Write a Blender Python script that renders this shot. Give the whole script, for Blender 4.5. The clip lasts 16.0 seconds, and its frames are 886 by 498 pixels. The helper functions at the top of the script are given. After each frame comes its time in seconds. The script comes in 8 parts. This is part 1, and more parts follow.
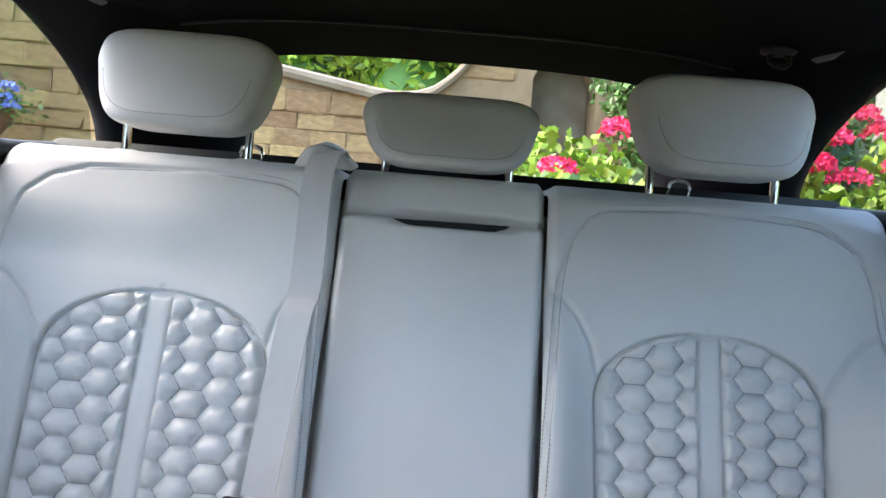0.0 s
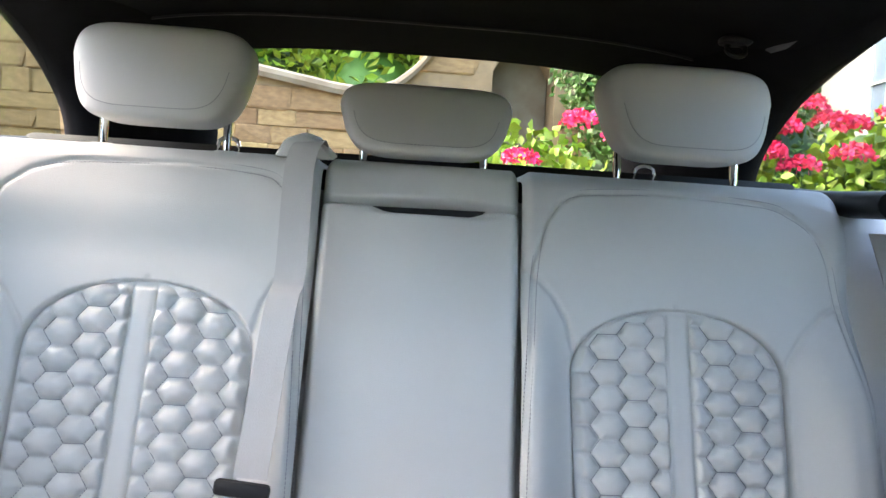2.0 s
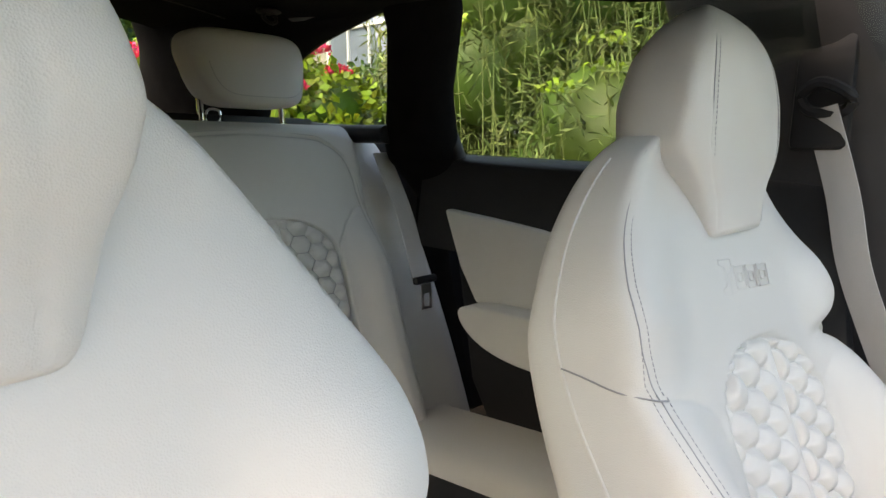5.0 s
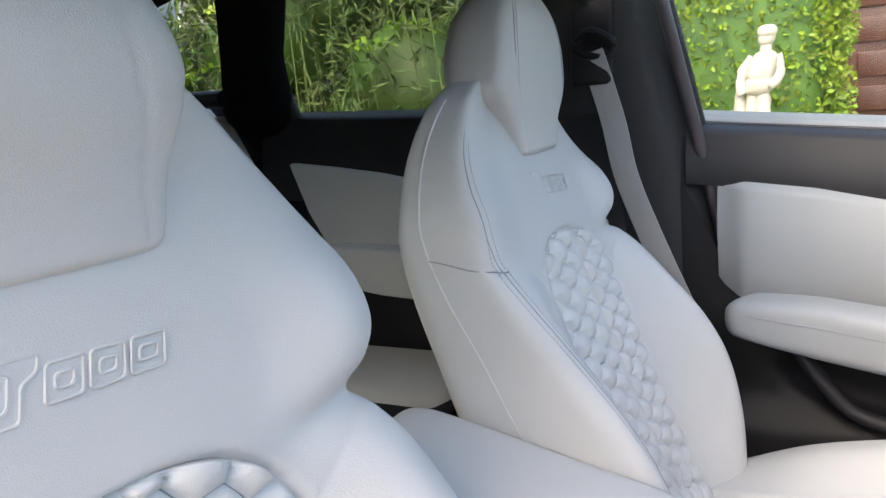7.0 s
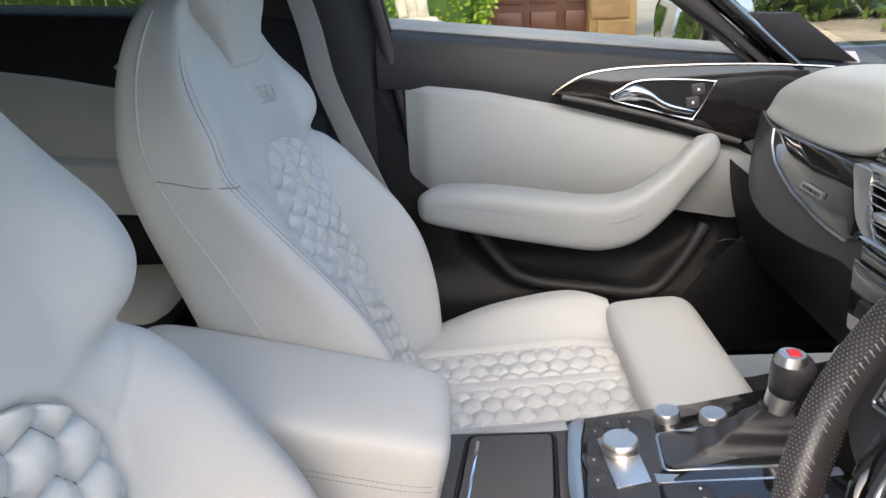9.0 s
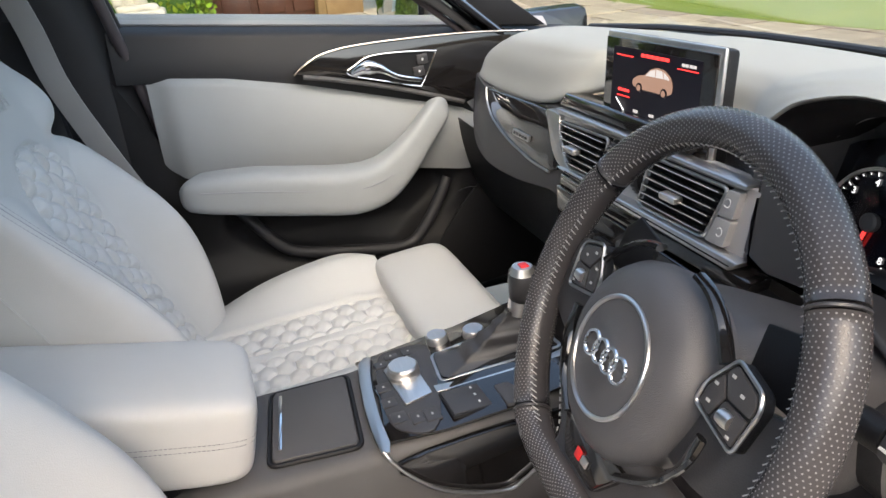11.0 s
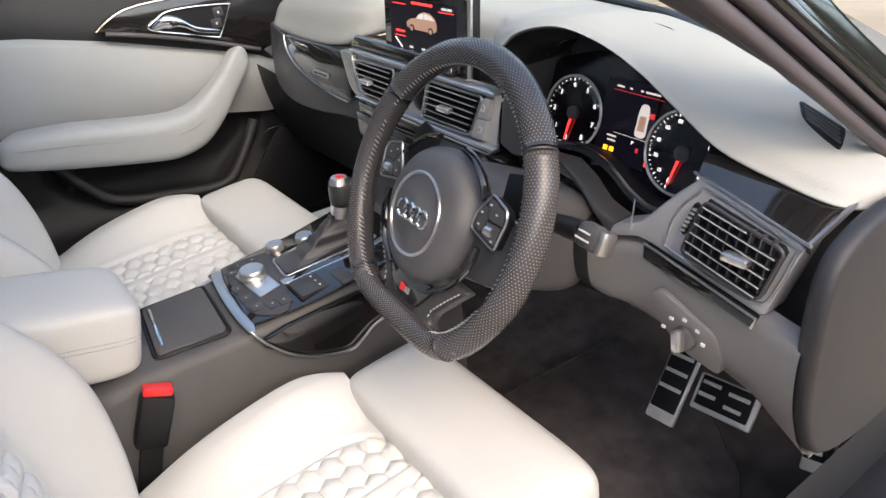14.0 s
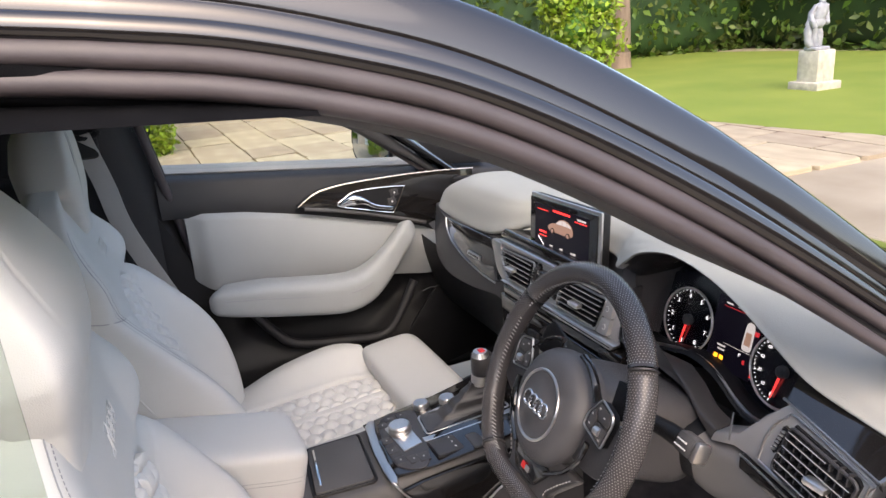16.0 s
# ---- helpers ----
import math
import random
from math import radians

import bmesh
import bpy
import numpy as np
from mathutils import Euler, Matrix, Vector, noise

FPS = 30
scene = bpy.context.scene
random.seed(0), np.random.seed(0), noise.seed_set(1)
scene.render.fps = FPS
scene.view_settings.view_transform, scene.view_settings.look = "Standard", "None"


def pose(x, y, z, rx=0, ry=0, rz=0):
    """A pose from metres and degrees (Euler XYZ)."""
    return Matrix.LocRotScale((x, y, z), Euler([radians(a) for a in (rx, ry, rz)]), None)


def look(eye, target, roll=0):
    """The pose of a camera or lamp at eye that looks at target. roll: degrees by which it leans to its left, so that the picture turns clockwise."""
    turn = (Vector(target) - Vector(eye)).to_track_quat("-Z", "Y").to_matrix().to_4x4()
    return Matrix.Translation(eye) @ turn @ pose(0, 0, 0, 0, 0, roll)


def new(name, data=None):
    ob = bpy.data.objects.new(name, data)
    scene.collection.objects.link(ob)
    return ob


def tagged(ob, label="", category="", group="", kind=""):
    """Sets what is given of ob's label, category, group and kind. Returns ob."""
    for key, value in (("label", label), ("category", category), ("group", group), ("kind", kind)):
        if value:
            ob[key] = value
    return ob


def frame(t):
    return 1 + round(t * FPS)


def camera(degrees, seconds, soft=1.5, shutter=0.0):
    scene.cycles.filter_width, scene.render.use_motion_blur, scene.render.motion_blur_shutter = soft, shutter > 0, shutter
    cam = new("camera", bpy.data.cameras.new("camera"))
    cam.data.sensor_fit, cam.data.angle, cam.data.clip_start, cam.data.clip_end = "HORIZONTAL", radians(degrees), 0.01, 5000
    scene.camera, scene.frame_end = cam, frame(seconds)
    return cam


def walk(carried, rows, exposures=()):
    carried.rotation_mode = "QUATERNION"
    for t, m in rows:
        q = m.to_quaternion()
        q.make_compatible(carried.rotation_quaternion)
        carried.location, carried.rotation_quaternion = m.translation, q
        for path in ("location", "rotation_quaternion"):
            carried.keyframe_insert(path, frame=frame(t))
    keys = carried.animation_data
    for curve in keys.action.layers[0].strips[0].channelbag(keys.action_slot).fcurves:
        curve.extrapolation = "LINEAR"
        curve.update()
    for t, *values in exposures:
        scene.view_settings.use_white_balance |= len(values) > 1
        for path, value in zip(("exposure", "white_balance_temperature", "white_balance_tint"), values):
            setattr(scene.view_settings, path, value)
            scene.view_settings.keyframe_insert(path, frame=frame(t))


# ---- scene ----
cam = camera(63.1, 16.0)
PATH = [
    (0, (0.002, 0.052, 1.071), (0.004, 2.051, 1.015), 4.7),
    (0.5, (0.008, 0.064, 1.073), (-0.128, 2.058, 0.978), 5.6),
    (1, (0.007, 0.058, 1.069), (-0.123, 2.052, 0.979), 5.4),
    (1.5, (0.004, 0.047, 1.066), (-0.045, 2.046, 0.997), 4.9),
    (2, (-0.023, 0.021, 1.057), (0.09, 2.016, 0.996), 3.6),
    (2.5, (-0.062, -0.018, 1.05), (0.294, 1.95, 1.014), 2.8),
    (3, (-0.117, -0.064, 1.04), (0.579, 1.811, 1.028), 2.2),
    (3.5, (-0.184, -0.092, 1.032), (0.748, 1.677, 0.987), 1.3),
    (4, (-0.274, -0.115, 1.03), (0.887, 1.511, 0.951), 1.9),
    (4.5, (-0.364, -0.148, 1.06), (0.975, 1.327, 0.884), 1.0),
    (4.7, (-0.387, -0.147, 1.07), (1.013, 1.265, 0.858), 0.5),
    (6.8, (-0.582, -0.205, 1.041), (1.136, 0.769, 0.724), -6.1),
    (7, (-0.607, -0.207, 1.056), (1.136, 0.701, 0.681), -5.0),
    (7.5, (-0.657, -0.205, 1.066), (1.152, 0.503, 0.589), -3.4),
    (8, (-0.663, -0.179, 1.079), (1.201, 0.258, 0.501), -4.4),
    (8.2, (-0.663, -0.169, 1.087), (1.208, 0.162, 0.463), -3.8),
    (10.3, (-0.764, -0.168, 1.115), (1.059, -0.427, 0.334), -4.5),
    (10.5, (-0.772, -0.16, 1.121), (1.03, -0.502, 0.324), -4.7),
    (11, (-0.801, -0.152, 1.125), (0.94, -0.707, 0.311), -4.5),
    (11.5, (-0.849, -0.145, 1.131), (0.82, -0.869, 0.299), -4.0),
    (12, (-0.909, -0.121, 1.146), (0.692, -0.959, 0.289), -3.6),
    (12.5, (-0.965, -0.087, 1.151), (0.593, -0.992, 0.282), -3.6),
    (13, (-0.999, -0.049, 1.167), (0.519, -0.992, 0.268), -4.1),
    (13.5, (-1.01, -0.013, 1.176), (0.461, -0.985, 0.232), -4.2),
    (14, (-1.02, 0.001, 1.179), (0.405, -1.01, 0.206), -3.7),
    (14.5, (-1.03, 0.034, 1.174), (0.373, -1.007, 0.2), -3.1),
    (15, (-1.085, 0.041, 1.191), (0.356, -0.976, 0.248), -2.1),
    (15.5, (-1.155, 0.039, 1.235), (0.447, -0.824, 0.406), -2.5),
    (16, (-1.153, 0.044, 1.336), (0.593, -0.708, 0.714), -4.1),
]
EXPO = [(0.0, 3.75, 6650, 15), (2.0, 3.95, 7100, 16), (3.2, 3.9, 7800, 16), (4.5, 3.12, 9400, 13), (7.0, 2.32, 7200, 13), (8.0, 1.97, 7100, 12), (10.5, 1.95, 7200, 9), (12.5, 1.92, 7400, 10), (14.5, 2.0, 7200, 12), (16.0, 1.77, 7300, 15)]
walk(cam, [(t, look(e, g, r)) for t, e, g, r in PATH], exposures=EXPO)

# ---- daylight: bright thin overcast ----
world = bpy.data.worlds.new("world")
scene.world = world
world.use_nodes = True
wn, wl = world.node_tree.nodes, world.node_tree.links
SUN_EL, SUN_AZ = 47.0, 280.0
sky = wn.new("ShaderNodeTexSky")
sky.sky_type, sky.sun_disc = "NISHITA", False
sky.sun_elevation, sky.sun_rotation = radians(SUN_EL), radians(SUN_AZ)
sky.dust_density, sky.air_density = 2.5, 1.0
wl.new(sky.outputs[0], wn["Background"].inputs[0])
wn["Background"].inputs[1].default_value = 0.15
sun_data = bpy.data.lights.new("sun", "SUN")
sun_data.energy, sun_data.angle, sun_data.color = 0.24, radians(60), (1.0, 0.95, 0.87)
sun = new("sun", sun_data)
sun_dir = Vector((math.sin(radians(SUN_AZ)) * math.cos(radians(SUN_EL)), math.cos(radians(SUN_AZ)) * math.cos(radians(SUN_EL)), math.sin(radians(SUN_EL))))
sun.matrix_world = look(sun_dir * 40, (0, 0, 0))


# ---- materials ----
def material(name, colour, rough=0.5, metal=0.0, vary=0.0, scale=8.0, bump=0.0, grain=400.0, coat=0.0, spec=0.5, second=None, kind="noise", stretch=(1, 1, 1), island=0.0, rough_vary=0.06):
    """Principled surface with colour variation at two scales and fine relief."""
    m = bpy.data.materials.new(name)
    m.use_nodes = True
    n, l = m.node_tree.nodes, m.node_tree.links
    b = n["Principled BSDF"]
    b.inputs["Roughness"].default_value, b.inputs["Metallic"].default_value = rough, metal
    b.inputs["Coat Weight"].default_value, b.inputs["Specular IOR Level"].default_value = coat, spec
    b.inputs["Coat Roughness"].default_value = 0.05
    tc = n.new("ShaderNodeTexCoord")
    mp = n.new("ShaderNodeMapping")
    mp.inputs["Scale"].default_value = stretch
    l.new(tc.outputs["Object"], mp.inputs[0])
    big = n.new("ShaderNodeTexNoise")
    big.inputs["Scale"].default_value, big.inputs["Detail"].default_value = scale, 6
    l.new(mp.outputs[0], big.inputs["Vector"])
    mix = n.new("ShaderNodeMix")
    mix.data_type = "RGBA"
    dark = second or tuple(c * (1 - vary) for c in colour)
    light = colour if second else tuple(min(1, c * (1 + vary)) for c in colour)
    mix.inputs[6].default_value, mix.inputs[7].default_value = (*dark, 1), (*light, 1)
    ramp = n.new("ShaderNodeMapRange")
    ramp.inputs[1].default_value, ramp.inputs[2].default_value = 0.32, 0.68
    l.new(big.outputs[0], ramp.inputs[0])
    l.new(ramp.outputs[0], mix.inputs[0])
    last = mix.outputs[2]
    if island:
        ob_info = n.new("ShaderNodeObjectInfo")
        geo = n.new("ShaderNodeNewGeometry")
        add = n.new("ShaderNodeMath")
        add.operation = "ADD"
        l.new(ob_info.outputs["Random"], add.inputs[0])
        l.new(geo.outputs["Random Per Island"], add.inputs[1])
        fr = n.new("ShaderNodeMath")
        fr.operation = "FRACT"
        l.new(add.outputs[0], fr.inputs[0])
        rng = n.new("ShaderNodeMapRange")
        rng.inputs[3].default_value, rng.inputs[4].default_value = 1 - island, 1 + island
        l.new(fr.outputs[0], rng.inputs[0])
        hsv = n.new("ShaderNodeHueSaturation")
        l.new(last, hsv.inputs["Color"])
        l.new(rng.outputs[0], hsv.inputs["Value"])
        hue = n.new("ShaderNodeMapRange")
        hue.inputs[3].default_value, hue.inputs[4].default_value = 0.5 - island * 0.05, 0.5 + island * 0.05
        l.new(fr.outputs[0], hue.inputs[0])
        l.new(hue.outputs[0], hsv.inputs["Hue"])
        last = hsv.outputs[0]
    l.new(last, b.inputs["Base Color"])
    if rough_vary:
        rr = n.new("ShaderNodeMapRange")
        rr.inputs[3].default_value, rr.inputs[4].default_value = max(0, rough - rough_vary), min(1, rough + rough_vary)
        l.new(big.outputs[0], rr.inputs[0])
        l.new(rr.outputs[0], b.inputs["Roughness"])
    if bump:
        if kind == "noise":
            fine = n.new("ShaderNodeTexNoise")
            fine.inputs["Detail"].default_value = 4
        else:
            fine = n.new("ShaderNodeTexVoronoi")
        fine.inputs["Scale"].default_value = grain
        l.new(mp.outputs[0], fine.inputs["Vector"])
        bp = n.new("ShaderNodeBump")
        bp.inputs["Strength"].default_value, bp.inputs["Distance"].default_value = bump, 0.001
        l.new(fine.outputs[0], bp.inputs["Height"])
        l.new(bp.outputs[0], b.inputs["Normal"])
    return m


def glowing(name, colour, strength):
    m = bpy.data.materials.new(name)
    m.use_nodes = True
    b = m.node_tree.nodes["Principled BSDF"]
    b.inputs["Base Color"].default_value = (*[c * 0.3 for c in colour], 1)
    b.inputs["Emission Color"].default_value, b.inputs["Emission Strength"].default_value = (*colour, 1), strength
    b.inputs["Roughness"].default_value = 0.3
    return m


def pane_glass(name, tint, gloss=0.03, base=0.02):
    m = bpy.data.materials.new(name)
    m.use_nodes = True
    n, l = m.node_tree.nodes, m.node_tree.links
    n.remove(n["Principled BSDF"])
    tr, gl, mx, fr = n.new("ShaderNodeBsdfTransparent"), n.new("ShaderNodeBsdfGlossy"), n.new("ShaderNodeMixShader"), n.new("ShaderNodeLayerWeight")
    tr.inputs[0].default_value, gl.inputs["Roughness"].default_value = (*tint, 1), gloss
    fr.inputs[0].default_value = 0.5
    pw, ma = n.new("ShaderNodeMath"), n.new("ShaderNodeMath")
    pw.operation, ma.operation = "POWER", "MULTIPLY_ADD"
    pw.inputs[1].default_value, ma.inputs[1].default_value, ma.inputs[2].default_value = 4.0, 0.7, base
    l.new(fr.outputs["Facing"], pw.inputs[0])
    l.new(pw.outputs[0], ma.inputs[0])
    l.new(ma.outputs[0], mx.inputs[0])
    l.new(tr.outputs[0], mx.inputs[1])
    l.new(gl.outputs[0], mx.inputs[2])
    l.new(mx.outputs[0], n["Material Output"].inputs[0])
    return m


LEATHER = material("pale_grey_leather", (0.56, 0.555, 0.535), 0.46, vary=0.035, scale=5, bump=0.22, grain=900, kind="voronoi", spec=0.4)
# darker, bluer copy of the seat leather; holds the strongly lit door down
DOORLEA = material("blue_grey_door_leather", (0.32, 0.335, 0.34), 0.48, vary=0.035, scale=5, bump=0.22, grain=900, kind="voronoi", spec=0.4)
PERF = material("quilted_leather", (0.60, 0.595, 0.575), 0.50, vary=0.03, scale=12, bump=0.25, grain=800, kind="voronoi", spec=0.4)
THREAD = material("grey_thread", (0.27, 0.275, 0.285), 0.8, bump=0.3, grain=1500, vary=0.1)
SEAM = material("seam_shadow_leather", (0.27, 0.275, 0.29), 0.7, vary=0.05)
BELT = material("grey_belt_webbing", (0.47, 0.46, 0.45), 0.62, vary=0.04, scale=30, bump=0.5, grain=900, stretch=(1, 1, 0.3))
BLACKPLA = material("soft_black_plastic", (0.012, 0.012, 0.0135), 0.5, vary=0.15, scale=14, bump=0.25, grain=1200, kind="voronoi", spec=0.3)
DARKGREY = material("dark_grey_soft_trim", (0.085, 0.082, 0.083), 0.52, vary=0.1, scale=9, bump=0.25, grain=1100, kind="voronoi", spec=0.4)
DOORDARK = material("charcoal_door_trim", (0.024, 0.024, 0.027), 0.48, vary=0.1, scale=9, bump=0.25, grain=1100, kind="voronoi", spec=0.4)
KNEE = material("mid_grey_dash_plastic", (0.20, 0.188, 0.18), 0.5, vary=0.08, scale=8, bump=0.25, grain=1000, kind="voronoi")
TITAN = material("satin_titanium_paint", (0.40, 0.388, 0.38), 0.40, metal=0.3, vary=0.06, scale=10)
PIANO = material("gloss_black_lacquer", (0.012, 0.011, 0.011), 0.07, vary=0.2, coat=1.0, rough_vary=0.03)
SILVER = material("satin_aluminium", (0.76, 0.73, 0.70), 0.36, metal=1.0, vary=0.04, scale=40, bump=0.1, grain=900, stretch=(1, 12, 1))
CHROME = material("chrome", (0.82, 0.82, 0.83), 0.09, metal=1.0, vary=0.02)
PEDAL = material("brushed_pedal_steel", (0.78, 0.75, 0.71), 0.40, metal=0.35, vary=0.08, scale=60, bump=0.15, grain=800)
WHEELLEA = material("smooth_black_leather", (0.050, 0.048, 0.050), 0.30, vary=0.15, scale=18, bump=0.2, grain=900, kind="voronoi")
AIRBAG = material("dark_grey_airbag_cover", (0.085, 0.082, 0.085), 0.46, vary=0.08, scale=20, bump=0.3, grain=1100, kind="voronoi")
BRONZE = material("pale_bronze_trim", (0.78, 0.66, 0.55), 0.25, metal=1.0, vary=0.03)
PLATE = material("dark_grey_switch_plate", (0.050, 0.048, 0.050), 0.38, vary=0.06, scale=12, bump=0.15, grain=1200)
DASHPAD = material("pale_grey_dash_skin", (0.37, 0.368, 0.335), 0.6, vary=0.03, scale=5, bump=0.35, grain=700, kind="voronoi", spec=0.28)
HEADLINE = material("black_headlining", (0.008, 0.008, 0.009), 0.95, vary=0.2, scale=25, bump=0.4, grain=900, spec=0.06)
CARPET = material("dark_grey_carpet", (0.105, 0.094, 0.092), 0.95, vary=0.3, scale=22, bump=1.0, grain=700, second=(0.058, 0.052, 0.053), spec=0.1)
# pale colour that stands for sky light on the dark door trim's top
SKYLIT_EDGE = material("pale_skylit_edge", (0.34, 0.335, 0.325), 0.5, vary=0.06, scale=8, bump=0.15, grain=900)
RUBBER = material("black_rubber_seal", (0.070, 0.058, 0.062), 0.42, vary=0.15, scale=15, bump=0.1, grain=500)
PAINT = material("gloss_dark_car_paint", (0.012, 0.011, 0.012), 0.12, coat=1.0, spec=0.5, vary=0.1, rough_vary=0.02)
SILVERTRIM = material("matt_aluminium_trim", (0.62, 0.61, 0.60), 0.36, metal=1.0, vary=0.03)
WHITEPLA = material("printed_white", (0.75, 0.75, 0.73), 0.5)
REDPLA = material("red_plastic", (0.75, 0.03, 0.03), 0.35, vary=0.05)
GLASS = pane_glass("clear_tinted_glass", (0.93, 0.96, 0.94))
REARGLASS = pane_glass("lightly_tinted_rear_glass", (0.74, 0.78, 0.75))
COVER = pane_glass("instrument_cover", (0.9, 0.9, 0.9), 0.04, 0.03)
SCREENBLK = material("dark_display", (0.006, 0.007, 0.012), 0.12, coat=0.6)
GLOW_W = glowing("display_white", (0.85, 0.87, 0.95), 0.6)
GLOW_R = glowing("display_red", (0.9, 0.04, 0.04), 0.75)
GLOW_T = glowing("display_tan", (0.36, 0.22, 0.17), 0.3)
GLOW_RD = glowing("display_dim_red", (0.6, 0.03, 0.04), 0.35)
GLOW_DIM = glowing("display_grey", (0.55, 0.53, 0.55), 0.35)
GLOW_O = glowing("display_amber", (1.0, 0.33, 0.02), 1.3)
GLOW_B = glowing("display_navy", (0.005, 0.004, 0.010), 0.2)


# ---- geometry helpers ----
def geo_from(bm):
    bm.normal_update()
    vs = [v.co.copy() for v in bm.verts]
    bm.verts.index_update()
    fs = [[v.index for v in f.verts] for f in bm.faces]
    bm.free()
    return vs, fs


def join(*geos):
    vs, fs = [], []
    for v, f in geos:
        k = len(vs)
        vs += [tuple(p) for p in v]
        fs += [[i + k for i in q] for q in f]
    return vs, fs


def world_loc(ob):
    p = Vector((0, 0, 0))
    while ob:
        p += ob.location
        ob = ob.parent
    return p


def part(name, geo, mat, parent=None, label="", sharp=38, at=None):
    """Link (verts, faces), given in world places, as one mesh object, under a thing or on its own."""
    if isinstance(geo, bmesh.types.BMesh):
        geo = geo_from(geo)
    v = np.array([tuple(p) for p in geo[0]], dtype=float)
    base = world_loc(parent) if parent else Vector((0, 0, 0))
    here = Vector(at) if at is not None else (Vector(((v[:, 0].min() + v[:, 0].max()) / 2, (v[:, 1].min() + v[:, 1].max()) / 2, v[:, 2].min())))
    me = bpy.data.meshes.new(name)
    me.from_pydata((v - np.array(here)).tolist(), [], geo[1])
    me.materials.append(mat)
    me.polygons.foreach_set("use_smooth", [True] * len(me.polygons))
    if sharp:
        me.set_sharp_from_angle(angle=radians(sharp))
    me.update()
    ob = new(name, me)
    ob.location = here - base
    if parent:
        ob.parent = parent
    if label:
        ob["label"] = label
    return ob


def thing(name, place, label, category, group="", kind=""):
    ob = new(name)
    ob.empty_display_size = 0.05
    ob.location = place
    return tagged(ob, label, category, group, kind)


def box(c, s, bevel=0.0, rot=None, seg=2):
    bm = bmesh.new()
    bmesh.ops.create_cube(bm, size=1)
    for v in bm.verts:
        v.co = Vector((v.co.x * s[0], v.co.y * s[1], v.co.z * s[2]))
    if bevel:
        bmesh.ops.bevel(bm, geom=bm.edges[:], offset=min(bevel, 0.49 * min(s)), segments=seg, profile=0.5, affect="EDGES")
    m = Matrix.Translation(c) @ (rot.to_4x4() if rot else Matrix())
    bmesh.ops.transform(bm, matrix=m, verts=bm.verts[:])
    return geo_from(bm)


def rotm(rx=0, ry=0, rz=0):
    return Euler((radians(rx), radians(ry), radians(rz))).to_matrix()


def prism(loop, depth, bevel=0.0, seg=2):
    """A flat outline of places, thickened along a vector, edges rounded."""
    bm = bmesh.new()
    f = bm.faces.new([bm.verts.new(p) for p in loop])
    r = bmesh.ops.extrude_face_region(bm, geom=[f])
    for v in r["geom"]:
        if isinstance(v, bmesh.types.BMVert):
            v.co += Vector(depth)
    bmesh.ops.recalc_face_normals(bm, faces=bm.faces[:])
    if bevel:
        sharp_edges = [e for e in bm.edges if len(e.link_faces) == 2 and e.calc_face_angle(0) > 0.6]
        bmesh.ops.bevel(bm, geom=sharp_edges, offset=bevel, segments=seg, profile=0.5, affect="EDGES", clamp_overlap=True)
    return geo_from(bm)


def smooth_path(pts, n=8, closed=False):
    """Catmull-Rom through the points."""
    p = [np.array(q, float) for q in pts]
    out = []
    m = len(p)
    for i in range(m if closed else m - 1):
        a, b, c, d = (p[(i - 1) % m], p[i], p[(i + 1) % m], p[(i + 2) % m]) if closed else (p[max(i - 1, 0)], p[i], p[i + 1], p[min(i + 2, m - 1)])
        for k in range(n):
            s = k / n
            out.append(0.5 * (2 * b + (c - a) * s + (2 * a - 5 * b + 4 * c - d) * s * s + (3 * b - a - 3 * c + d) * s ** 3))
    if not closed:
        out.append(p[-1])
    return out


def grid(P, flip=False, wrap=False):
    """A sheet from an array of places [rows][columns]."""
    P = np.array(P, float)
    a, b = P.shape[:2]
    idx = np.arange(a * b).reshape(a, b)
    f = []
    cols = b if wrap else b - 1
    for j in range(cols):
        k = (j + 1) % b
        q = np.stack([idx[:-1, j], idx[:-1, k], idx[1:, k], idx[1:, j]], 1)
        f.append(q[:, ::-1] if flip else q)
    return P.reshape(-1, 3), np.concatenate(f).tolist()


def loft(loops, caps=True, flip=False):
    v, f = grid(loops, flip, True)
    n = len(loops[0])
    if caps:
        f = f + [list(range(n)), list(range(len(v) - n, len(v)))[::-1]]
    return v, f


def tube(path, r, seg=8, closed=False, flat=1.0, up=(0, 0, 1)):
    """A round or flattened bar along a path; r may vary."""
    p = np.array([tuple(q) for q in path], float)
    n = len(p)
    rr = r if hasattr(r, "__len__") else [r] * n
    loops = []
    for i in range(n):
        t = p[(i + 1) % n] - p[i - 1] if closed else p[min(i + 1, n - 1)] - p[max(i - 1, 0)]
        t = t / (np.linalg.norm(t) + 1e-12)
        s = np.cross(t, up)
        if np.linalg.norm(s) < 1e-4:
            s = np.cross(t, (1, 0, 0.01))
        s /= np.linalg.norm(s)
        u = np.cross(s, t)
        loops.append([p[i] + rr[i] * (s * math.cos(a) + flat * u * math.sin(a)) for a in [2 * math.pi * k / seg for k in range(seg)]])
    if closed:
        loops.append(loops[0])
    return loft(loops, caps=not closed, flip=True)


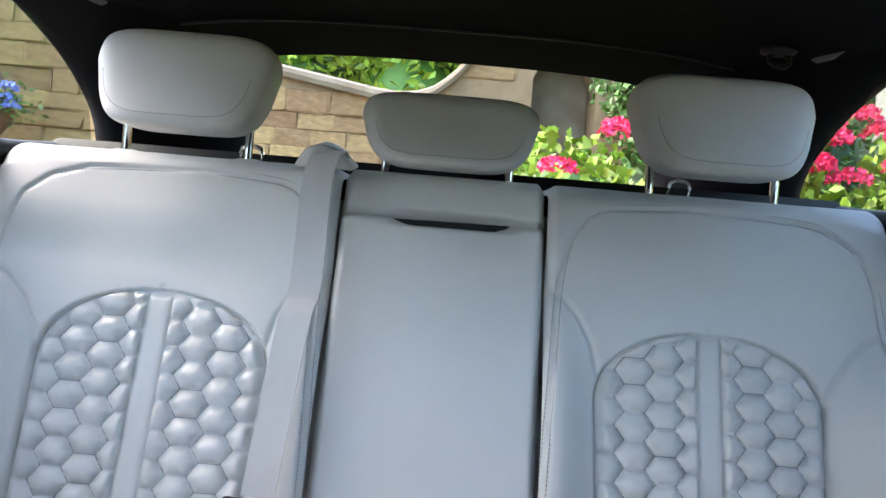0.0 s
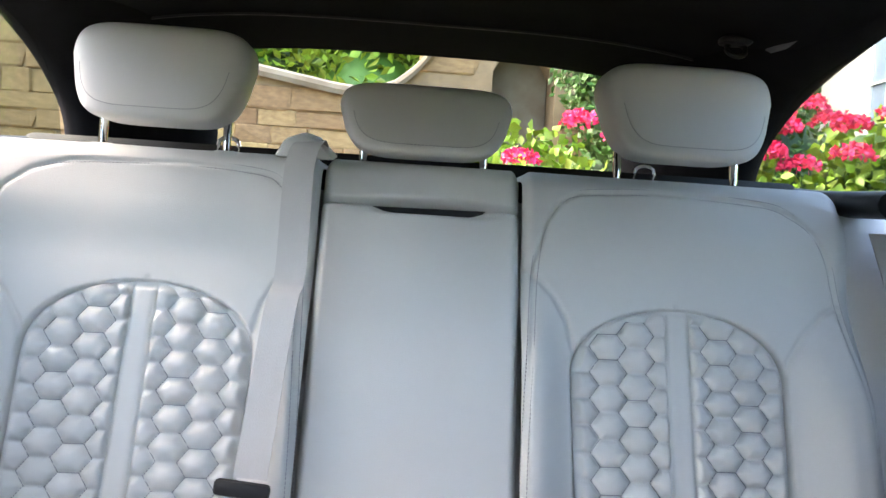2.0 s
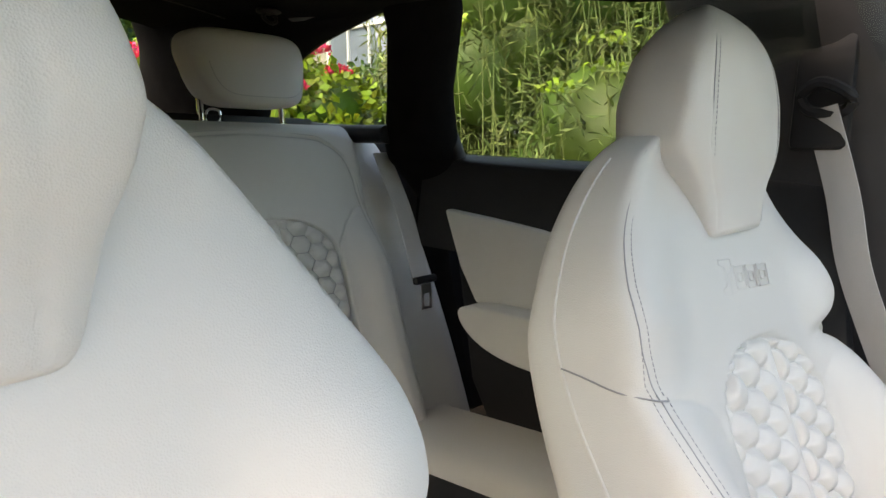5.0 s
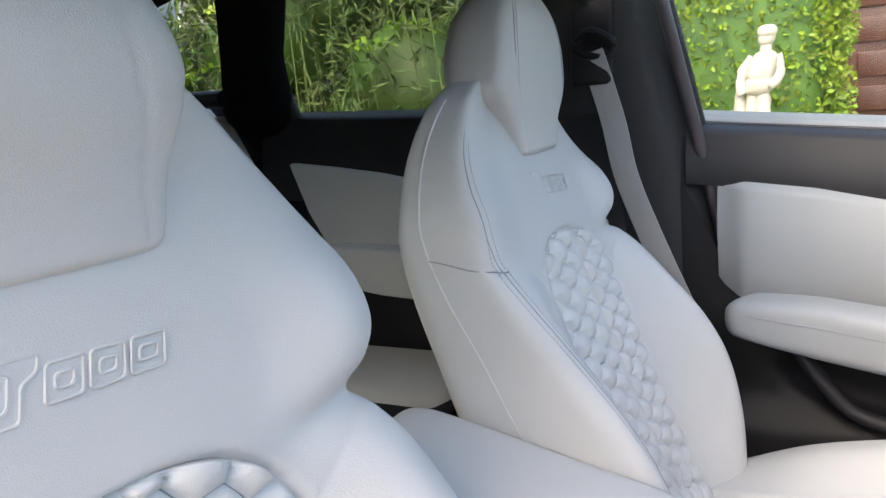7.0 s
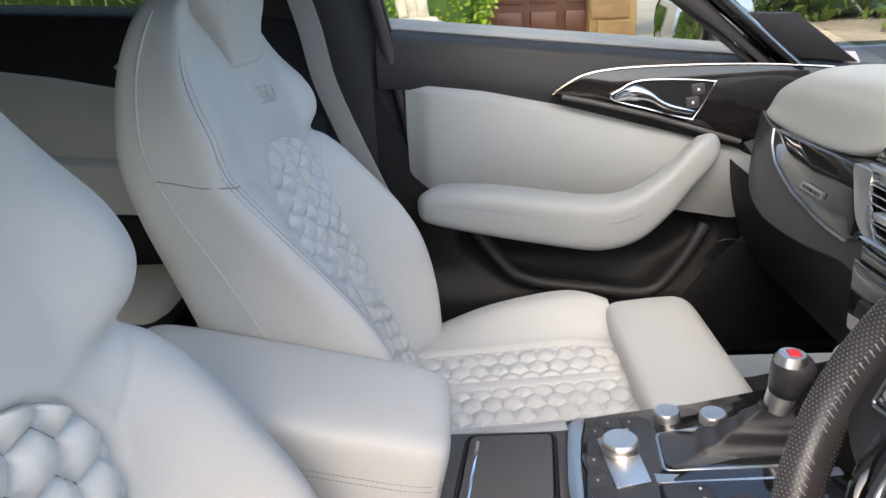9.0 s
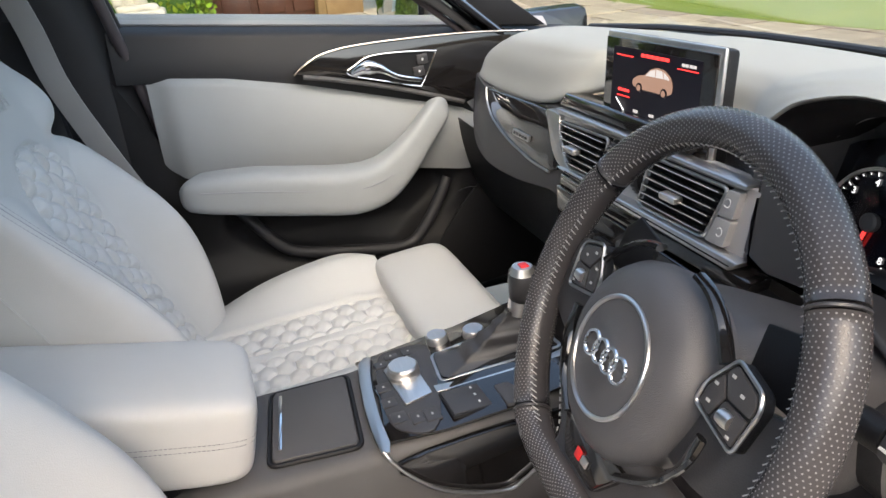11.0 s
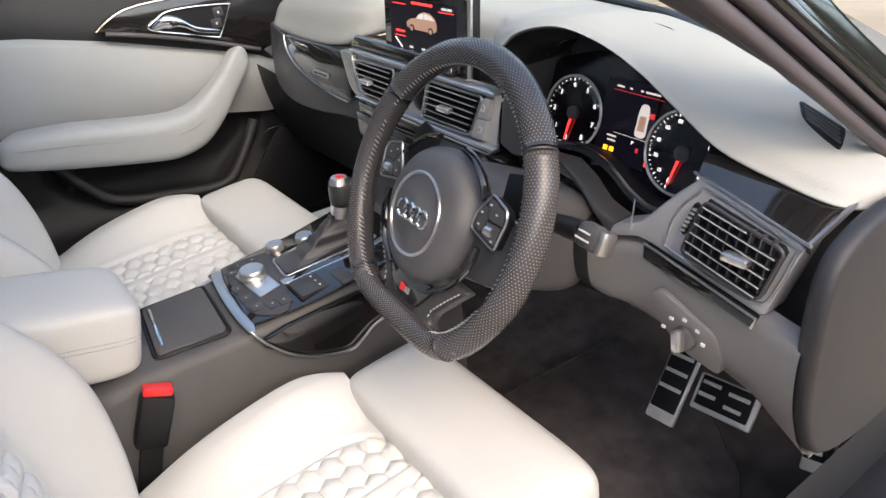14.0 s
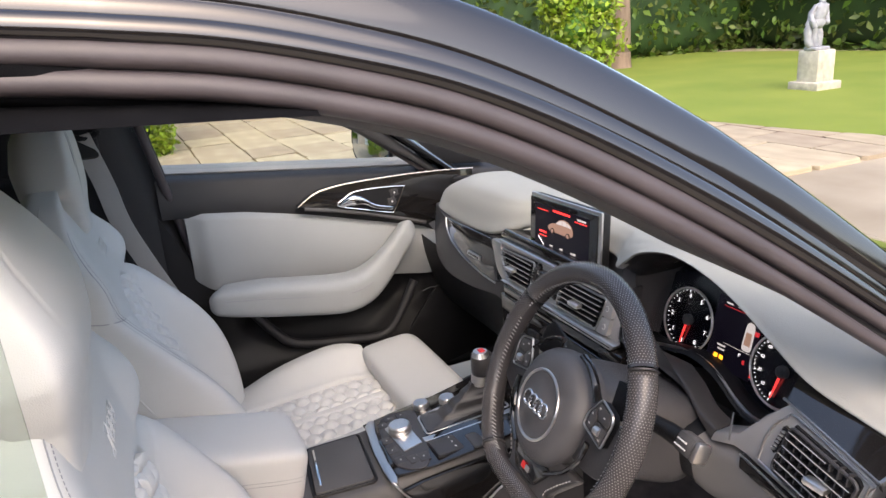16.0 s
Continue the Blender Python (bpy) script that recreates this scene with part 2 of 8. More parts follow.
def ribbon(path, width, thick, across):
    """A flat strap along a path; across: its width's direction at each point, or one for all."""
    p = np.array([tuple(q) for q in path], float)
    loops = []
    for i in range(len(p)):
        t = p[min(i + 1, len(p) - 1)] - p[max(i - 1, 0)]
        t /= np.linalg.norm(t)
        a = np.array(across[i] if hasattr(across[0], "__len__") else across, float)
        a = a - t * (a @ t)
        a /= np.linalg.norm(a)
        k = np.cross(t, a)
        w = width[i] if hasattr(width, "__len__") else width
        loops.append([p[i] + a * w / 2 * c + k * thick / 2 * d for c, d in ((-1, -1), (-0.3, -1.25), (0.3, -1.25), (1, -1), (1, 1), (0.3, 0.75), (-0.3, 0.75), (-1, 1))])
    return loft(loops)


def lathe(profile, origin, axis, seg=24):
    """profile: (radius, along) pairs turned round an axis."""
    q = Vector((0, 0, 1)).rotation_difference(Vector(axis).normalized())
    loops = []
    for r, h in profile:
        loops.append([Vector(origin) + q @ Vector((r * math.cos(a), r * math.sin(a), h)) for a in [2 * math.pi * k / seg for k in range(seg)]])
    return loft([[tuple(p) for p in lp] for lp in loops])


def pillow(c, s, e1=0.45, e2=0.45, taper=0.0, rot=None, nu=28, nv=40, fn=None):
    """A rounded block (superellipsoid) of full size s; taper narrows it downward."""
    def pw(v, e):
        return np.sign(v) * np.abs(v) ** e
    u, w = np.meshgrid(np.linspace(-math.pi / 2, math.pi / 2, nu), np.linspace(-math.pi, math.pi, nv, endpoint=False), indexing="ij")
    x = pw(np.cos(u), e1) * pw(np.cos(w), e2)
    y = pw(np.cos(u), e1) * pw(np.sin(w), e2)
    z = pw(np.sin(u), e1)
    k = 1 - taper * (1 - z) / 2
    P = np.stack([x * k * s[0] / 2, y * s[1] / 2, z * s[2] / 2], -1)
    if fn:
        P = fn(P)
    if rot is not None:
        P = P @ np.array(rot).T
    P = P + np.array(c)
    return grid(P, flip=False, wrap=True)


def hexes(s, t, px=0.043, py=0.033):
    """Height 0 to 1 of padded hexagon cells: 0 in the stitched joints."""
    S, T = s / px * math.sqrt(3) / 2, t / py
    d1, d2 = np.full(S.shape, 9.0), np.full(S.shape, 9.0)
    i0 = np.round(S / (math.sqrt(3) / 2))
    for di in (-1, 0, 1):
        i = i0 + di
        off = np.where(np.mod(i, 2) == 1, 0.5, 0.0)
        j0 = np.round(T - off)
        for dj in (-1, 0, 1):
            d = np.hypot(S - i * math.sqrt(3) / 2, T - (j0 + dj + off))
            d2 = np.where(d < d1, d1, np.minimum(d2, d))
            d1 = np.minimum(d1, d)
    e = np.clip((d2 - d1) / 0.92, 0, 1)
    return 0.75 * (1 - (1 - e) ** 2.2) + 0.25 * (1 - (1 - np.clip(e / 0.3, 0, 1)) ** 2)


def hex_edges(px, py, s0, s1, t0, t1):
    """The joint lines of the hexagon pattern as pairs of points in that window."""
    out, r3 = [], math.sqrt(3)
    for i in range(int(s0 / px) - 2, int(s1 / px) + 3):
        off = 0.5 if i % 2 else 0.0
        for j in range(int(t0 / py) - 2, int(t1 / py) + 3):
            cs, ct_ = i * r3 / 2, j + off
            k = [(cs + math.cos(math.pi / 3 * m) / r3, ct_ + math.sin(math.pi / 3 * m) / r3) for m in range(6)]
            for m in (0, 1, 2):
                a, b = k[m], k[(m + 1) % 6]
                out.append(((a[0] * px * 2 / r3, a[1] * py), (b[0] * px * 2 / r3, b[1] * py)))
    return out


def round_loop(pts, r, n=4):
    """A polygon with filleted corners."""
    p = [np.array(q, float) for q in pts]
    out = []
    for i in range(len(p)):
        a, b, c = p[i - 1], p[i], p[(i + 1) % len(p)]
        u, v = (a - b), (c - b)
        k = min(r, 0.45 * np.linalg.norm(u), 0.45 * np.linalg.norm(v))
        s, e = b + u / np.linalg.norm(u) * k, b + v / np.linalg.norm(v) * k
        for m in range(n + 1):
            f = m / n
            out.append((1 - f) ** 2 * s + 2 * f * (1 - f) * b + f * f * e)
    return out


def line_dist(s, t, pts):
    """Distance of grid points to a polyline."""
    best = np.full(s.shape, 9.0)
    for (a, b), (c, d) in zip(pts[:-1], pts[1:]):
        L = (c - a) ** 2 + (d - b) ** 2 + 1e-12
        k = np.clip(((s - a) * (c - a) + (t - b) * (d - b)) / L, 0, 1)
        best = np.minimum(best, np.hypot(s - a - k * (c - a), t - b - k * (d - b)))
    return best


def sstep(a, b, x):
    k = np.clip((x - a) / (b - a), 0, 1)
    return k * k * (3 - 2 * k)


def stitches(path, length=0.0034, gap=0.0017, r=0.00055, lift=(0, 0, 0)):
    """Short thread stitches along a path of places."""
    p = np.array([tuple(q) for q in path], float)
    seg = np.linalg.norm(np.diff(p, axis=0), axis=1)
    cum = np.concatenate([[0], np.cumsum(seg)])
    geos, s = [], 0.0
    at = lambda q: np.array([np.interp(q, cum, p[:, k]) for k in range(3)])
    while s + length < cum[-1]:
        geos.append(tube([at(s) + lift, at(s + length / 2) + np.array(lift) * 1.4, at(s + length) + lift], r, 4))
        s += length + gap
    return join(*geos)

# ---- the car's shell ----
def roof_z(x, y):
    """Underside of the roof."""
    return 1.345 + 0.058 * np.clip(y, -1, 1.2) - 0.07 * np.clip(y - 1.2, 0, 9) ** 1.4 - 0.16 * np.abs(x / 0.62) ** 3.2 * 0.5 - 0.10 * np.clip(-y - 0.05, 0, 1) ** 1.6


yy, xx = np.meshgrid(np.linspace(-0.10, 1.50, 60), np.linspace(-1, 1, 50), indexing="ij")
xx = xx * (0.60 - 0.08 * sstep(0.30, 0.70, yy) + 0.025 * sstep(0.80, 0.92, yy))
tagged(part("ceiling", grid(np.stack([xx, yy, roof_z(xx, yy)], -1), flip=True), HEADLINE), "black fabric car headlining", "ceiling", kind="structure")
yy, xx = np.meshgrid(np.linspace(-0.12, 1.53, 50), np.linspace(-0.55, 0.55, 40), indexing="ij")
tagged(part("roof", grid(np.stack([xx, yy, roof_z(xx, yy) + 0.035], -1)), PAINT), "dark glossy painted car roof skin", "roof", kind="structure")
# seam of the rear headlining panel
part_seam = part("trim_headlining_seam", tube([(x, 1.30 - 0.10 * abs(x) ** 2, float(roof_z(np.array(x), np.array(1.30 - 0.10 * abs(x) ** 2))) - 0.001) for x in np.linspace(-0.56, 0.56, 40)], 0.003, 6), BLACKPLA)
tagged(part_seam, "thin black joint across the headlining", "trim", kind="structure")


def sheet(name, outline, depth, mat, label, category="trim", bevel=0.004):
    return tagged(part(name, prism(outline, depth, bevel), mat), label, category, kind="structure")


# rear header and tailgate frame round the rear window
hdr = []
for x in np.linspace(-0.60, 0.60, 33):
    low = 1.418 - 0.042 * abs(x / 0.42) ** 2.6
    hdr.append([(x, 1.40, float(roof_z(np.array(x * 0.9), np.array(1.40))) + 0.005), (x, 1.46, low + 0.012), (x, 1.50, low), (x, 1.56, low + 0.028), (x, 1.62, low + 0.08), (x, 1.60, low + 0.13), (x, 1.48, low + 0.10), (x, 1.40, low + 0.09)])
tagged(part("trim_rear_header", loft(hdr, flip=True), HEADLINE), "black rear header trim above the tailgate window", "trim", kind="structure")
for k in (-1, 1):
    # D pillar between quarter window and rear window
    lo = [(0.585, 1.42, 1.05), (0.50, 1.54, 1.05), (0.565, 1.84, 1.05), (0.70, 1.84, 1.05), (0.70, 1.50, 1.05)]
    md = [(0.585, 1.34, 1.20), (0.45, 1.55, 1.20), (0.50, 1.78, 1.20), (0.66, 1.78, 1.20), (0.68, 1.46, 1.20)]
    m2 = [(0.585, 1.275, 1.275), (0.445, 1.52, 1.275), (0.48, 1.72, 1.28), (0.63, 1.72, 1.28), (0.67, 1.36, 1.28)]
    hi = [(0.580, 1.17, 1.325), (0.44, 1.47, 1.335), (0.46, 1.66, 1.345), (0.60, 1.66, 1.345), (0.66, 1.22, 1.335)]
    tp = [(0.565, 0.93, 1.365), (0.42, 1.38, 1.42), (0.40, 1.60, 1.44), (0.55, 1.60, 1.44), (0.62, 0.94, 1.39)]
    lp = [smooth_path([(k * a, b, c) for a, b, c in q], 5, True) for q in (lo, md, m2, hi, tp)]
    dense = np.swapaxes(np.array([smooth_path([l_[j] for l_ in lp], 6) for j in range(len(lp[0]))]), 0, 1)
    tagged(part("trim_rear_pillar", loft(dense, flip=k > 0), HEADLINE), "black rear pillar trim", "trim", kind="structure")
    # C pillar between rear door glass and quarter window
    def cp(z):
        f = (z - 1.0) / 0.4
        xo = 0.70 - 0.115 * max(f, 0.0) ** 1.3 + 0.9 * max(0.0, 1.075 - z)
        g_, e_ = min(1, max(0, (z - 1.10) / 0.22)), min(1, max(0, (z - 1.2) / 0.14))
        return [(k * (xo - 0.045), 0.86 - 0.05 * g_, z), (k * (xo - 0.058), 0.940 - 0.075 * g_, z), (k * (xo - 0.02), 0.975 - 0.10 * g_, z), (k * (xo + 0.03), 0.96 - 0.10 * g_, z), (k * (xo + 0.03), 0.840 - 0.05 * max(f, 0) - 0.05 * e_, z), (k * (xo - 0.01), 0.828 - 0.04 * max(f, 0) - 0.05 * e_, z)]
    lp = [smooth_path(cp(z), 4, True) for z in np.linspace(0.96, 1.43, 18)]
    tagged(part("trim_pillar_rear", loft(lp, flip=k > 0), HEADLINE), "black pillar trim behind the rear door", "trim", kind="structure")
    # load-bay side, the shelf below the quarter window
    ys = np.linspace(0.93, 1.9, 16)
    xs_ = lambda y: float(np.interp(y, [0.93, 1.08, 1.20], [0.775, 0.70, 0.60]))
    tagged(part("wall_loadbay", grid([[(k * (xs_(y) + 0.01 * j), y, 1.115 - 0.02 * (y - 0.92) - 0.05 * j) for y in ys] for j in range(0, 2)] + [[(k * (xs_(y) + 0.04), y, 0.55) for y in ys]], flip=k > 0), BLACKPLA), "black load-bay side trim", "wall", kind="structure")
    tagged(part("sill_quarter_window", tube(smooth_path([(k * 0.615, 0.93, 1.122), (k * 0.615, 1.1, 1.130), (k * 0.61, 1.28, 1.150)], 6), 0.024, 12, flat=0.8), BLACKPLA), "black quarter window sill", "trim", kind="structure")
    tagged(part("trim_wheel_arch", box((k * 0.800, 1.01, 0.82), (0.08, 0.24, 0.66), 0.02, rotm(-12)), HEADLINE), "black trim beside the rear bench", "trim", kind="structure")
    # roof side rail inside
    rail = smooth_path([(k * 0.545, -0.08, 1.295), (k * 0.548, 0.0, 1.300), (k * 0.558, 0.4, 1.360), (k * 0.556, 0.8, 1.398), (k * 0.548, 1.05, 1.402), (k * 0.50, 1.42, 1.40)], 8)
    tagged(part("trim_roof_rail", tube(rail, 0.027, 14, flat=0.9), HEADLINE), "black roof side trim", "trim", kind="structure")
    # quarter glass
    q = part("window_quarter", prism([(k * 0.665, 0.97, 1.12), (k * 0.660, 1.40, 1.14), (k * 0.60, 1.20, 1.40), (k * 0.60, 0.97, 1.42)], (k * 0.003, 0, 0)), REARGLASS)
    q.visible_shadow = False
    tagged(q, "clear rear quarter window glass", "window", kind="structure")
rw = part("window_rear", grid([[(x, 1.92 - 0.06 * (x / 0.5) ** 2, 1.02) for x in np.linspace(-0.58, 0.58, 9)], [(x, 1.60 - 0.04 * (x / 0.5) ** 2, 1.47) for x in np.linspace(-0.48, 0.48, 9)]]), REARGLASS)
rw.visible_shadow = False
tagged(rw, "curved tailgate window glass", "window", kind="structure")
tagged(part("wall_tailgate", box((0, 1.93, 0.80), (1.3, 0.06, 0.44), 0.03), BLACKPLA), "black tailgate inner trim", "wall", kind="structure")
tagged(part("floor_loadbay", box((0, 1.5, 0.60), (1.3, 0.9, 0.03), 0.0), CARPET), "dark carpeted load floor", "floor", kind="structure")
hook = thing("coat_hook", (0.472, 1.122, 1.365), "small black coat hook on the headlining", "hook")
part("base", pillow((0.472, 1.122, 1.372), (0.05, 0.036, 0.014), 0.6, 0.6, nu=10, nv=20), BLACKPLA, hook)
part("hook_ring", tube([(0.472 + 0.015 * math.cos(a), 1.118 + 0.006 * math.sin(a), 1.358 + 0.012 * math.sin(a)) for a in np.linspace(0, 2 * math.pi, 18, endpoint=False)], 0.004, 8, closed=True), BLACKPLA, hook)

# floors and sills
tagged(part("floor", grid([[(x, y, 0.20 + 0.02 * math.cos(x * 5) + (0.22 * max(0, -y - 0.80) ** 1.0 if y < -0.80 else 0)) for x in np.linspace(-0.78, 0.78, 40)] for y in np.linspace(-1.45, 0.9, 50)]), CARPET), "dark grey carpeted car floor", "floor", kind="structure")
tagged(part("wall_firewall", grid([[(x, -1.20 - 0.10 * z, z) for x in np.linspace(-0.78, 0.78, 6)] for z in np.linspace(0.18, 0.80, 6)]), CARPET), "dark carpeted bulkhead", "wall", kind="structure")

# front passenger side: B pillar
def bp(z):
    f = (z - 0.3) / 1.0
    xo = 0.765 - 0.16 * np.clip(f - 0.45, 0, 1) ** 1.35
    yb = -0.09 + 0.105 * np.clip((z - 0.65) / 0.5, -0.2, 1.4)
    return [(xo - 0.035, yb + 0.055, z), (xo - 0.045, yb + 0.14, z), (xo - 0.02, yb + 0.30, z), (xo + 0.03, yb + 0.30, z), (xo + 0.03, yb + 0.0, z), (xo + 0.005, yb - 0.002, z), (xo - 0.012, yb + 0.022, z)]


tagged(part("trim_door_pillar", loft([smooth_path(bp(z), 4, True) for z in np.linspace(0.30, 1.33, 24)], flip=True), DOORDARK), "dark grey central door pillar trim", "trim", kind="structure")
tagged(part("trim_door_seal", tube([(0.748 - 0.16 * max(0, (z - 0.3) - 0.45) ** 1.35, -0.098 + 0.105 * np.clip((z - 0.65) / 0.5, -0.2, 1.4), z) for z in np.linspace(0.32, 1.32, 30)], 0.011, 10), RUBBER), "black rubber door seal", "trim", kind="structure")
# belt of the front passenger
fb = thing("seat_belt", (0.68, 0.10, 0.62), "pale grey front seat belt hanging from the pillar", "seat belt")
part("webbing", ribbon(smooth_path([(0.640, 0.128, 1.132), (0.655, 0.100, 1.02), (0.662, 0.082, 0.92), (0.668, 0.048, 0.82), (0.672, 0.000, 0.70), (0.675, -0.06, 0.56)], 8), 0.047, 0.0016, (0.25, 1, 0.25)), BELT, fb)
part("guide_loop", tube(smooth_path([(0.648, 0.155, 1.150), (0.640, 0.128, 1.166), (0.638, 0.092, 1.146), (0.642, 0.100, 1.128), (0.645, 0.140, 1.128)], 5, True), 0.008, 8, closed=True), BLACKPLA, fb, "black guide loop")
part("slider_plate", box((0.662, 0.13, 1.16), (0.02, 0.075, 0.17), 0.015, rotm(0, 12, 0)), BLACKPLA, fb)
# seat belt anchor beside the passenger cushion
part("anchor_strap", tube(smooth_path([(0.640, -0.035, 0.60), (0.648, -0.055, 0.54), (0.65, -0.085, 0.48)], 6), 0.006, 8), CHROME, fb)

# windscreen pillars and outer roof frame, driver and passenger
RAIL = [(-0.556, 1.40, 1.395), (-0.553, 0.90, 1.393), (-0.552, 0.50, 1.370), (-0.557, 0.113, 1.330), (-0.561, 0.04, 1.322), (-0.566, -0.038, 1.311), (-0.573, -0.122, 1.291), (-0.584, -0.214, 1.262), (-0.600, -0.312, 1.216), (-0.625, -0.424, 1.150), (-0.658, -0.546, 1.068), (-0.692, -0.660, 0.984), (-0.735, -0.800, 0.880), (-0.775, -0.94, 0.80)]


def rail_part(name, sgn, da, db, wa, wb, mat, label, k0=0, seg=14):
    """A bar along the door opening. da: outward, db: upward offsets; wa, wb: half sizes."""
    pts = np.array(smooth_path([(sgn * -x, y, z) for x, y, z in RAIL], 8))[k0:]
    loops = []
    for i in range(len(pts)):
        t_ = pts[min(i + 1, len(pts) - 1)] - pts[max(i - 1, 0)]
        t_ /= np.linalg.norm(t_)
        out = np.array((sgn * 0.93, 0, 0.36))
        out = out - t_ * (out @ t_)
        out /= np.linalg.norm(out)
        up_ = np.cross(t_, out) * sgn
        if up_[2] < 0:
            up_ = -up_
        thin = float(np.interp(pts[i][1], [-0.70, -0.45], [0.28 if da == -0.020 else 0.62, 1.0]))
        c = pts[i] + out * da * (thin if da == -0.020 else 1) + up_ * db
        loops.append([c + out * wa * thin * math.copysign(abs(math.cos(a)) ** 0.7, math.cos(a)) + up_ * wb * thin * math.copysign(abs(math.sin(a)) ** 0.7, math.sin(a)) for a in np.linspace(0, 2 * math.pi, seg, endpoint=False)])
    return tagged(part(name, loft(loops, flip=sgn > 0), mat), label, "trim", kind="structure")


for sgn in (-1, 1):
    rail_part("trim_pillar_inner", sgn, -0.020, -0.004, 0.024, 0.026, DARKGREY, "dark grey windscreen pillar trim")
    rail_part("trim_seal_inner", sgn, 0.004, -0.022, 0.010, 0.010, RUBBER, "ribbed dark rubber door seal")
    rail_part("trim_seal_outer", sgn, 0.012, -0.003, 0.009, 0.010, RUBBER, "dark rubber outer door seal")
    rail_part("trim_rail_black", sgn, 0.014, 0.014, 0.012, 0.011, PAINT, "gloss black body frame along the roof")
    rail_part("roof_side_skin", sgn, -0.012, 0.030, 0.034, 0.014, PAINT, "dark glossy painted roof edge")
rail_part("trim_pillar_outer", -1, -0.026, 0.072, 0.022, 0.034, PAINT, "dark glossy painted windscreen pillar", 0, 18)
# windscreen
ws = part("window_windscreen", grid([[(x, -0.10 - 0.05 * (1 - (x / 0.6) ** 2), 1.31 + 0.04 * (1 - (x / 0.6) ** 2)) for x in np.linspace(-0.56, 0.56, 11)], [(x, -0.99 - 0.10 * (1 - (x / 0.7) ** 2), 0.90) for x in np.linspace(-0.72, 0.72, 11)]]), GLASS)
ws.visible_shadow = False
tagged(ws, "clear windscreen glass", "window", kind="structure")
tagged(part("trim_windscreen_header", tube(smooth_path([(-0.56, -0.06, 1.29), (-0.3, -0.11, 1.325), (0, -0.13, 1.335), (0.3, -0.11, 1.325), (0.56, -0.06, 1.29)], 8), 0.05, 12, flat=0.4), HEADLINE), "black windscreen header trim", "trim", kind="structure")
# bonnet edge and scuttle in front of the windscreen
tagged(part("bonnet", grid([[(x, -1.10 - 0.95 * f + 0.12 * x * x, 0.835 - 0.08 * f - 0.20 * f * f - 0.08 * x * x) for x in np.linspace(-0.80, 0.80, 20)] for f in np.linspace(0, 1, 16)], flip=True), PAINT), "dark glossy painted car bonnet", "bonnet", kind="structure")
tagged(part("body_front", box((0, -1.66, 0.38), (1.62, 0.74, 0.46), 0.10), PAINT), "dark glossy painted front body", "car body", kind="structure")
tagged(part("body_sill", box((-0.80, -0.1, 0.27), (0.16, 2.0, 0.16), 0.04), PAINT), "dark glossy painted door sill", "car body", kind="structure")
tagged(part("body_side", box((0.86, 0.50, 0.62), (0.07, 3.2, 0.62), 0.03), PAINT), "dark glossy painted passenger flank", "car body", kind="structure")
tagged(part("body_side", box((-0.80, 1.35, 0.66), (0.16, 1.5, 0.72), 0.05), PAINT), "dark glossy painted rear flank", "car body", kind="structure")

# ---- rear bench ----
RB_O, RB_V, RB_N = np.array((0, 0.997, 1.087)), np.array((0, 0.313, 0.950)), np.array((0, -0.950, 0.313))


def rb(s, t, h=0.0):
    """A place on the rear backrest: across, up along it, out of it."""
    s, t, h = np.broadcast_arrays(np.asarray(s, float), np.asarray(t, float), np.asarray(h, float))
    return RB_O + s[..., None] * np.array((1, 0, 0)) + t[..., None] * RB_V + h[..., None] * RB_N


def rb_rolled(s, r, h):
    """The same with the top rolled over backward: r runs up the front, round the top edge and back."""
    t0, R = 0.036, 0.030
    arc = R * 1.25
    ang = np.clip((r - t0) / arc, 0, 1) * 1.25
    over = np.clip(r - t0 - arc, 0, 9)
    t = np.minimum(r, t0) + R * np.sin(ang) + over * math.cos(1.25)
    d = -R * (1 - np.cos(ang)) - over * math.sin(1.25)
    return rb(s, t + h * np.sin(ang), d + h * np.cos(ang))


bench = thing("rear_bench_seat", (0, 0.85, 0.45), "pale grey leather rear bench with honeycomb quilted outer places", "car seat")


def arch_half(t, top, half, low):
    """Half width of the quilted insert at height t: an arch on straight, slightly narrowing sides."""
    k = np.clip((top - t) / 0.095, 0, 1)
    return half * np.sqrt(np.clip(1 - (1 - k) ** 2.3, 0, 1)) * (1 - 0.06 * np.clip((top - 0.1 - t) / 0.3, 0, 1)) + low * np.clip((top - 0.3 - t) / 0.2, 0, 1)


HEM = [(-0.21, -0.52), (-0.205, -0.30), (-0.19, -0.075), (-0.178, -0.018), (-0.158, 0.012), (-0.13, 0.026), (-0.03, 0.033), (0.12, 0.027), (0.165, 0.012), (0.195, -0.012), (0.215, -0.06), (0.228, -0.15), (0.245, -0.30), (0.255, -0.50)]
WING_IN = [(-0.205, -0.085), (-0.185, -0.097), (-0.165, -0.118), (-0.148, -0.150), (-0.138, -0.194), (-0.134, -0.30), (-0.138, -0.52)]
WING_OUT = [(0.222, -0.112), (0.198, -0.124), (0.170, -0.152), (0.146, -0.190), (0.136, -0.240), (0.138, -0.35), (0.150, -0.52)]


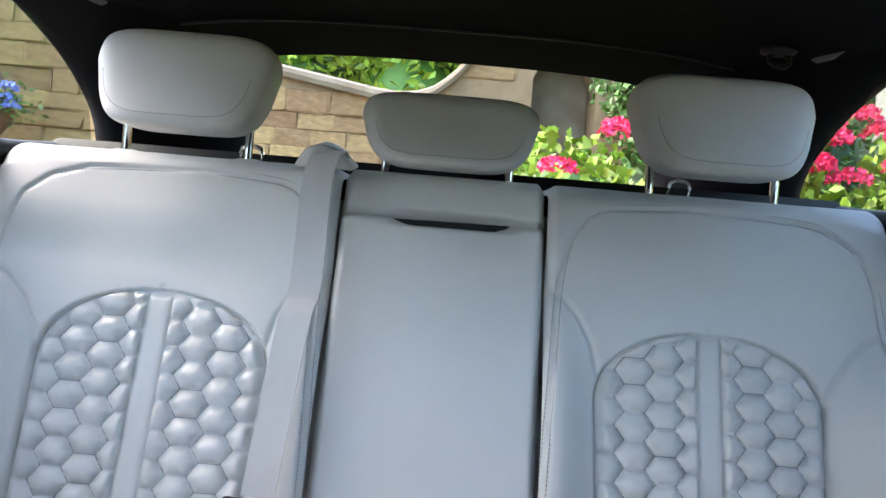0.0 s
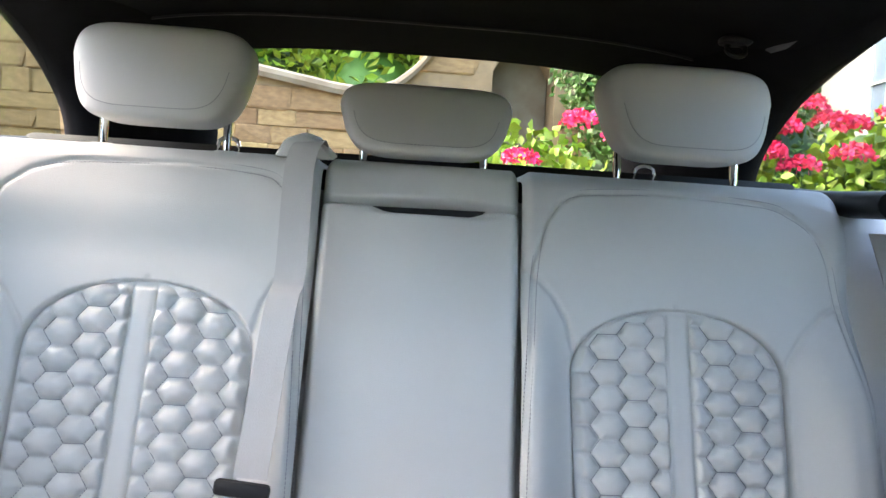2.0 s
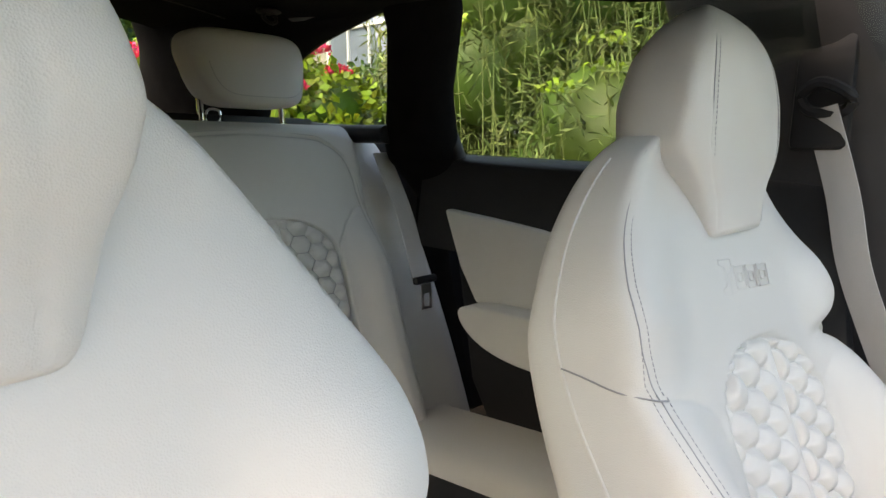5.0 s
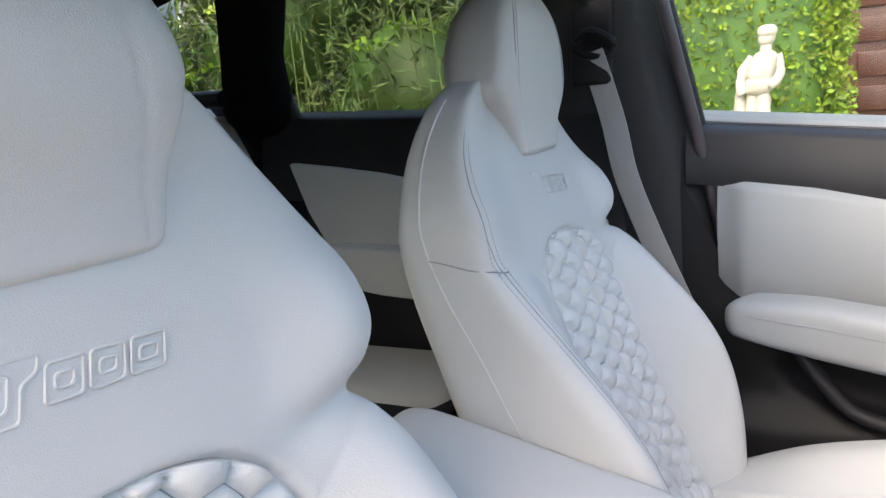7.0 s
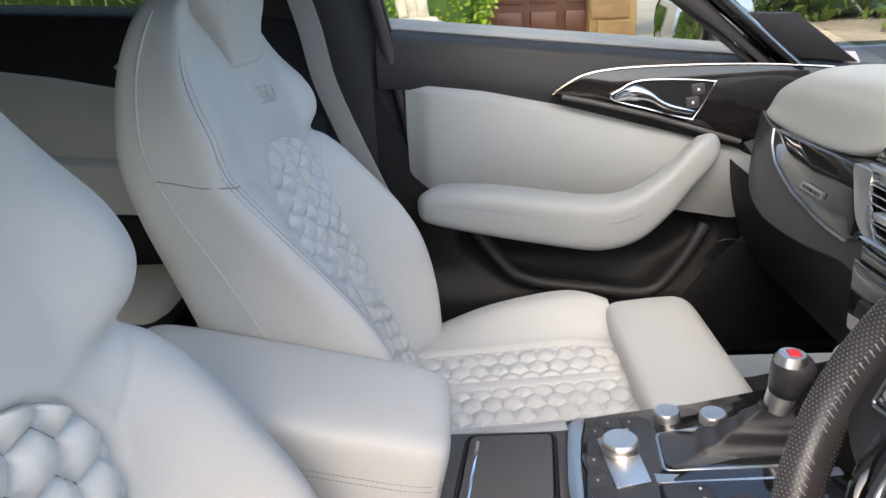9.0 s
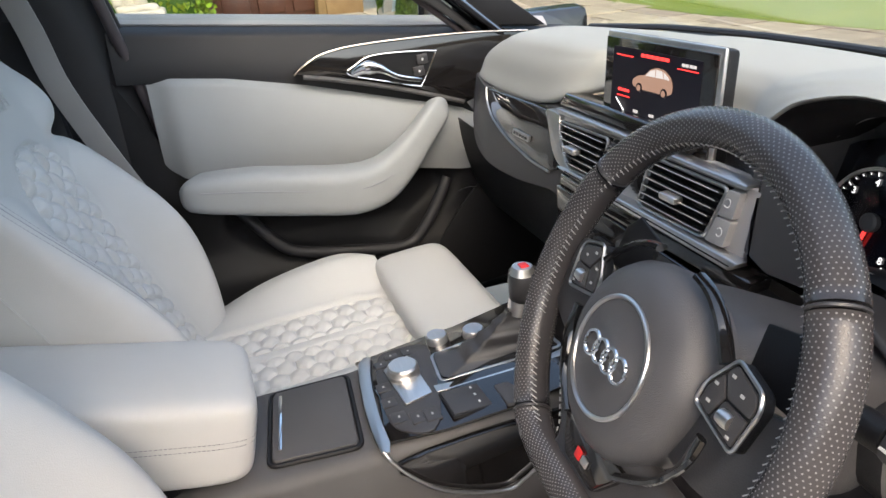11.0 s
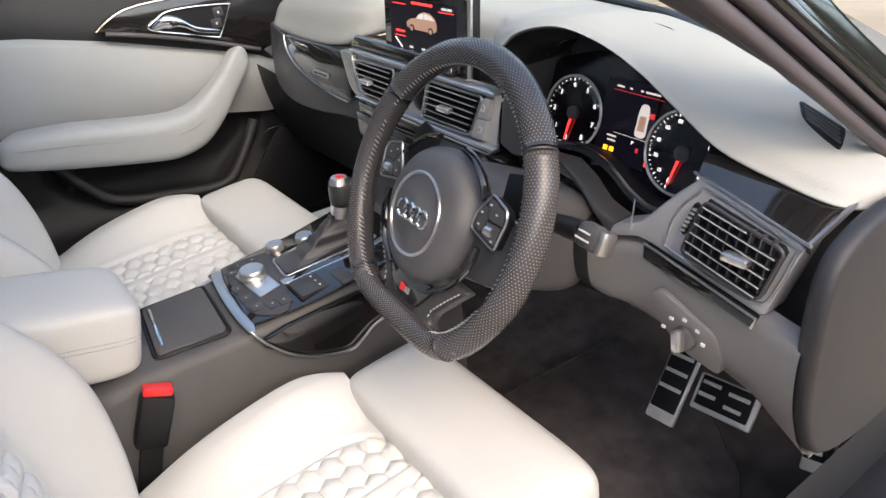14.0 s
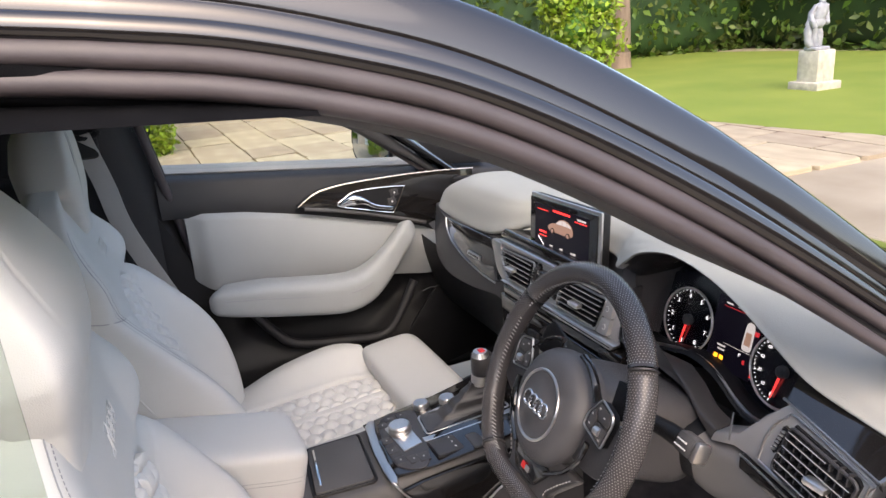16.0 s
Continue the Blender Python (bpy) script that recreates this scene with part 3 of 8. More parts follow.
def outer_section(side):
    """One outer place: side -1 behind the driver, 1 behind the passenger."""
    cols = np.linspace(-0.208, 0.268, 190)
    rows = np.linspace(-0.60, 0.19, 300)
    t, s = np.meshgrid(rows, cols, indexing="ij")
    half = arch_half(t, -0.128, 0.143, 0.0)
    h = 0.010 * sstep(-0.10, -0.02, t) * sstep(0.06, 0.03, t)
    h = h - 0.020 * sstep(0.003, -0.006, np.abs(s) - half) * (t < -0.12)
    rise = sstep(0.0, 0.07, s - 0.140) * sstep(-0.10, -0.26, t) + 0.75 * sstep(0.0, 0.05, -s - 0.140) * sstep(-0.08, -0.22, t)
    h = h + 0.030 * rise
    h = h - 0.0035 * np.exp(-(line_dist(s, t, HEM) / 0.0028) ** 2) - 0.004 * np.exp(-(line_dist(s, t, WING_IN) / 0.0032) ** 2) - 0.004 * np.exp(-(line_dist(s, t, WING_OUT) / 0.0032) ** 2)
    h = h - 0.014 * np.clip((-s - 0.194) / 0.014, 0, 1) ** 2.2
    h = h - 0.050 * np.clip((s - 0.222) / 0.046, 0, 1) ** 2
    h = h + 0.0012 * np.sin(s * 31 + side) * np.sin(t * 23 + 1.3 * side)
    top_drop = 0.035 * np.clip((s - 0.16) / 0.108, 0, 1) ** 2
    P = rb_rolled(side * (s + 0.345), t - top_drop * sstep(-0.05, 0.05, t), h)
    sec = part("backrest_section", grid(P, flip=side < 0), LEATHER, bench, sharp=0)
    # quilted insert
    v, u = np.meshgrid(np.linspace(0, 1, 190), np.linspace(-1, 1, 130), indexing="ij")
    tt = -0.545 + v * (0.545 - 0.1285)
    hw = arch_half(tt, -0.128, 0.141, 0.0)
    ss = u * hw
    strip = np.abs(ss) - 0.0155
    q = 0.0125 * hexes(ss - 0.0185, tt - 0.004, 0.0370, 0.0335) * sstep(0.0, 0.004, strip)
    q = np.where(strip < 0, 0.006 * np.sqrt(np.clip(1 - (ss / 0.0155) ** 4, 0, 1)), q)
    q = q * sstep(0, 0.012, hw - np.abs(ss)) * sstep(0, 0.012, -0.1285 - tt) + 0.004 * np.cos(np.clip(ss / 0.14, -1, 1) * 1.5) - 0.010
    part("quilted_insert", grid(rb(side * (ss + 0.345), tt, q), flip=side < 0), PERF, bench, "honeycomb quilted pale grey leather", sharp=0)
    geos = []
    for (a0, b0), (a1, b1) in hex_edges(0.0370, 0.0335, -0.16, 0.16, -0.56, -0.10):
        a0, a1, b0, b1 = a0 + 0.0185, a1 + 0.0185, b0 + 0.004, b1 + 0.004
        okay = all(abs(a) < float(arch_half(np.array(b), -0.128, 0.141, 0.0)) - 0.004 and abs(a) > 0.0175 and b < -0.134 and b > -0.53 for a, b in ((a0, b0), (a1, b1)))
        if okay:
            base_h = lambda a: 0.004 * math.cos(min(1, max(-1, a / 0.14)) * 1.5) - 0.010 + 0.0012
            geos.append(tube([rb(np.array(side * (a + 0.345)), np.array(b), np.array(base_h(a))) for a, b in ((a0, b0), (a1, b1))], 0.0009, 4))
    tagged(part("quilt_stitching", join(*geos), THREAD, bench, sharp=0), kind="stuff")
    for line, off in ((HEM, 0.0045), (HEM, -0.0045)):
        pts = smooth_path([(a, b, 0) for a, b in line], 6)
        keep = [p for p in pts if p[1] > -0.42]
        moved = []
        for i, p in enumerate(keep):
            d = keep[min(i + 1, len(keep) - 1)] - keep[max(i - 1, 0)]
            d /= np.linalg.norm(d) + 1e-9
            moved.append((p[0] - d[1] * off, p[1] + d[0] * off))
        hh = [0.010 * float(sstep(-0.10, -0.02, m[1]) * sstep(0.06, 0.03, m[1])) + 0.030 * float(sstep(0, 0.07, m[0] - 0.14) * sstep(-0.10, -0.26, m[1]) + 0.75 * sstep(0, 0.05, -m[0] - 0.14) * sstep(-0.08, -0.22, m[1])) - 0.05 * float(np.clip((m[0] - 0.222) / 0.046, 0, 1) ** 2) for m in moved]
        geo = stitches([rb_rolled(np.array(side * (m[0] + 0.345)), np.array(m[1] - 0.035 * np.clip((m[0] - 0.16) / 0.108, 0, 1) ** 2 * sstep(-0.05, 0.05, m[1])), np.array(h_ - 0.0008)) for m, h_ in zip(moved, hh)])
        part("stitching", geo, THREAD, bench, sharp=0)
    # child-seat fixing slot and its oval trim on the top edge
    part("oval_trim", tube([rb_rolled(np.array(side * (0.345 + 0.135 + 0.042 * math.cos(a))), np.array(0.088 + 0.016 * math.sin(a)), np.array(-0.004)) for a in np.linspace(0, 2 * math.pi, 28, endpoint=False)], 0.0022, 6, closed=True), LEATHER, bench)
    part("release_slot", [*pillow(rb_rolled(np.array(side * 0.465), np.array(0.094), np.array(-0.006)), (0.026, 0.012, 0.006), 0.8, 0.8, nu=8, nv=16)], BLACKPLA, bench, "black slot")
    # side cushion between the place and the door
    loops = []
    for k, (t_, w0, w1, hh) in enumerate([(-0.60, 0.555, 0.775, 0.0), (-0.45, 0.555, 0.772, 0.0), (-0.25, 0.555, 0.762, -0.005), (-0.10, 0.555, 0.742, -0.012), (-0.02, 0.555, 0.722, -0.018), (0.035, 0.56, 0.700, -0.026), (0.058, 0.575, 0.680, -0.040)]):
        c, w = (w0 + w1) / 2, (w1 - w0) / 2
        loops.append([rb(np.array(side * (c + w * math.copysign(abs(math.cos(a)) ** 0.6, math.cos(a)))), np.array(t_), np.array(hh - 0.10 + 0.10 * math.copysign(abs(math.sin(a)) ** 0.6, math.sin(a)))) for a in np.linspace(0, 2 * math.pi, 28, endpoint=False)])
    dense = [smooth_path([lp[j] for lp in loops], 6) for j in range(28)]
    part("side_bolster", loft(np.swapaxes(np.array(dense), 0, 1), flip=side > 0), LEATHER, bench)
    return sec


for sd in (-1, 1):
    outer_section(sd)

# centre place: fixed top strip and folding armrest
rows, cols = np.linspace(-0.004, 0.19, 90), np.linspace(-0.134, 0.134, 80)
t, s = np.meshgrid(rows, cols, indexing="ij")
h = -0.016 * np.clip((np.abs(s) - 0.122) / 0.012, 0, 1) ** 2 - 0.010 * sstep(0.006, -0.004, t)
dip = np.exp(-((s - 0.01) / 0.075) ** 6) * sstep(0.010, -0.004, t)
part("backrest_top", grid(rb_rolled(s, t, h - 0.02 * dip)), LEATHER, bench, sharp=0)
rows, cols = np.linspace(-0.445, -0.004, 150), np.linspace(-0.134, 0.134, 90)
t, s = np.meshgrid(rows, cols, indexing="ij")
edge = np.maximum(np.abs(s) - 0.123, 0) / 0.011
h = 0.006 - 0.016 * edge ** 2 - 0.014 * np.clip((t + 0.014) / 0.010, 0, 1) ** 2 - 0.02 * np.clip((-0.432 - t) / 0.013, 0, 1) ** 2 + 0.003 * np.cos(s * 12) + 0.001 * np.sin(t * 21)
h = h - 0.022 * np.exp(-((s - 0.012) / 0.078) ** 8) * sstep(-0.022, -0.010, t)
part("folding_armrest", grid(rb(s, t, h)), LEATHER, bench, "folded-up centre armrest with a black pull slot", sharp=0)
part("pull_slot", prism([tuple(rb(np.array(a), np.array(b), np.array(-0.012))) for a, b in ((-0.066, -0.004), (0.088, -0.002), (0.060, -0.016), (-0.040, -0.018))], tuple(RB_N * -0.01)), BLACKPLA, bench)
part("lower_centre_pad", grid(rb(*np.meshgrid(np.linspace(-0.130, 0.130, 20), np.linspace(-0.60, -0.452, 14)), -0.004)), LEATHER, bench, sharp=0)
part("seat_gap", box((0, 1.02, 0.80), (0.31, 0.06, 0.62), 0.01, rotm(-18)), LEATHER, bench)
part("backrest_shell", box((0, 1.085, 0.83), (1.24, 0.05, 0.70), 0.02, rotm(-18)), BLACKPLA, bench)
# cushion
y_, x_ = np.meshgrid(np.linspace(0, 1, 50), np.linspace(-0.66, 0.66, 120), indexing="ij")
front = sstep(0.16, 0.0, y_)
zz = 0.585 - 0.02 * y_ - 0.13 * front ** 2 - 0.02 * np.exp(-((np.abs(x_) - 0.345) / 0.10) ** 4) - 0.008 * np.exp(-((np.abs(x_) - 0.14) / 0.006) ** 2)
part("seat_cushion", grid(np.stack([x_, 0.31 + 0.54 * y_, zz - 0.02 * (1 - y_)], -1)), LEATHER, bench, sharp=0)
part("cushion_base", box((0, 0.58, 0.42), (1.30, 0.48, 0.26), 0.02), BLACKPLA, bench)


def headrest(name_label, cx, w, zlo, zhi, y0, narrow):
    """A stuffed headrest on two chrome posts."""
    hr = thing("rear_headrest", (cx, y0, zlo - 0.05), name_label, "headrest", "rear headrests")

    def shape(P):
        zz = P[..., 2] / ((zhi - zlo) / 2)
        P[..., 1] += np.where(P[..., 1] < 0, 1, 0) * 0.006 * (1 - zz ** 2) + 0.020 * zz
        P[..., 0] *= 1 - narrow * np.clip((0.35 - zz) / 1.35, 0, 1) ** 1.5 - 0.05 * np.clip(zz, 0, 1) ** 3
        return P
    part("cushion", pillow((cx, y0, (zlo + zhi) / 2), (w, 0.105, zhi - zlo), 0.36, 0.40, 0, fn=shape, nu=44, nv=72), LEATHER, hr, sharp=0)
    # stitched seam round the front face
    pts = []
    for a in np.linspace(math.pi * 1.0, math.pi * 2.0, 60):
        zq = (zlo + zhi) / 2 + 0.004 + (zhi - zlo) * 0.40 * math.copysign(abs(math.sin(a)) ** 0.5, math.sin(a))
        tap = 1 - narrow * max(0.0, (0.35 - (zq - (zlo + zhi) / 2) / ((zhi - zlo) / 2)) / 1.35) ** 1.5
        pts.append((cx + (w * 0.415) * tap * math.copysign(abs(math.cos(a)) ** 0.35, math.cos(a)), y0 - 0.0545 + 0.004, zq))
    part("stitching", stitches([(p[0], p[1] + 0.020 * ((p[2] - (zlo + zhi) / 2) / ((zhi - zlo) / 2)), p[2]) for p in pts]), THREAD, hr, sharp=0)
    for k in (-1, 1):
        px_ = cx + k * w * 0.355
        part("post", tube([(px_, y0 + 0.012, zlo + 0.03), (px_, y0 + 0.006, zlo - 0.075)], 0.0062, 12), CHROME, hr, "chrome post")
        part("post_guide", lathe([(0.026, -0.006), (0.027, 0.0), (0.024, 0.006), (0.012, 0.009)], (px_, y0 + 0.006, zlo - 0.036 if narrow > 0.2 else zlo - 0.028), (0, -0.1, 1), 20), LEATHER, hr)
    return hr


headrest("pale grey leather outer headrest raised on chrome posts", -0.372, 0.246, 1.174, 1.315, 1.075, 0.24)
headrest("pale grey leather outer headrest raised on chrome posts", 0.378, 0.252, 1.170, 1.314, 1.075, 0.26)
headrest("low pale grey leather centre headrest on the bench top", 0.0, 0.244, 1.150, 1.254, 1.055, 0.24)
# seat latch loops behind the outer headrests
for sx in (-0.298, 0.352):
    part("seat_latch", tube(smooth_path([(sx - 0.014, 1.15, 1.13), (sx - 0.014, 1.15, 1.168), (sx + 0.014, 1.15, 1.168), (sx + 0.014, 1.15, 1.13)], 4), 0.0035, 8), CHROME, bench, "chrome loop")


def rear_belt(side, top, mid, low, label):
    b = thing("seat_belt", low, label, "seat belt", "rear seat belts")
    path = smooth_path([top, mid, low], 12)
    part("webbing", ribbon(path, 0.046, 0.0016, (1, 0, 0)), BELT, b)
    d = np.array(low)
    part("stop_bar", box(d + np.array((0, -0.012, 0)), (0.066, 0.014, 0.016), 0.005, rotm(-15, 0, side * 4)), BLACKPLA, b, "black plastic tongue holder")
    t_ = d + np.array((0, -0.016, -0.034))
    part("tongue", join(box(t_ + np.array((-0.011, 0, 0)), (0.006, 0.003, 0.052), 0.001), box(t_ + np.array((0.011, 0, 0)), (0.006, 0.003, 0.052), 0.001), box(t_ + np.array((0, 0, -0.023)), (0.028, 0.003, 0.007), 0.001), box(t_ + np.array((0, 0, 0.016)), (0.028, 0.003, 0.02), 0.001)), SILVER, b, "steel tongue")
    return b


rear_belt(1, (0.628, 0.965, 1.085), (0.635, 0.905, 0.96), (0.636, 0.862, 0.828), "pale grey rear seat belt hanging beside the bench with steel tongue")
mb = thing("seat_belt", (-0.165, 0.96, 1.10), "pale grey centre seat belt running down from the bench top", "seat belt", "rear seat belts")
part("webbing", ribbon(smooth_path([(-0.150, 1.035, 1.150), (-0.152, 0.985, 1.158), (-0.160, 0.955, 1.120), (-0.158, 0.915, 0.99), (-0.165, 0.89, 0.94), (-0.178, 0.835, 0.76)], 10), 0.038, 0.0016, (1, 0, 0.12)), BELT, mb)
part("outlet_cover", prism([(-0.200, 0.985, 1.135), (-0.186, 0.985, 1.160), (-0.166, 0.985, 1.168), (-0.146, 0.985, 1.162), (-0.118, 0.985, 1.135)], (0, 0.06, 0.01), 0.006), LEATHER, mb)
part("stop_bar", box((-0.184, 0.823, 0.752), (0.062, 0.016, 0.018), 0.005, rotm(-15, 6, 0)), BLACKPLA, mb, "black plastic tongue holder")

# ---- front seats ----
def seat_profiles():
    W = [(-0.50, 0.235), (-0.42, 0.250), (-0.33, 0.262), (-0.24, 0.268), (-0.15, 0.262), (-0.08, 0.250), (-0.045, 0.240), (-0.022, 0.231), (0.0, 0.240), (0.025, 0.250), (0.06, 0.251), (0.09, 0.243), (0.13, 0.217), (0.16, 0.193), (0.19, 0.168), (0.21, 0.148), (0.225, 0.128), (0.24, 0.105), (0.26, 0.075), (0.285, 0.045), (0.31, 0.025), (0.335, 0.01)]
    WL = [(-0.50, 0.235), (-0.42, 0.250), (-0.33, 0.262), (-0.24, 0.268), (-0.15, 0.264), (-0.08, 0.258), (0.0, 0.253), (0.06, 0.248), (0.09, 0.240), (0.13, 0.217), (0.16, 0.193), (0.19, 0.168), (0.205, 0.150), (0.215, 0.132), (0.225, 0.104), (0.235, 0.07), (0.26, 0.05), (0.285, 0.04), (0.31, 0.025), (0.335, 0.01)]
    B = [(-0.50, 0.050), (-0.40, 0.085), (-0.30, 0.100), (-0.22, 0.088), (-0.15, 0.062), (-0.08, 0.034), (-0.045, 0.016), (-0.022, 0.000), (0.0, 0.020), (0.025, 0.028), (0.06, 0.022), (0.10, 0.006), (0.16, -0.006), (0.22, -0.012), (0.335, -0.02)]
    L = [(-0.50, 0.070), (-0.40, 0.095), (-0.27, 0.096), (-0.215, 0.087), (-0.17, 0.073), (-0.10, 0.045), (-0.05, 0.025), (0.0, 0.007), (0.03, 0.012), (0.06, 0.018), (0.10, 0.012), (0.14, 0.004), (0.18, -0.002), (0.22, -0.010), (0.335, -0.02)]
    C = [(-0.50, 0.004), (-0.35, -0.006), (-0.15, -0.005), (0.0, 0.0), (0.10, 0.0), (0.15, -0.006), (0.20, -0.018), (0.24, -0.030), (0.335, -0.03)]
    K = [(-0.50, -0.120), (-0.30, -0.155), (-0.10, -0.156), (0.05, -0.142), (0.13, -0.112), (0.20, -0.078), (0.26, -0.045), (0.335, -0.035)]
    E = [(-0.50, -0.015), (-0.25, 0.000), (-0.10, -0.010), (-0.045, -0.030), (-0.022, -0.050), (0.0, -0.028), (0.04, -0.024), (0.10, -0.036), (0.17, -0.036), (0.335, -0.03)]
    F = [(-0.50, -0.035), (-0.25, -0.045), (-0.10, -0.062), (0.0, -0.078), (0.08, -0.078), (0.15, -0.060), (0.22, -0.040), (0.335, -0.03)]
    return [tuple(np.array(smooth_path([(a, b, 0) for a, b in q], 8))[:, :2].T) for q in (W, B, C, K, E, L, F, WL)]


SEAT_W, SEAT_B, SEAT_C, SEAT_K, SEAT_E, SEAT_L, SEAT_F, SEAT_WL = seat_profiles()


def seat_half(a, t):
    """Half width on the side that a lies on."""
    return np.where(np.asarray(a) < 0, np.interp(t, *SEAT_WL), np.interp(t, *SEAT_W))


def seat_front(a, t):
    """How far the padded face stands out at across a, height t."""
    w = seat_half(a, t)
    b = np.where(np.asarray(a) < 0, np.interp(t, *SEAT_L), np.interp(t, *SEAT_B))
    c = np.interp(t, *SEAT_C)
    k = np.abs(a) / w
    return c + (b - c) * np.where(np.asarray(a) < 0, sstep(0.54, 0.97, k), sstep(0.48, 0.86, k))


def seat_edge(a, t):
    return np.where(np.asarray(a) < 0, np.interp(t, *SEAT_F), np.interp(t, *SEAT_E))


def seat_surface(a, t):
    """The face with its rounded flanks."""
    w = seat_half(a, t)
    ca = np.clip(np.abs(a) / w, 0, 1) ** (1 / 0.55)
    mid = seat_edge(a, t)
    return mid + (seat_front(a, t) - mid) * np.sqrt(1 - ca * ca) ** np.where(np.asarray(a) < 0, 0.22, 0.42)


# the headrest cap: half width, front, back and side edge over the height
CAP_W = tuple(np.array(smooth_path([(0.117, 0.062, 0), (0.121, 0.070, 0), (0.14, 0.076, 0), (0.155, 0.084, 0), (0.17, 0.096, 0), (0.185, 0.113, 0), (0.20, 0.128, 0), (0.215, 0.134, 0), (0.235, 0.131, 0), (0.26, 0.124, 0), (0.285, 0.112, 0), (0.305, 0.099, 0), (0.325, 0.080, 0), (0.34, 0.060, 0), (0.352, 0.037, 0), (0.361, 0.010, 0)], 5))[:, :2].T)
CAP_F = tuple(np.array(smooth_path([(0.117, 0.002, 0), (0.122, 0.011, 0), (0.145, 0.017, 0), (0.17, 0.021, 0), (0.20, 0.025, 0), (0.25, 0.026, 0), (0.30, 0.022, 0), (0.33, 0.012, 0), (0.35, -0.004, 0), (0.361, -0.020, 0)], 5))[:, :2].T)
CAP_B = ((0.119, 0.17, 0.20, 0.25, 0.30, 0.335, 0.352, 0.361), (-0.035, -0.060, -0.085, -0.090, -0.082, -0.062, -0.046, -0.030))
CAP_E = ((0.117, 0.14, 0.16, 0.19, 0.21, 0.235, 0.26, 0.30, 0.34, 0.361), (-0.006, -0.006, -0.008, -0.010, -0.012, -0.008, -0.004, -0.004, -0.014, -0.026))
CAP_SEAM_T, CAP_SEAM_A = (0.117, 0.135, 0.15, 0.18, 0.21, 0.25, 0.30, 0.345, 0.361), (0.90, 0.86, 0.82, 0.78, 0.72, 0.74, 0.78, 0.80, 0.80)
YOKE_SEAM_IN = [(0.250, 0.012), (0.246, 0.003), (0.238, -0.002), (0.215, -0.008), (0.190, -0.016), (0.165, -0.026), (0.150, -0.042), (0.142, -0.07), (0.140, -0.14), (0.138, -0.5)]
YOKE_SEAM = [(0.236, -0.022), (0.205, -0.036), (0.170, -0.050), (0.140, -0.070), (0.124, -0.105), (0.120, -0.17), (0.120, -0.5)]


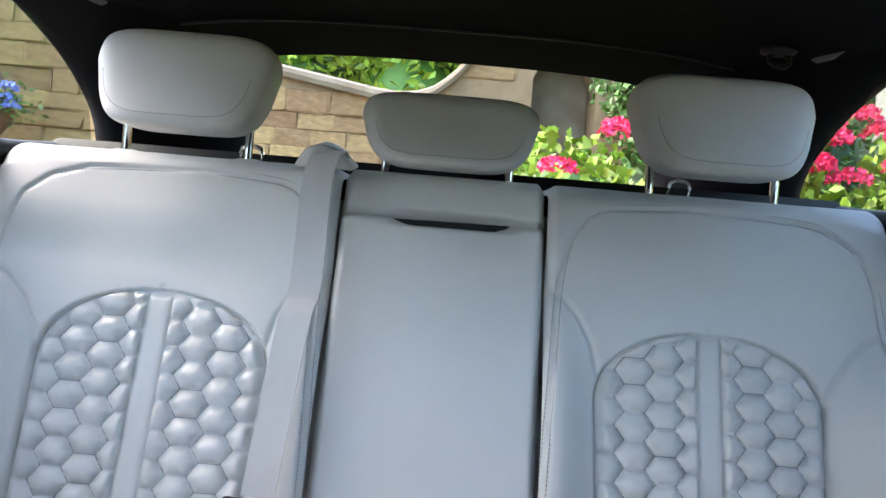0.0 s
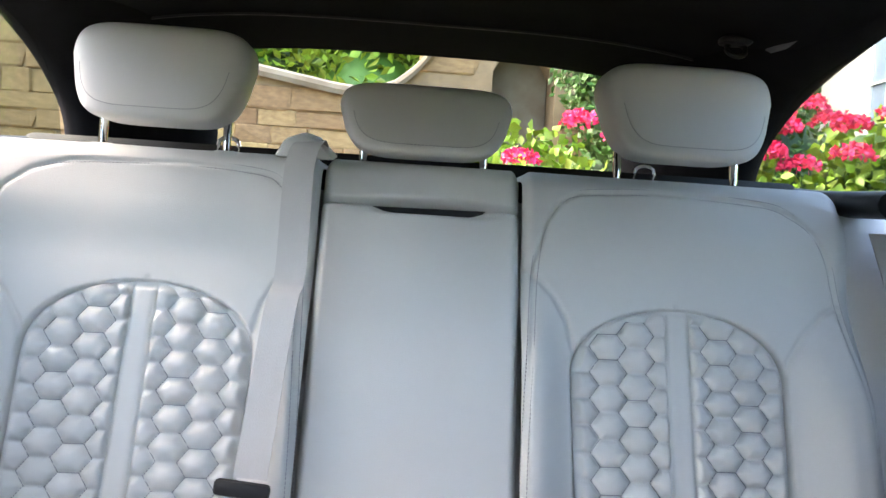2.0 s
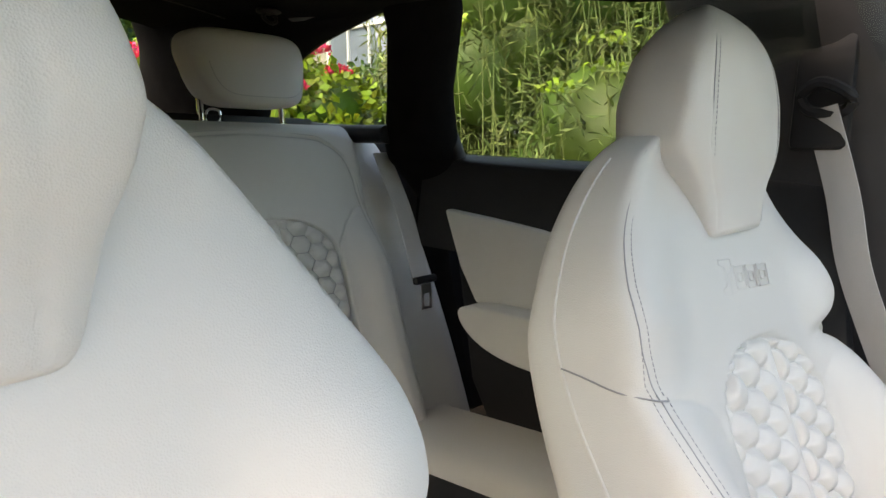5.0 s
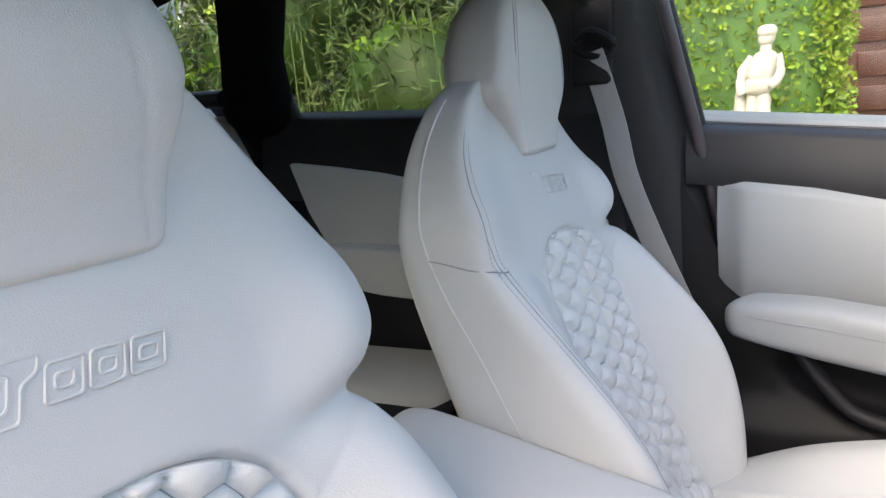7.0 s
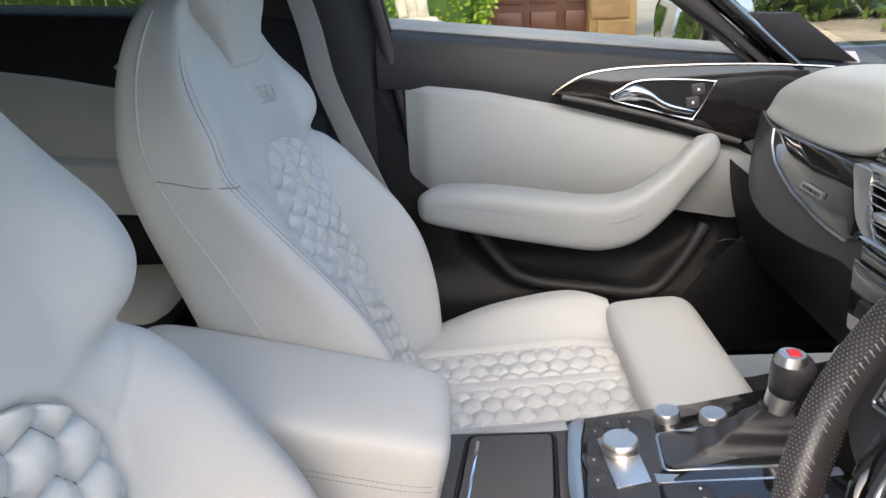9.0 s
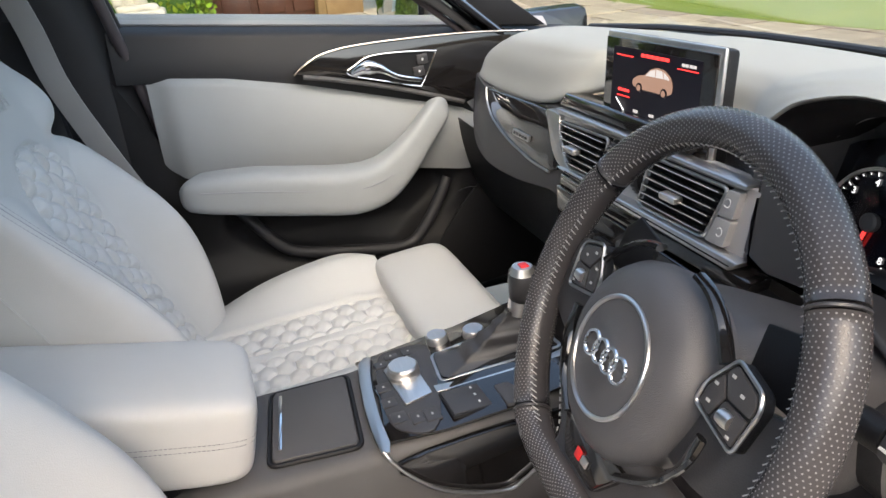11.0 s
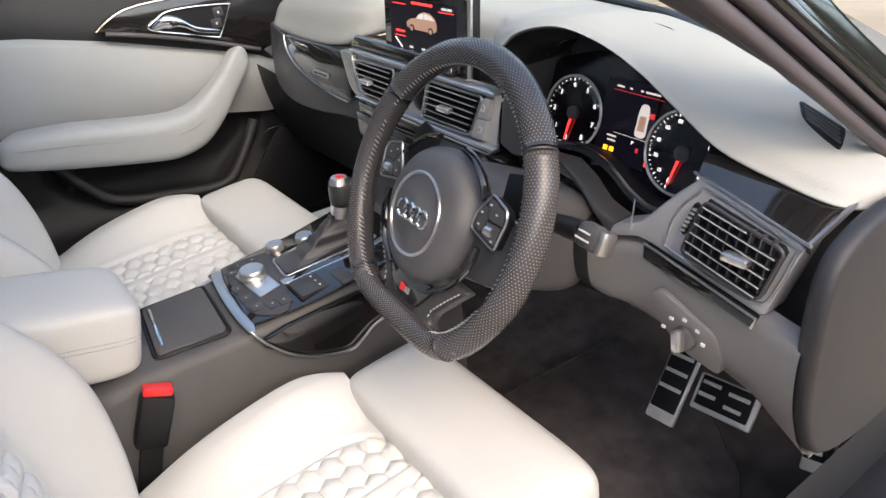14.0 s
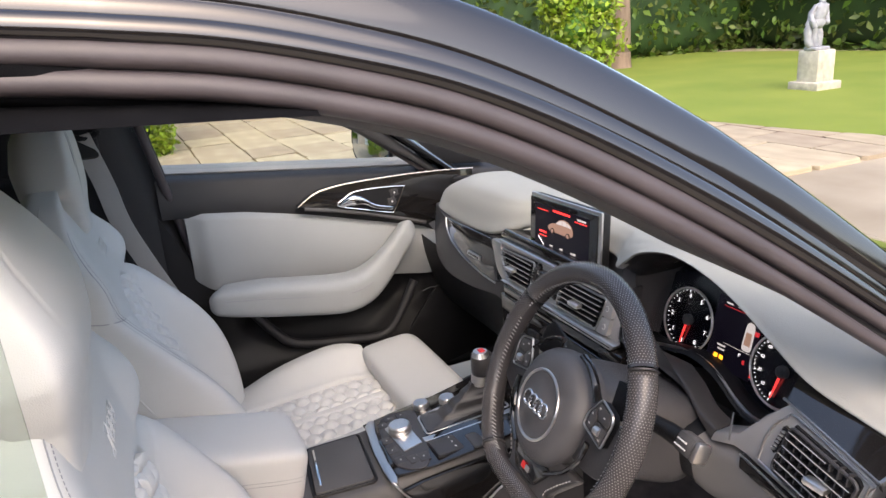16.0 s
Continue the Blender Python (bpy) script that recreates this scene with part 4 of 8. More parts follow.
def front_seat(place, recline, nod, lift, skew, cap, label):
    """A sports seat with a built-in headrest."""
    O = np.array(place)
    cx = O[0]
    rl = radians(recline)
    FS_V, FS_N = np.array((0, math.sin(rl), math.cos(rl))), np.array((0, -math.cos(rl), math.sin(rl)))
    seat = thing("front_seat", (cx, -0.2, 0.24), label, "car seat", "front seats")

    knots = np.linspace(0.08, 0.42, 120)
    turn = radians(nod) * sstep(0.09, 0.20, knots)
    bend_t, bend_h = (0.08 + np.concatenate([[0], np.cumsum(np.diff(knots) * np.cos(turn[:-1]))]), np.concatenate([[0], np.cumsum(np.diff(knots) * np.sin(turn[:-1]))]))

    def fp(a, t, h):
        a, t, h = np.broadcast_arrays(np.asarray(a, float), np.asarray(t, float), np.asarray(h, float))
        b = radians(nod) * sstep(0.09, 0.20, t)
        tt = np.where(t > 0.08, np.interp(t, knots, bend_t), t) - h * np.sin(b)
        hh = np.where(t > 0.08, np.interp(t, knots, bend_h), 0.0) + h * np.cos(b)
        return O + a[..., None] * np.array((1, 0, 0)) + tt[..., None] * FS_V + hh[..., None] * FS_N

    ts = np.concatenate([np.linspace(-0.50, 0.30, 260), np.linspace(0.302, 0.335, 30)])
    ang = np.linspace(0, 2 * math.pi, 220, endpoint=False)
    loops = []
    # closed section: front half follows the padded face, back half the flat shell
    for tt in ts:
        bk = np.interp(tt, *SEAT_K)
        ca, sa = np.cos(ang), np.sin(ang)
        w = seat_half(ca, tt)
        a = w * np.sign(ca) * np.abs(ca) ** 0.55
        f, mid = seat_front(a, tt), seat_edge(a, tt)
        rnd = np.abs(sa) ** np.where((ca < 0) & (sa >= 0), 0.22, 0.42)
        h = np.where(sa >= 0, mid + (f - mid) * rnd, mid + (bk - mid) * rnd)
        aa = np.abs(a)
        hw = arch_half(tt + skew * a, 0.006, 0.133, 0.0)
        h = h - np.where((sa > 0) & (tt + skew * a < 0.006), 0.012 * sstep(0.003, -0.004, aa - hw), 0)
        h = h - np.where(sa > 0, 0.002 * np.exp(-(np.where(a < 0, line_dist(aa, np.full(aa.shape, tt), YOKE_SEAM_IN), line_dist(aa, np.full(aa.shape, tt), YOKE_SEAM)) / 0.0032) ** 2), 0)
        h = h + 0.0012 * np.sin(a * 27 + cx * 9) * np.sin(tt * 19 + 2 * cx)
        loops.append(fp(a, tt, h))
    part("backrest", loft(np.array(loops)), LEATHER, seat, sharp=0)
    # quilted insert of the backrest
    v, u = np.meshgrid(np.linspace(0, 1, 210), np.linspace(-1, 1, 120), indexing="ij")
    tt = -0.47 + v * 0.4755
    hw = arch_half(tt, 0.006, 0.131, 0.0)
    ss = u * hw
    tq = tt - skew * ss * sstep(-0.47, -0.25, tt)
    strip = np.abs(ss) - 0.014
    q = 0.0135 * hexes(ss - 0.0215, tt - 0.01, 0.041, 0.036) * sstep(0, 0.004, strip)
    q = np.where(strip < 0, 0.007 * np.sqrt(np.clip(1 - (ss / 0.014) ** 4, 0, 1)), q)
    q = q * sstep(0, 0.008, hw - np.abs(ss)) * sstep(0, 0.008, 0.0055 - tt) - 0.007
    part("quilted_insert", grid(fp(ss, tq, seat_front(ss, tq) + q)), PERF, seat, "honeycomb quilted pale grey leather", sharp=0)
    geos = []
    for (a0, b0), (a1, b1) in hex_edges(0.041, 0.036, -0.14, 0.14, -0.48, 0.02):
        a0, a1, b0, b1 = a0 + 0.0215, a1 + 0.0215, b0 + 0.01, b1 + 0.01
        if all(abs(a) < float(arch_half(np.array(b), 0.006, 0.131, 0.0)) - 0.003 and abs(a) > 0.016 and -0.46 < b < 0.0 for a, b in ((a0, b0), (a1, b1))):
            geos.append(tube([fp(np.array(a), np.array(b), seat_front(np.array(a), np.array(b)) - 0.0060) for a, b in ((a0, b0 - skew * a0 * float(sstep(-0.47, -0.25, b0))), (a1, b1 - skew * a1 * float(sstep(-0.47, -0.25, b1))))], 0.0007, 4))
    tagged(part("quilt_stitching", join(*geos), THREAD, seat, sharp=0), kind="stuff")
    # built-in headrest: a broad cap with a tongue that hangs over the yoke
    cap_w, shift, out, rise, deep, tall, foot, foot_out, top_out = cap

    def cap_at(tt):
        """Half width, front, back and edge of the cap, and the height it really lies at."""
        low, top = sstep(0.21, 0.13, tt), sstep(0.22, 0.33, tt)
        add = out + foot_out * low + top_out * top
        return (np.interp(tt, *CAP_W) * cap_w * (1 + (foot - 1) * low), np.interp(tt, *CAP_F) * deep + add, np.interp(tt, *CAP_B) * deep + add, np.interp(tt, *CAP_E) * deep + add, 0.119 + (tt - 0.119) * tall + rise)

    def cap_h(a, tt):
        w, f, bk, edge, at = cap_at(tt)
        ca = np.clip(np.abs(a) / w, 0, 1) ** (1 / 0.66)
        return edge + (f - edge) * np.sqrt(1 - ca * ca) ** 0.55

    loops = []
    for tt in np.concatenate([np.linspace(0.117, 0.215, 60), np.linspace(0.2165, 0.33, 60), np.linspace(0.332, 0.361, 34)]):
        w, f, bk, edge, at = cap_at(tt)
        ca, sa = np.cos(ang[::2]), np.sin(ang[::2])
        a = w * np.sign(ca) * np.abs(ca) ** 0.66
        h = np.where(sa >= 0, edge + (f - edge) * np.abs(sa) ** 0.55, edge + (bk - edge) * np.abs(sa) ** 0.42)
        # pressed seams down the cap
        h = h - np.where(sa > 0, 0.0016 * np.exp(-((np.abs(a) - np.interp(tt, CAP_SEAM_T, CAP_SEAM_A) * w) / 0.0022) ** 2) * sstep(0.118, 0.125, tt) * sstep(0.355, 0.33, tt), 0)
        loops.append(fp(a + shift, at, h + 0.0010 * np.sin(a * 40 + tt * 30)))
    part("headrest", loft(np.array(loops)), LEATHER, seat, sharp=0)
    for k in (-1, 1) if cx > 0 else ():
        for off, dash in ((-0.0042, True), (0.0, False)):
            pts = []
            for q in np.linspace(0.124, 0.345, 60):
                a = float(np.interp(q, CAP_SEAM_T, CAP_SEAM_A) * cap_at(q)[0]) + off
                pts.append(fp(np.array(k * a + shift), cap_at(q)[4], cap_h(np.array(a), np.array(q)) + (0.0001 if dash else -0.0014)))
            part("stitching" if dash else "seam", stitches(pts, r=0.0004) if dash else tube(pts, 0.0006, 5), SEAM, seat, sharp=0)
    # sewn lines: down the yoke's edge, along both bolsters beside the insert, and the seam between yoke and bolster

    def sewn(line, k, offs):
        for off, dash in offs:
            run = [(k * min(p[0] + off, 0.965 * float(seat_half(k, p[1])) + min(off, 0)), p[1]) for p in line]
            pts = [fp(np.array(a), np.array(t), seat_surface(np.array(a), np.array(t)) + (0.0001 if dash else -0.0001)) for a, t in run]
            part("stitching" if dash else "seam", stitches(pts, r=0.00045) if dash else tube(pts, 0.0007, 5), SEAM, seat, sharp=0)

    sewn(smooth_path([(0.150, 0.207, 0), (0.171, 0.181, 0), (0.186, 0.164, 0), (0.205, 0.139, 0), (0.220, 0.114, 0), (0.232, 0.089, 0), (0.239, 0.063, 0), (0.241, 0.038, 0), (0.239, 0.016, 0), (0.236, -0.002, 0)], 8), -1, ((-0.006, True), (0.0, False), (0.005, True)))
    sewn(smooth_path([(0.238, -0.002, 0), (0.240, -0.05, 0), (0.241, -0.10, 0), (0.2435, -0.17, 0), (0.244, -0.22, 0), (0.243, -0.30, 0), (0.236, -0.40, 0), (0.224, -0.48, 0)], 10), -1, ((-0.010, True), (-0.003, False), (0.004, True)))
    # the cross seam runs back over the flank to the piping
    cross = [fp(np.array(-float(a)), np.array(float(t)), float(h)) for a, t, h in smooth_path([(0.2530, 0.041, -0.078), (0.2545, 0.030, -0.058), (0.2530, 0.015, -0.036), (0.2490, 0.006, -0.020)], 6)]
    cross += [fp(np.array(-a), np.array(t), seat_surface(np.array(-a), np.array(t))) for a, t in ((0.246, 0.003), (0.238, -0.002), (0.228, -0.005))]
    part("seam", tube(cross, 0.0009, 5), SEAM, seat, sharp=0)
    for k in (-1, 1):
        side = smooth_path([(0.20, 0.0), (0.15, 0.0), (0.10, 0.0), (0.06, 0.0), (0.0, 0.0), (-0.08, 0.0), (-0.16, 0.0), (-0.25, 0.0), (-0.34, 0.0), (-0.45, 0.0)], 6)
        part("piping", tube([fp(np.array(k * (float(seat_half(k, q[0])) + 0.0006)), np.array(q[0]), seat_edge(np.array(k), np.array(q[0]))) for q in side], 0.0016, 8), LEATHER, seat)

    # embossed badge as plain raised outlines
    ea, et, es, er = ((-0.058, 0.0625, 1.30, -0.075) if cx > 0 else (-0.034, 0.060, 1.0, -0.06))

    def raised(loop, closed=True):
        pts = [(ea + es * (x + 0.35 * y), et + es * y + er * es * x) for x, y in loop]
        pts = smooth_path([(a, b, 0) for a, b in round_loop(pts, 0.0028)], 2, True) if closed else [(a, b, 0) for a, b in pts]
        return tube([fp(np.array(p[0]), np.array(p[1]), seat_front(np.array(p[0]), np.array(p[1])) + 0.0004) for p in pts], 0.00105, 6, closed=closed)
    for x0, x1 in ((0.022, 0.042), (0.046, 0.066), (0.070, 0.092)):
        part("embossed_mark", raised([(x0, 0.0), (x1, 0.0), (x1, 0.018), (x0, 0.018)]), LEATHER, seat)
        part("embossed_mark", raised([(x0 + 0.005, 0.0055), (x1 - 0.005, 0.0055), (x1 - 0.005, 0.0125), (x0 + 0.005, 0.0125)]), LEATHER, seat)
    part("embossed_mark", raised([(-0.006, 0.024), (0.018, 0.024), (0.018, 0.016), (0.010, 0.012), (0.010, -0.004), (-0.006, -0.004), (-0.006, 0.001), (0.004, 0.003), (0.004, 0.018), (-0.006, 0.020)]), LEATHER, seat)
    # cushion
    zc = 0.425 + lift
    yo = 0.055 if cx < 0 else 0.0
    y_, x_ = np.meshgrid(np.linspace(0, 1, 150), np.linspace(-1, 1, 150), indexing="ij")
    yy = yo + 0.02 - 0.47 * y_
    xx = x_ * (0.262 - 0.03 * sstep(0.75, 1.0, y_) ** 2 - 0.02 * sstep(0.3, 0.0, y_))
    ax_ = np.abs(xx)
    zz = zc - 0.018 + 0.033 * y_ + np.interp(y_, *np.array(smooth_path([(0, -0.05, 0), (0.15, -0.022, 0), (0.3, 0.006, 0), (0.5, 0.036, 0), (0.75, 0.052, 0), (0.9, 0.046, 0), (1, 0.030, 0)], 8))[:, :2].T) * sstep(0.115, 0.205, ax_) - 0.20 * np.clip((np.abs(x_) - 0.86) / 0.14, 0, 1) ** 2.0
    hwc = 0.118 * np.sqrt(np.clip(1 - np.clip(1 - (1 - y_) / 0.22, 0, 1) ** 2.3, 0, 1))
    zz = zz - 0.014 * sstep(0.004, -0.005, ax_ - hwc)
    zz = zz - 0.05 * sstep(0.965, 1.0, y_)
    part("seat_cushion", grid(np.stack([cx + xx, yy, zz], -1), flip=True), LEATHER, seat, sharp=0)
    v, u = np.meshgrid(np.linspace(0, 0.985, 170), np.linspace(-1, 1, 120), indexing="ij")
    yy = yo + 0.02 - 0.47 * v
    hwq = 0.116 * np.sqrt(np.clip(1 - np.clip(1 - (1 - v) / 0.22, 0, 1) ** 2.3, 0, 1)) + 1e-4
    ss = u * hwq
    strip = np.abs(ss) - 0.014
    q = 0.0095 * hexes(ss - 0.0175, yy - yo, 0.035, 0.034) * sstep(0, 0.004, strip)
    q = np.where(strip < 0, 0.007 * np.sqrt(np.clip(1 - (ss / 0.014) ** 4, 0, 1)), q)
    q = q * sstep(0, 0.010, hwq - np.abs(ss)) - 0.009
    part("quilted_insert", grid(np.stack([cx + ss, yy, zc - 0.018 + 0.033 * v + q], -1), flip=True), PERF, seat, "honeycomb quilted pale grey leather", sharp=0)
    geos = []
    for (a0, b0), (a1, b1) in hex_edges(0.035, 0.034, -0.14, 0.14, -0.46, 0.03):
        ends = [(a + 0.0175, b + yo) for a, b in ((a0, b0), (a1, b1))]
        fr = [(yo + 0.02 - b) / 0.47 for _, b in ends]
        if all(0.02 < g_ < 0.95 and 0.016 < abs(a) < 0.116 * math.sqrt(max(0, 1 - max(0, 1 - (1 - g_) / 0.22) ** 2.3)) - 0.004 for (a, _), g_ in zip(ends, fr)):
            geos.append(tube([(cx + a, b, zc - 0.018 + 0.033 * g_ - 0.0086) for (a, b), g_ in zip(ends, fr)], 0.0007, 4))
    tagged(part("quilt_stitching", join(*geos), THREAD, seat, sharp=0), kind="stuff")
    # pull-out thigh support
    def thigh(P):
        P[..., 2] -= 0.9 * np.clip(-P[..., 1] - 0.02, 0, 1) ** 2 * 4
        return P
    part("thigh_support", pillow((cx, yo - 0.508, zc + 0.010), (0.400, 0.165, 0.115), 0.34, 0.24, 0, rotm(-6), 40, 60, thigh), LEATHER, seat, sharp=0)
    part("seat_base", box((cx, -0.22, 0.30 + lift / 2), (0.44, 0.44, 0.14), 0.03), BLACKPLA, seat, "black plastic base")
    for k in (-1, 1):
        part("seat_rail", box((cx + k * 0.19, -0.2, 0.235), (0.05, 0.56, 0.025), 0.004), BLACKPLA, seat)
    return seat


front_seat((0.355, 0.094, 0.878), 20.8, 20.0, 0.032, 0.15, (1.0, 0.018, 0.0, 0.0, 1.0, 1.0, 1.0, 0.0, 0.0), "pale grey leather front passenger sports seat with quilted insert")
front_seat((-0.400, 0.098, 0.880), 12.5, 10.0, 0.0, 0.0, (1.17, -0.0375, 0.006, -0.002, 0.85, 0.99, 1.5, -0.010, -0.030), "pale grey leather driver sports seat with quilted insert")


# ---- passenger doors ----
def front_door():
    d = thing("front_passenger_door", (0.74, -0.45, 0.30), "closed front passenger door, dark upper trim over pale grey leather panel", "car door")
    # upper trim: from the sill, rolled inwards and down to the leather panel
    ys = np.linspace(-1.00, -0.010, 70)
    def top(y):
        return 0.999 + (y + 0.018) * 0.108
    def padline(y):
        return np.interp(y, [-1.0, -0.73, -0.708, -0.545, -0.369, -0.213, -0.068, 0.0], [0.66, 0.74, 0.752, 0.797, 0.846, 0.880, 0.899, 0.905])
    rows = []
    for f in np.linspace(0, 1, 26):
        line = []
        for y in ys:
            zt, zb = top(y), padline(y) - 0.012
            ang_ = min(1, f / 0.35) * math.pi * 0.5
            x = 0.795 - 0.062 * math.sin(ang_) - 0.030 * max(0, (f - 0.35) / 0.65) + (0.018 * max(0, (f - 0.35) / 0.65) ** 3)
            z = zt - 0.022 * (1 - math.cos(ang_)) if f < 0.35 else zt - 0.022 - (zt - 0.022 - zb) * (f - 0.35) / 0.65
            line.append((x, y, z))
        rows.append(line)
    part("upper_trim", grid(rows, flip=True), DOORDARK, d, "dark grey soft upper door trim", sharp=0)
    # leather panel
    y_, f_ = np.meshgrid(np.linspace(-0.90, -0.062, 80), np.linspace(0, 1, 40), indexing="ij")
    zt = padline(y_)
    zb = np.interp(y_, [-0.9, -0.70, -0.55, -0.41, -0.23, -0.10, -0.06], [0.60, 0.610, 0.640, 0.668, 0.690, 0.690, 0.72])
    zz = zt + (zb - zt) * f_
    xx = 0.706 - 0.016 * np.sin(f_ * math.pi) * np.clip((y_ + 0.9) / 0.1, 0, 1) + 0.02 * (1 - sstep(0, 0.05, -0.062 - y_)) + 0.012 * (1 - sstep(0, 0.06, f_)) + 0.015 * sstep(-0.6, -0.9, y_)
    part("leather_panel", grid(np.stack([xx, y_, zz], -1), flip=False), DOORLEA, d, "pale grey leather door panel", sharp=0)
    # armrest with a grab handle that climbs at its front
    spine = smooth_path([(0.672, -0.098, 0.676), (0.655, -0.13, 0.674), (0.645, -0.22, 0.664), (0.640, -0.32, 0.648), (0.638, -0.42, 0.634), (0.640, -0.48, 0.642), (0.642, -0.53, 0.672), (0.645, -0.575, 0.714), (0.648, -0.605, 0.746), (0.656, -0.625, 0.765), (0.680, -0.640, 0.772)], 8)
    n = len(spine)
    hh = np.interp(np.linspace(0, 1, n), [0, 0.06, 0.2, 0.4, 0.5, 0.6, 0.7, 0.85, 0.95, 1], [0.012, 0.034, 0.046, 0.050, 0.047, 0.038, 0.029, 0.027, 0.024, 0.012])
    ww = np.interp(np.linspace(0, 1, n), [0, 0.06, 0.4, 0.5, 0.6, 0.7, 0.85, 1], [0.03, 0.046, 0.050, 0.044, 0.034, 0.026, 0.024, 0.02])
    loops = []
    for i, p in enumerate(spine):
        t_ = spine[min(i + 1, n - 1)] - spine[max(i - 1, 0)]
        t_ /= np.linalg.norm(t_)
        s_ = np.array((1.0, 0, 0)) - t_ * t_[0]
        s_ /= np.linalg.norm(s_)
        u_ = np.cross(s_, t_)
        u_ = u_ if u_[2] > 0 else -u_
        loops.append([p + s_ * ww[i] * math.copysign(abs(math.cos(a)) ** 0.55, math.cos(a)) + u_ * hh[i] * math.copysign(abs(math.sin(a)) ** 0.55, math.sin(a)) for a in np.linspace(0, 2 * math.pi, 30, endpoint=False)])
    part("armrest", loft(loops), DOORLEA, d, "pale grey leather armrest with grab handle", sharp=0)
    part("piping", tube([q - np.array((0.048, 0, -0.012)) for q in spine[4:44]], 0.0009, 6), SEAM, d)
    # lower panel with a deep pocket
    y_, f_ = np.meshgrid(np.linspace(-0.98, 0.00, 60), np.linspace(0, 1, 40), indexing="ij")
    zt = np.interp(y_, [-0.98, -0.70, -0.55, -0.41, -0.23, -0.10, 0.0], [0.66, 0.625, 0.645, 0.66, 0.68, 0.69, 0.90])
    zz = zt + (0.27 - zt) * f_
    inside = sstep(0.02, -0.01, line_dist(y_, zz, [(-0.22, 0.57), (-0.30, 0.53), (-0.52, 0.50), (-0.62, 0.58)]) - 0.045)
    xx = 0.724 + 0.045 * inside - 0.03 * sstep(0.52, 0.44, zz) + 0.05 * sstep(0.34, 0.27, zz)
    part("lower_panel", grid(np.stack([xx, y_, zz], -1)), BLACKPLA, d, "black lower door panel with an open pocket", sharp=0)
    part("pocket_lip", tube(smooth_path([(0.705, -0.185, 0.612), (0.692, -0.235, 0.545), (0.686, -0.29, 0.498), (0.683, -0.42, 0.474), (0.683, -0.54, 0.462), (0.688, -0.60, 0.515), (0.70, -0.655, 0.600)], 8), 0.013, 10), DOORDARK, d)
    part("speaker_grille", prism(smooth_path([(0.694, -0.60, 0.40), (0.694, -0.72, 0.57), (0.694, -0.80, 0.57), (0.694, -0.86, 0.50), (0.694, -0.86, 0.36), (0.694, -0.70, 0.32)], 5, True), (-0.008, 0, 0), 0.003), BLACKPLA, d, "black mesh speaker grille")
    part("speaker_badge", tube(smooth_path([(0.684, -0.672, 0.566), (0.684, -0.70, 0.573), (0.684, -0.735, 0.565)], 4), 0.002, 6), CHROME, d)
    # gloss inlay with the opener
    inlay = [(-0.342, 0.874), (-0.370, 0.893), (-0.410, 0.910), (-0.488, 0.918), (-0.634, 0.918), (-0.75, 0.914), (-0.86, 0.905), (-0.86, 0.76), (-0.702, 0.776), (-0.551, 0.826), (-0.433, 0.858)]
    lp = [(0.690 + 0.012 * (b - 0.8), a, b) for a, b in inlay]
    part("gloss_inlay", prism(lp, (0.03, 0, 0), 0.003), PIANO, d, "gloss black lacquer inlay")
    part("inlay_trim", tube(smooth_path([(0.688, a, b) for a, b in inlay[0:7]], 6), 0.0022, 8), BRONZE, d, "aluminium trim line")
    part("inlay_trim", tube(smooth_path([(0.688, a, b - 0.006) for a, b in ((-0.36, 0.874), (-0.433, 0.858), (-0.551, 0.826), (-0.702, 0.776))], 6), 0.005, 8), DARKGREY, d)
    cup = [(-0.452, 0.862), (-0.470, 0.880), (-0.500, 0.893), (-0.560, 0.894), (-0.636, 0.888), (-0.640, 0.880), (-0.610, 0.824), (-0.596, 0.820), (-0.53, 0.838)]
    part("opener_bezel", tube(smooth_path([(0.684, a, b) for a, b in cup], 5, True), 0.0020, 8, closed=True), CHROME, d, "chrome bezel")
    part("opener_recess", prism([(0.6885, a, b) for a, b in cup], (-0.003, 0, 0)), BLACKPLA, d)
    lev = smooth_path([(0.680, -0.458, 0.862), (0.674, -0.485, 0.872), (0.670, -0.515, 0.868), (0.670, -0.55, 0.848), (0.672, -0.59, 0.836), (0.678, -0.605, 0.832)], 6)
    part("opener_lever", tube(lev, np.interp(np.linspace(0, 1, len(lev)), [0, 0.25, 0.5, 1], [0.005, 0.015, 0.006, 0.0045]), 12, flat=0.5, up=(1, 0, 0)), CHROME, d, "chrome opener lever")
    for z_ in (0.874, 0.850):
        part("lock_button", box((0.6835, -0.612 + (0.874 - z_) * 0.35, z_), (0.005, 0.024, 0.0215), 0.002, rotm(-8)), PLATE, d)
        part("button_symbol", box((0.6805, -0.612 + (0.874 - z_) * 0.35, z_), (0.001, 0.004, 0.005)), WHITEPLA, d)
    # added strip: the sky's sheen on the trim's top edge, as pale colour
    part("skylit_strip", ribbon([(0.786, y, float(top(y)) + 0.0075) for y in np.linspace(-0.95, -0.012, 20)], 0.034, 0.007, (1, 0, 0.62)), SKYLIT_EDGE, d, "pale strip for sky light along the top of the door trim")
    g = part("glass_channel", tube([(0.79, y, float(top(y)) + 0.004) for y in np.linspace(-0.95, 0.0, 12)], 0.008, 8), RUBBER, d)
    return d


front_door()
fg = part("window_front_passenger", prism([(0.788, -0.93, 0.90), (0.786, 0.0, 1.0), (0.60, 0.12, 1.33), (0.60, -0.15, 1.30), (0.69, -0.62, 1.05)], (0.003, 0, 0)), GLASS)
fg.visible_shadow = False
tagged(fg, "clear front passenger window glass", "window", kind="structure")


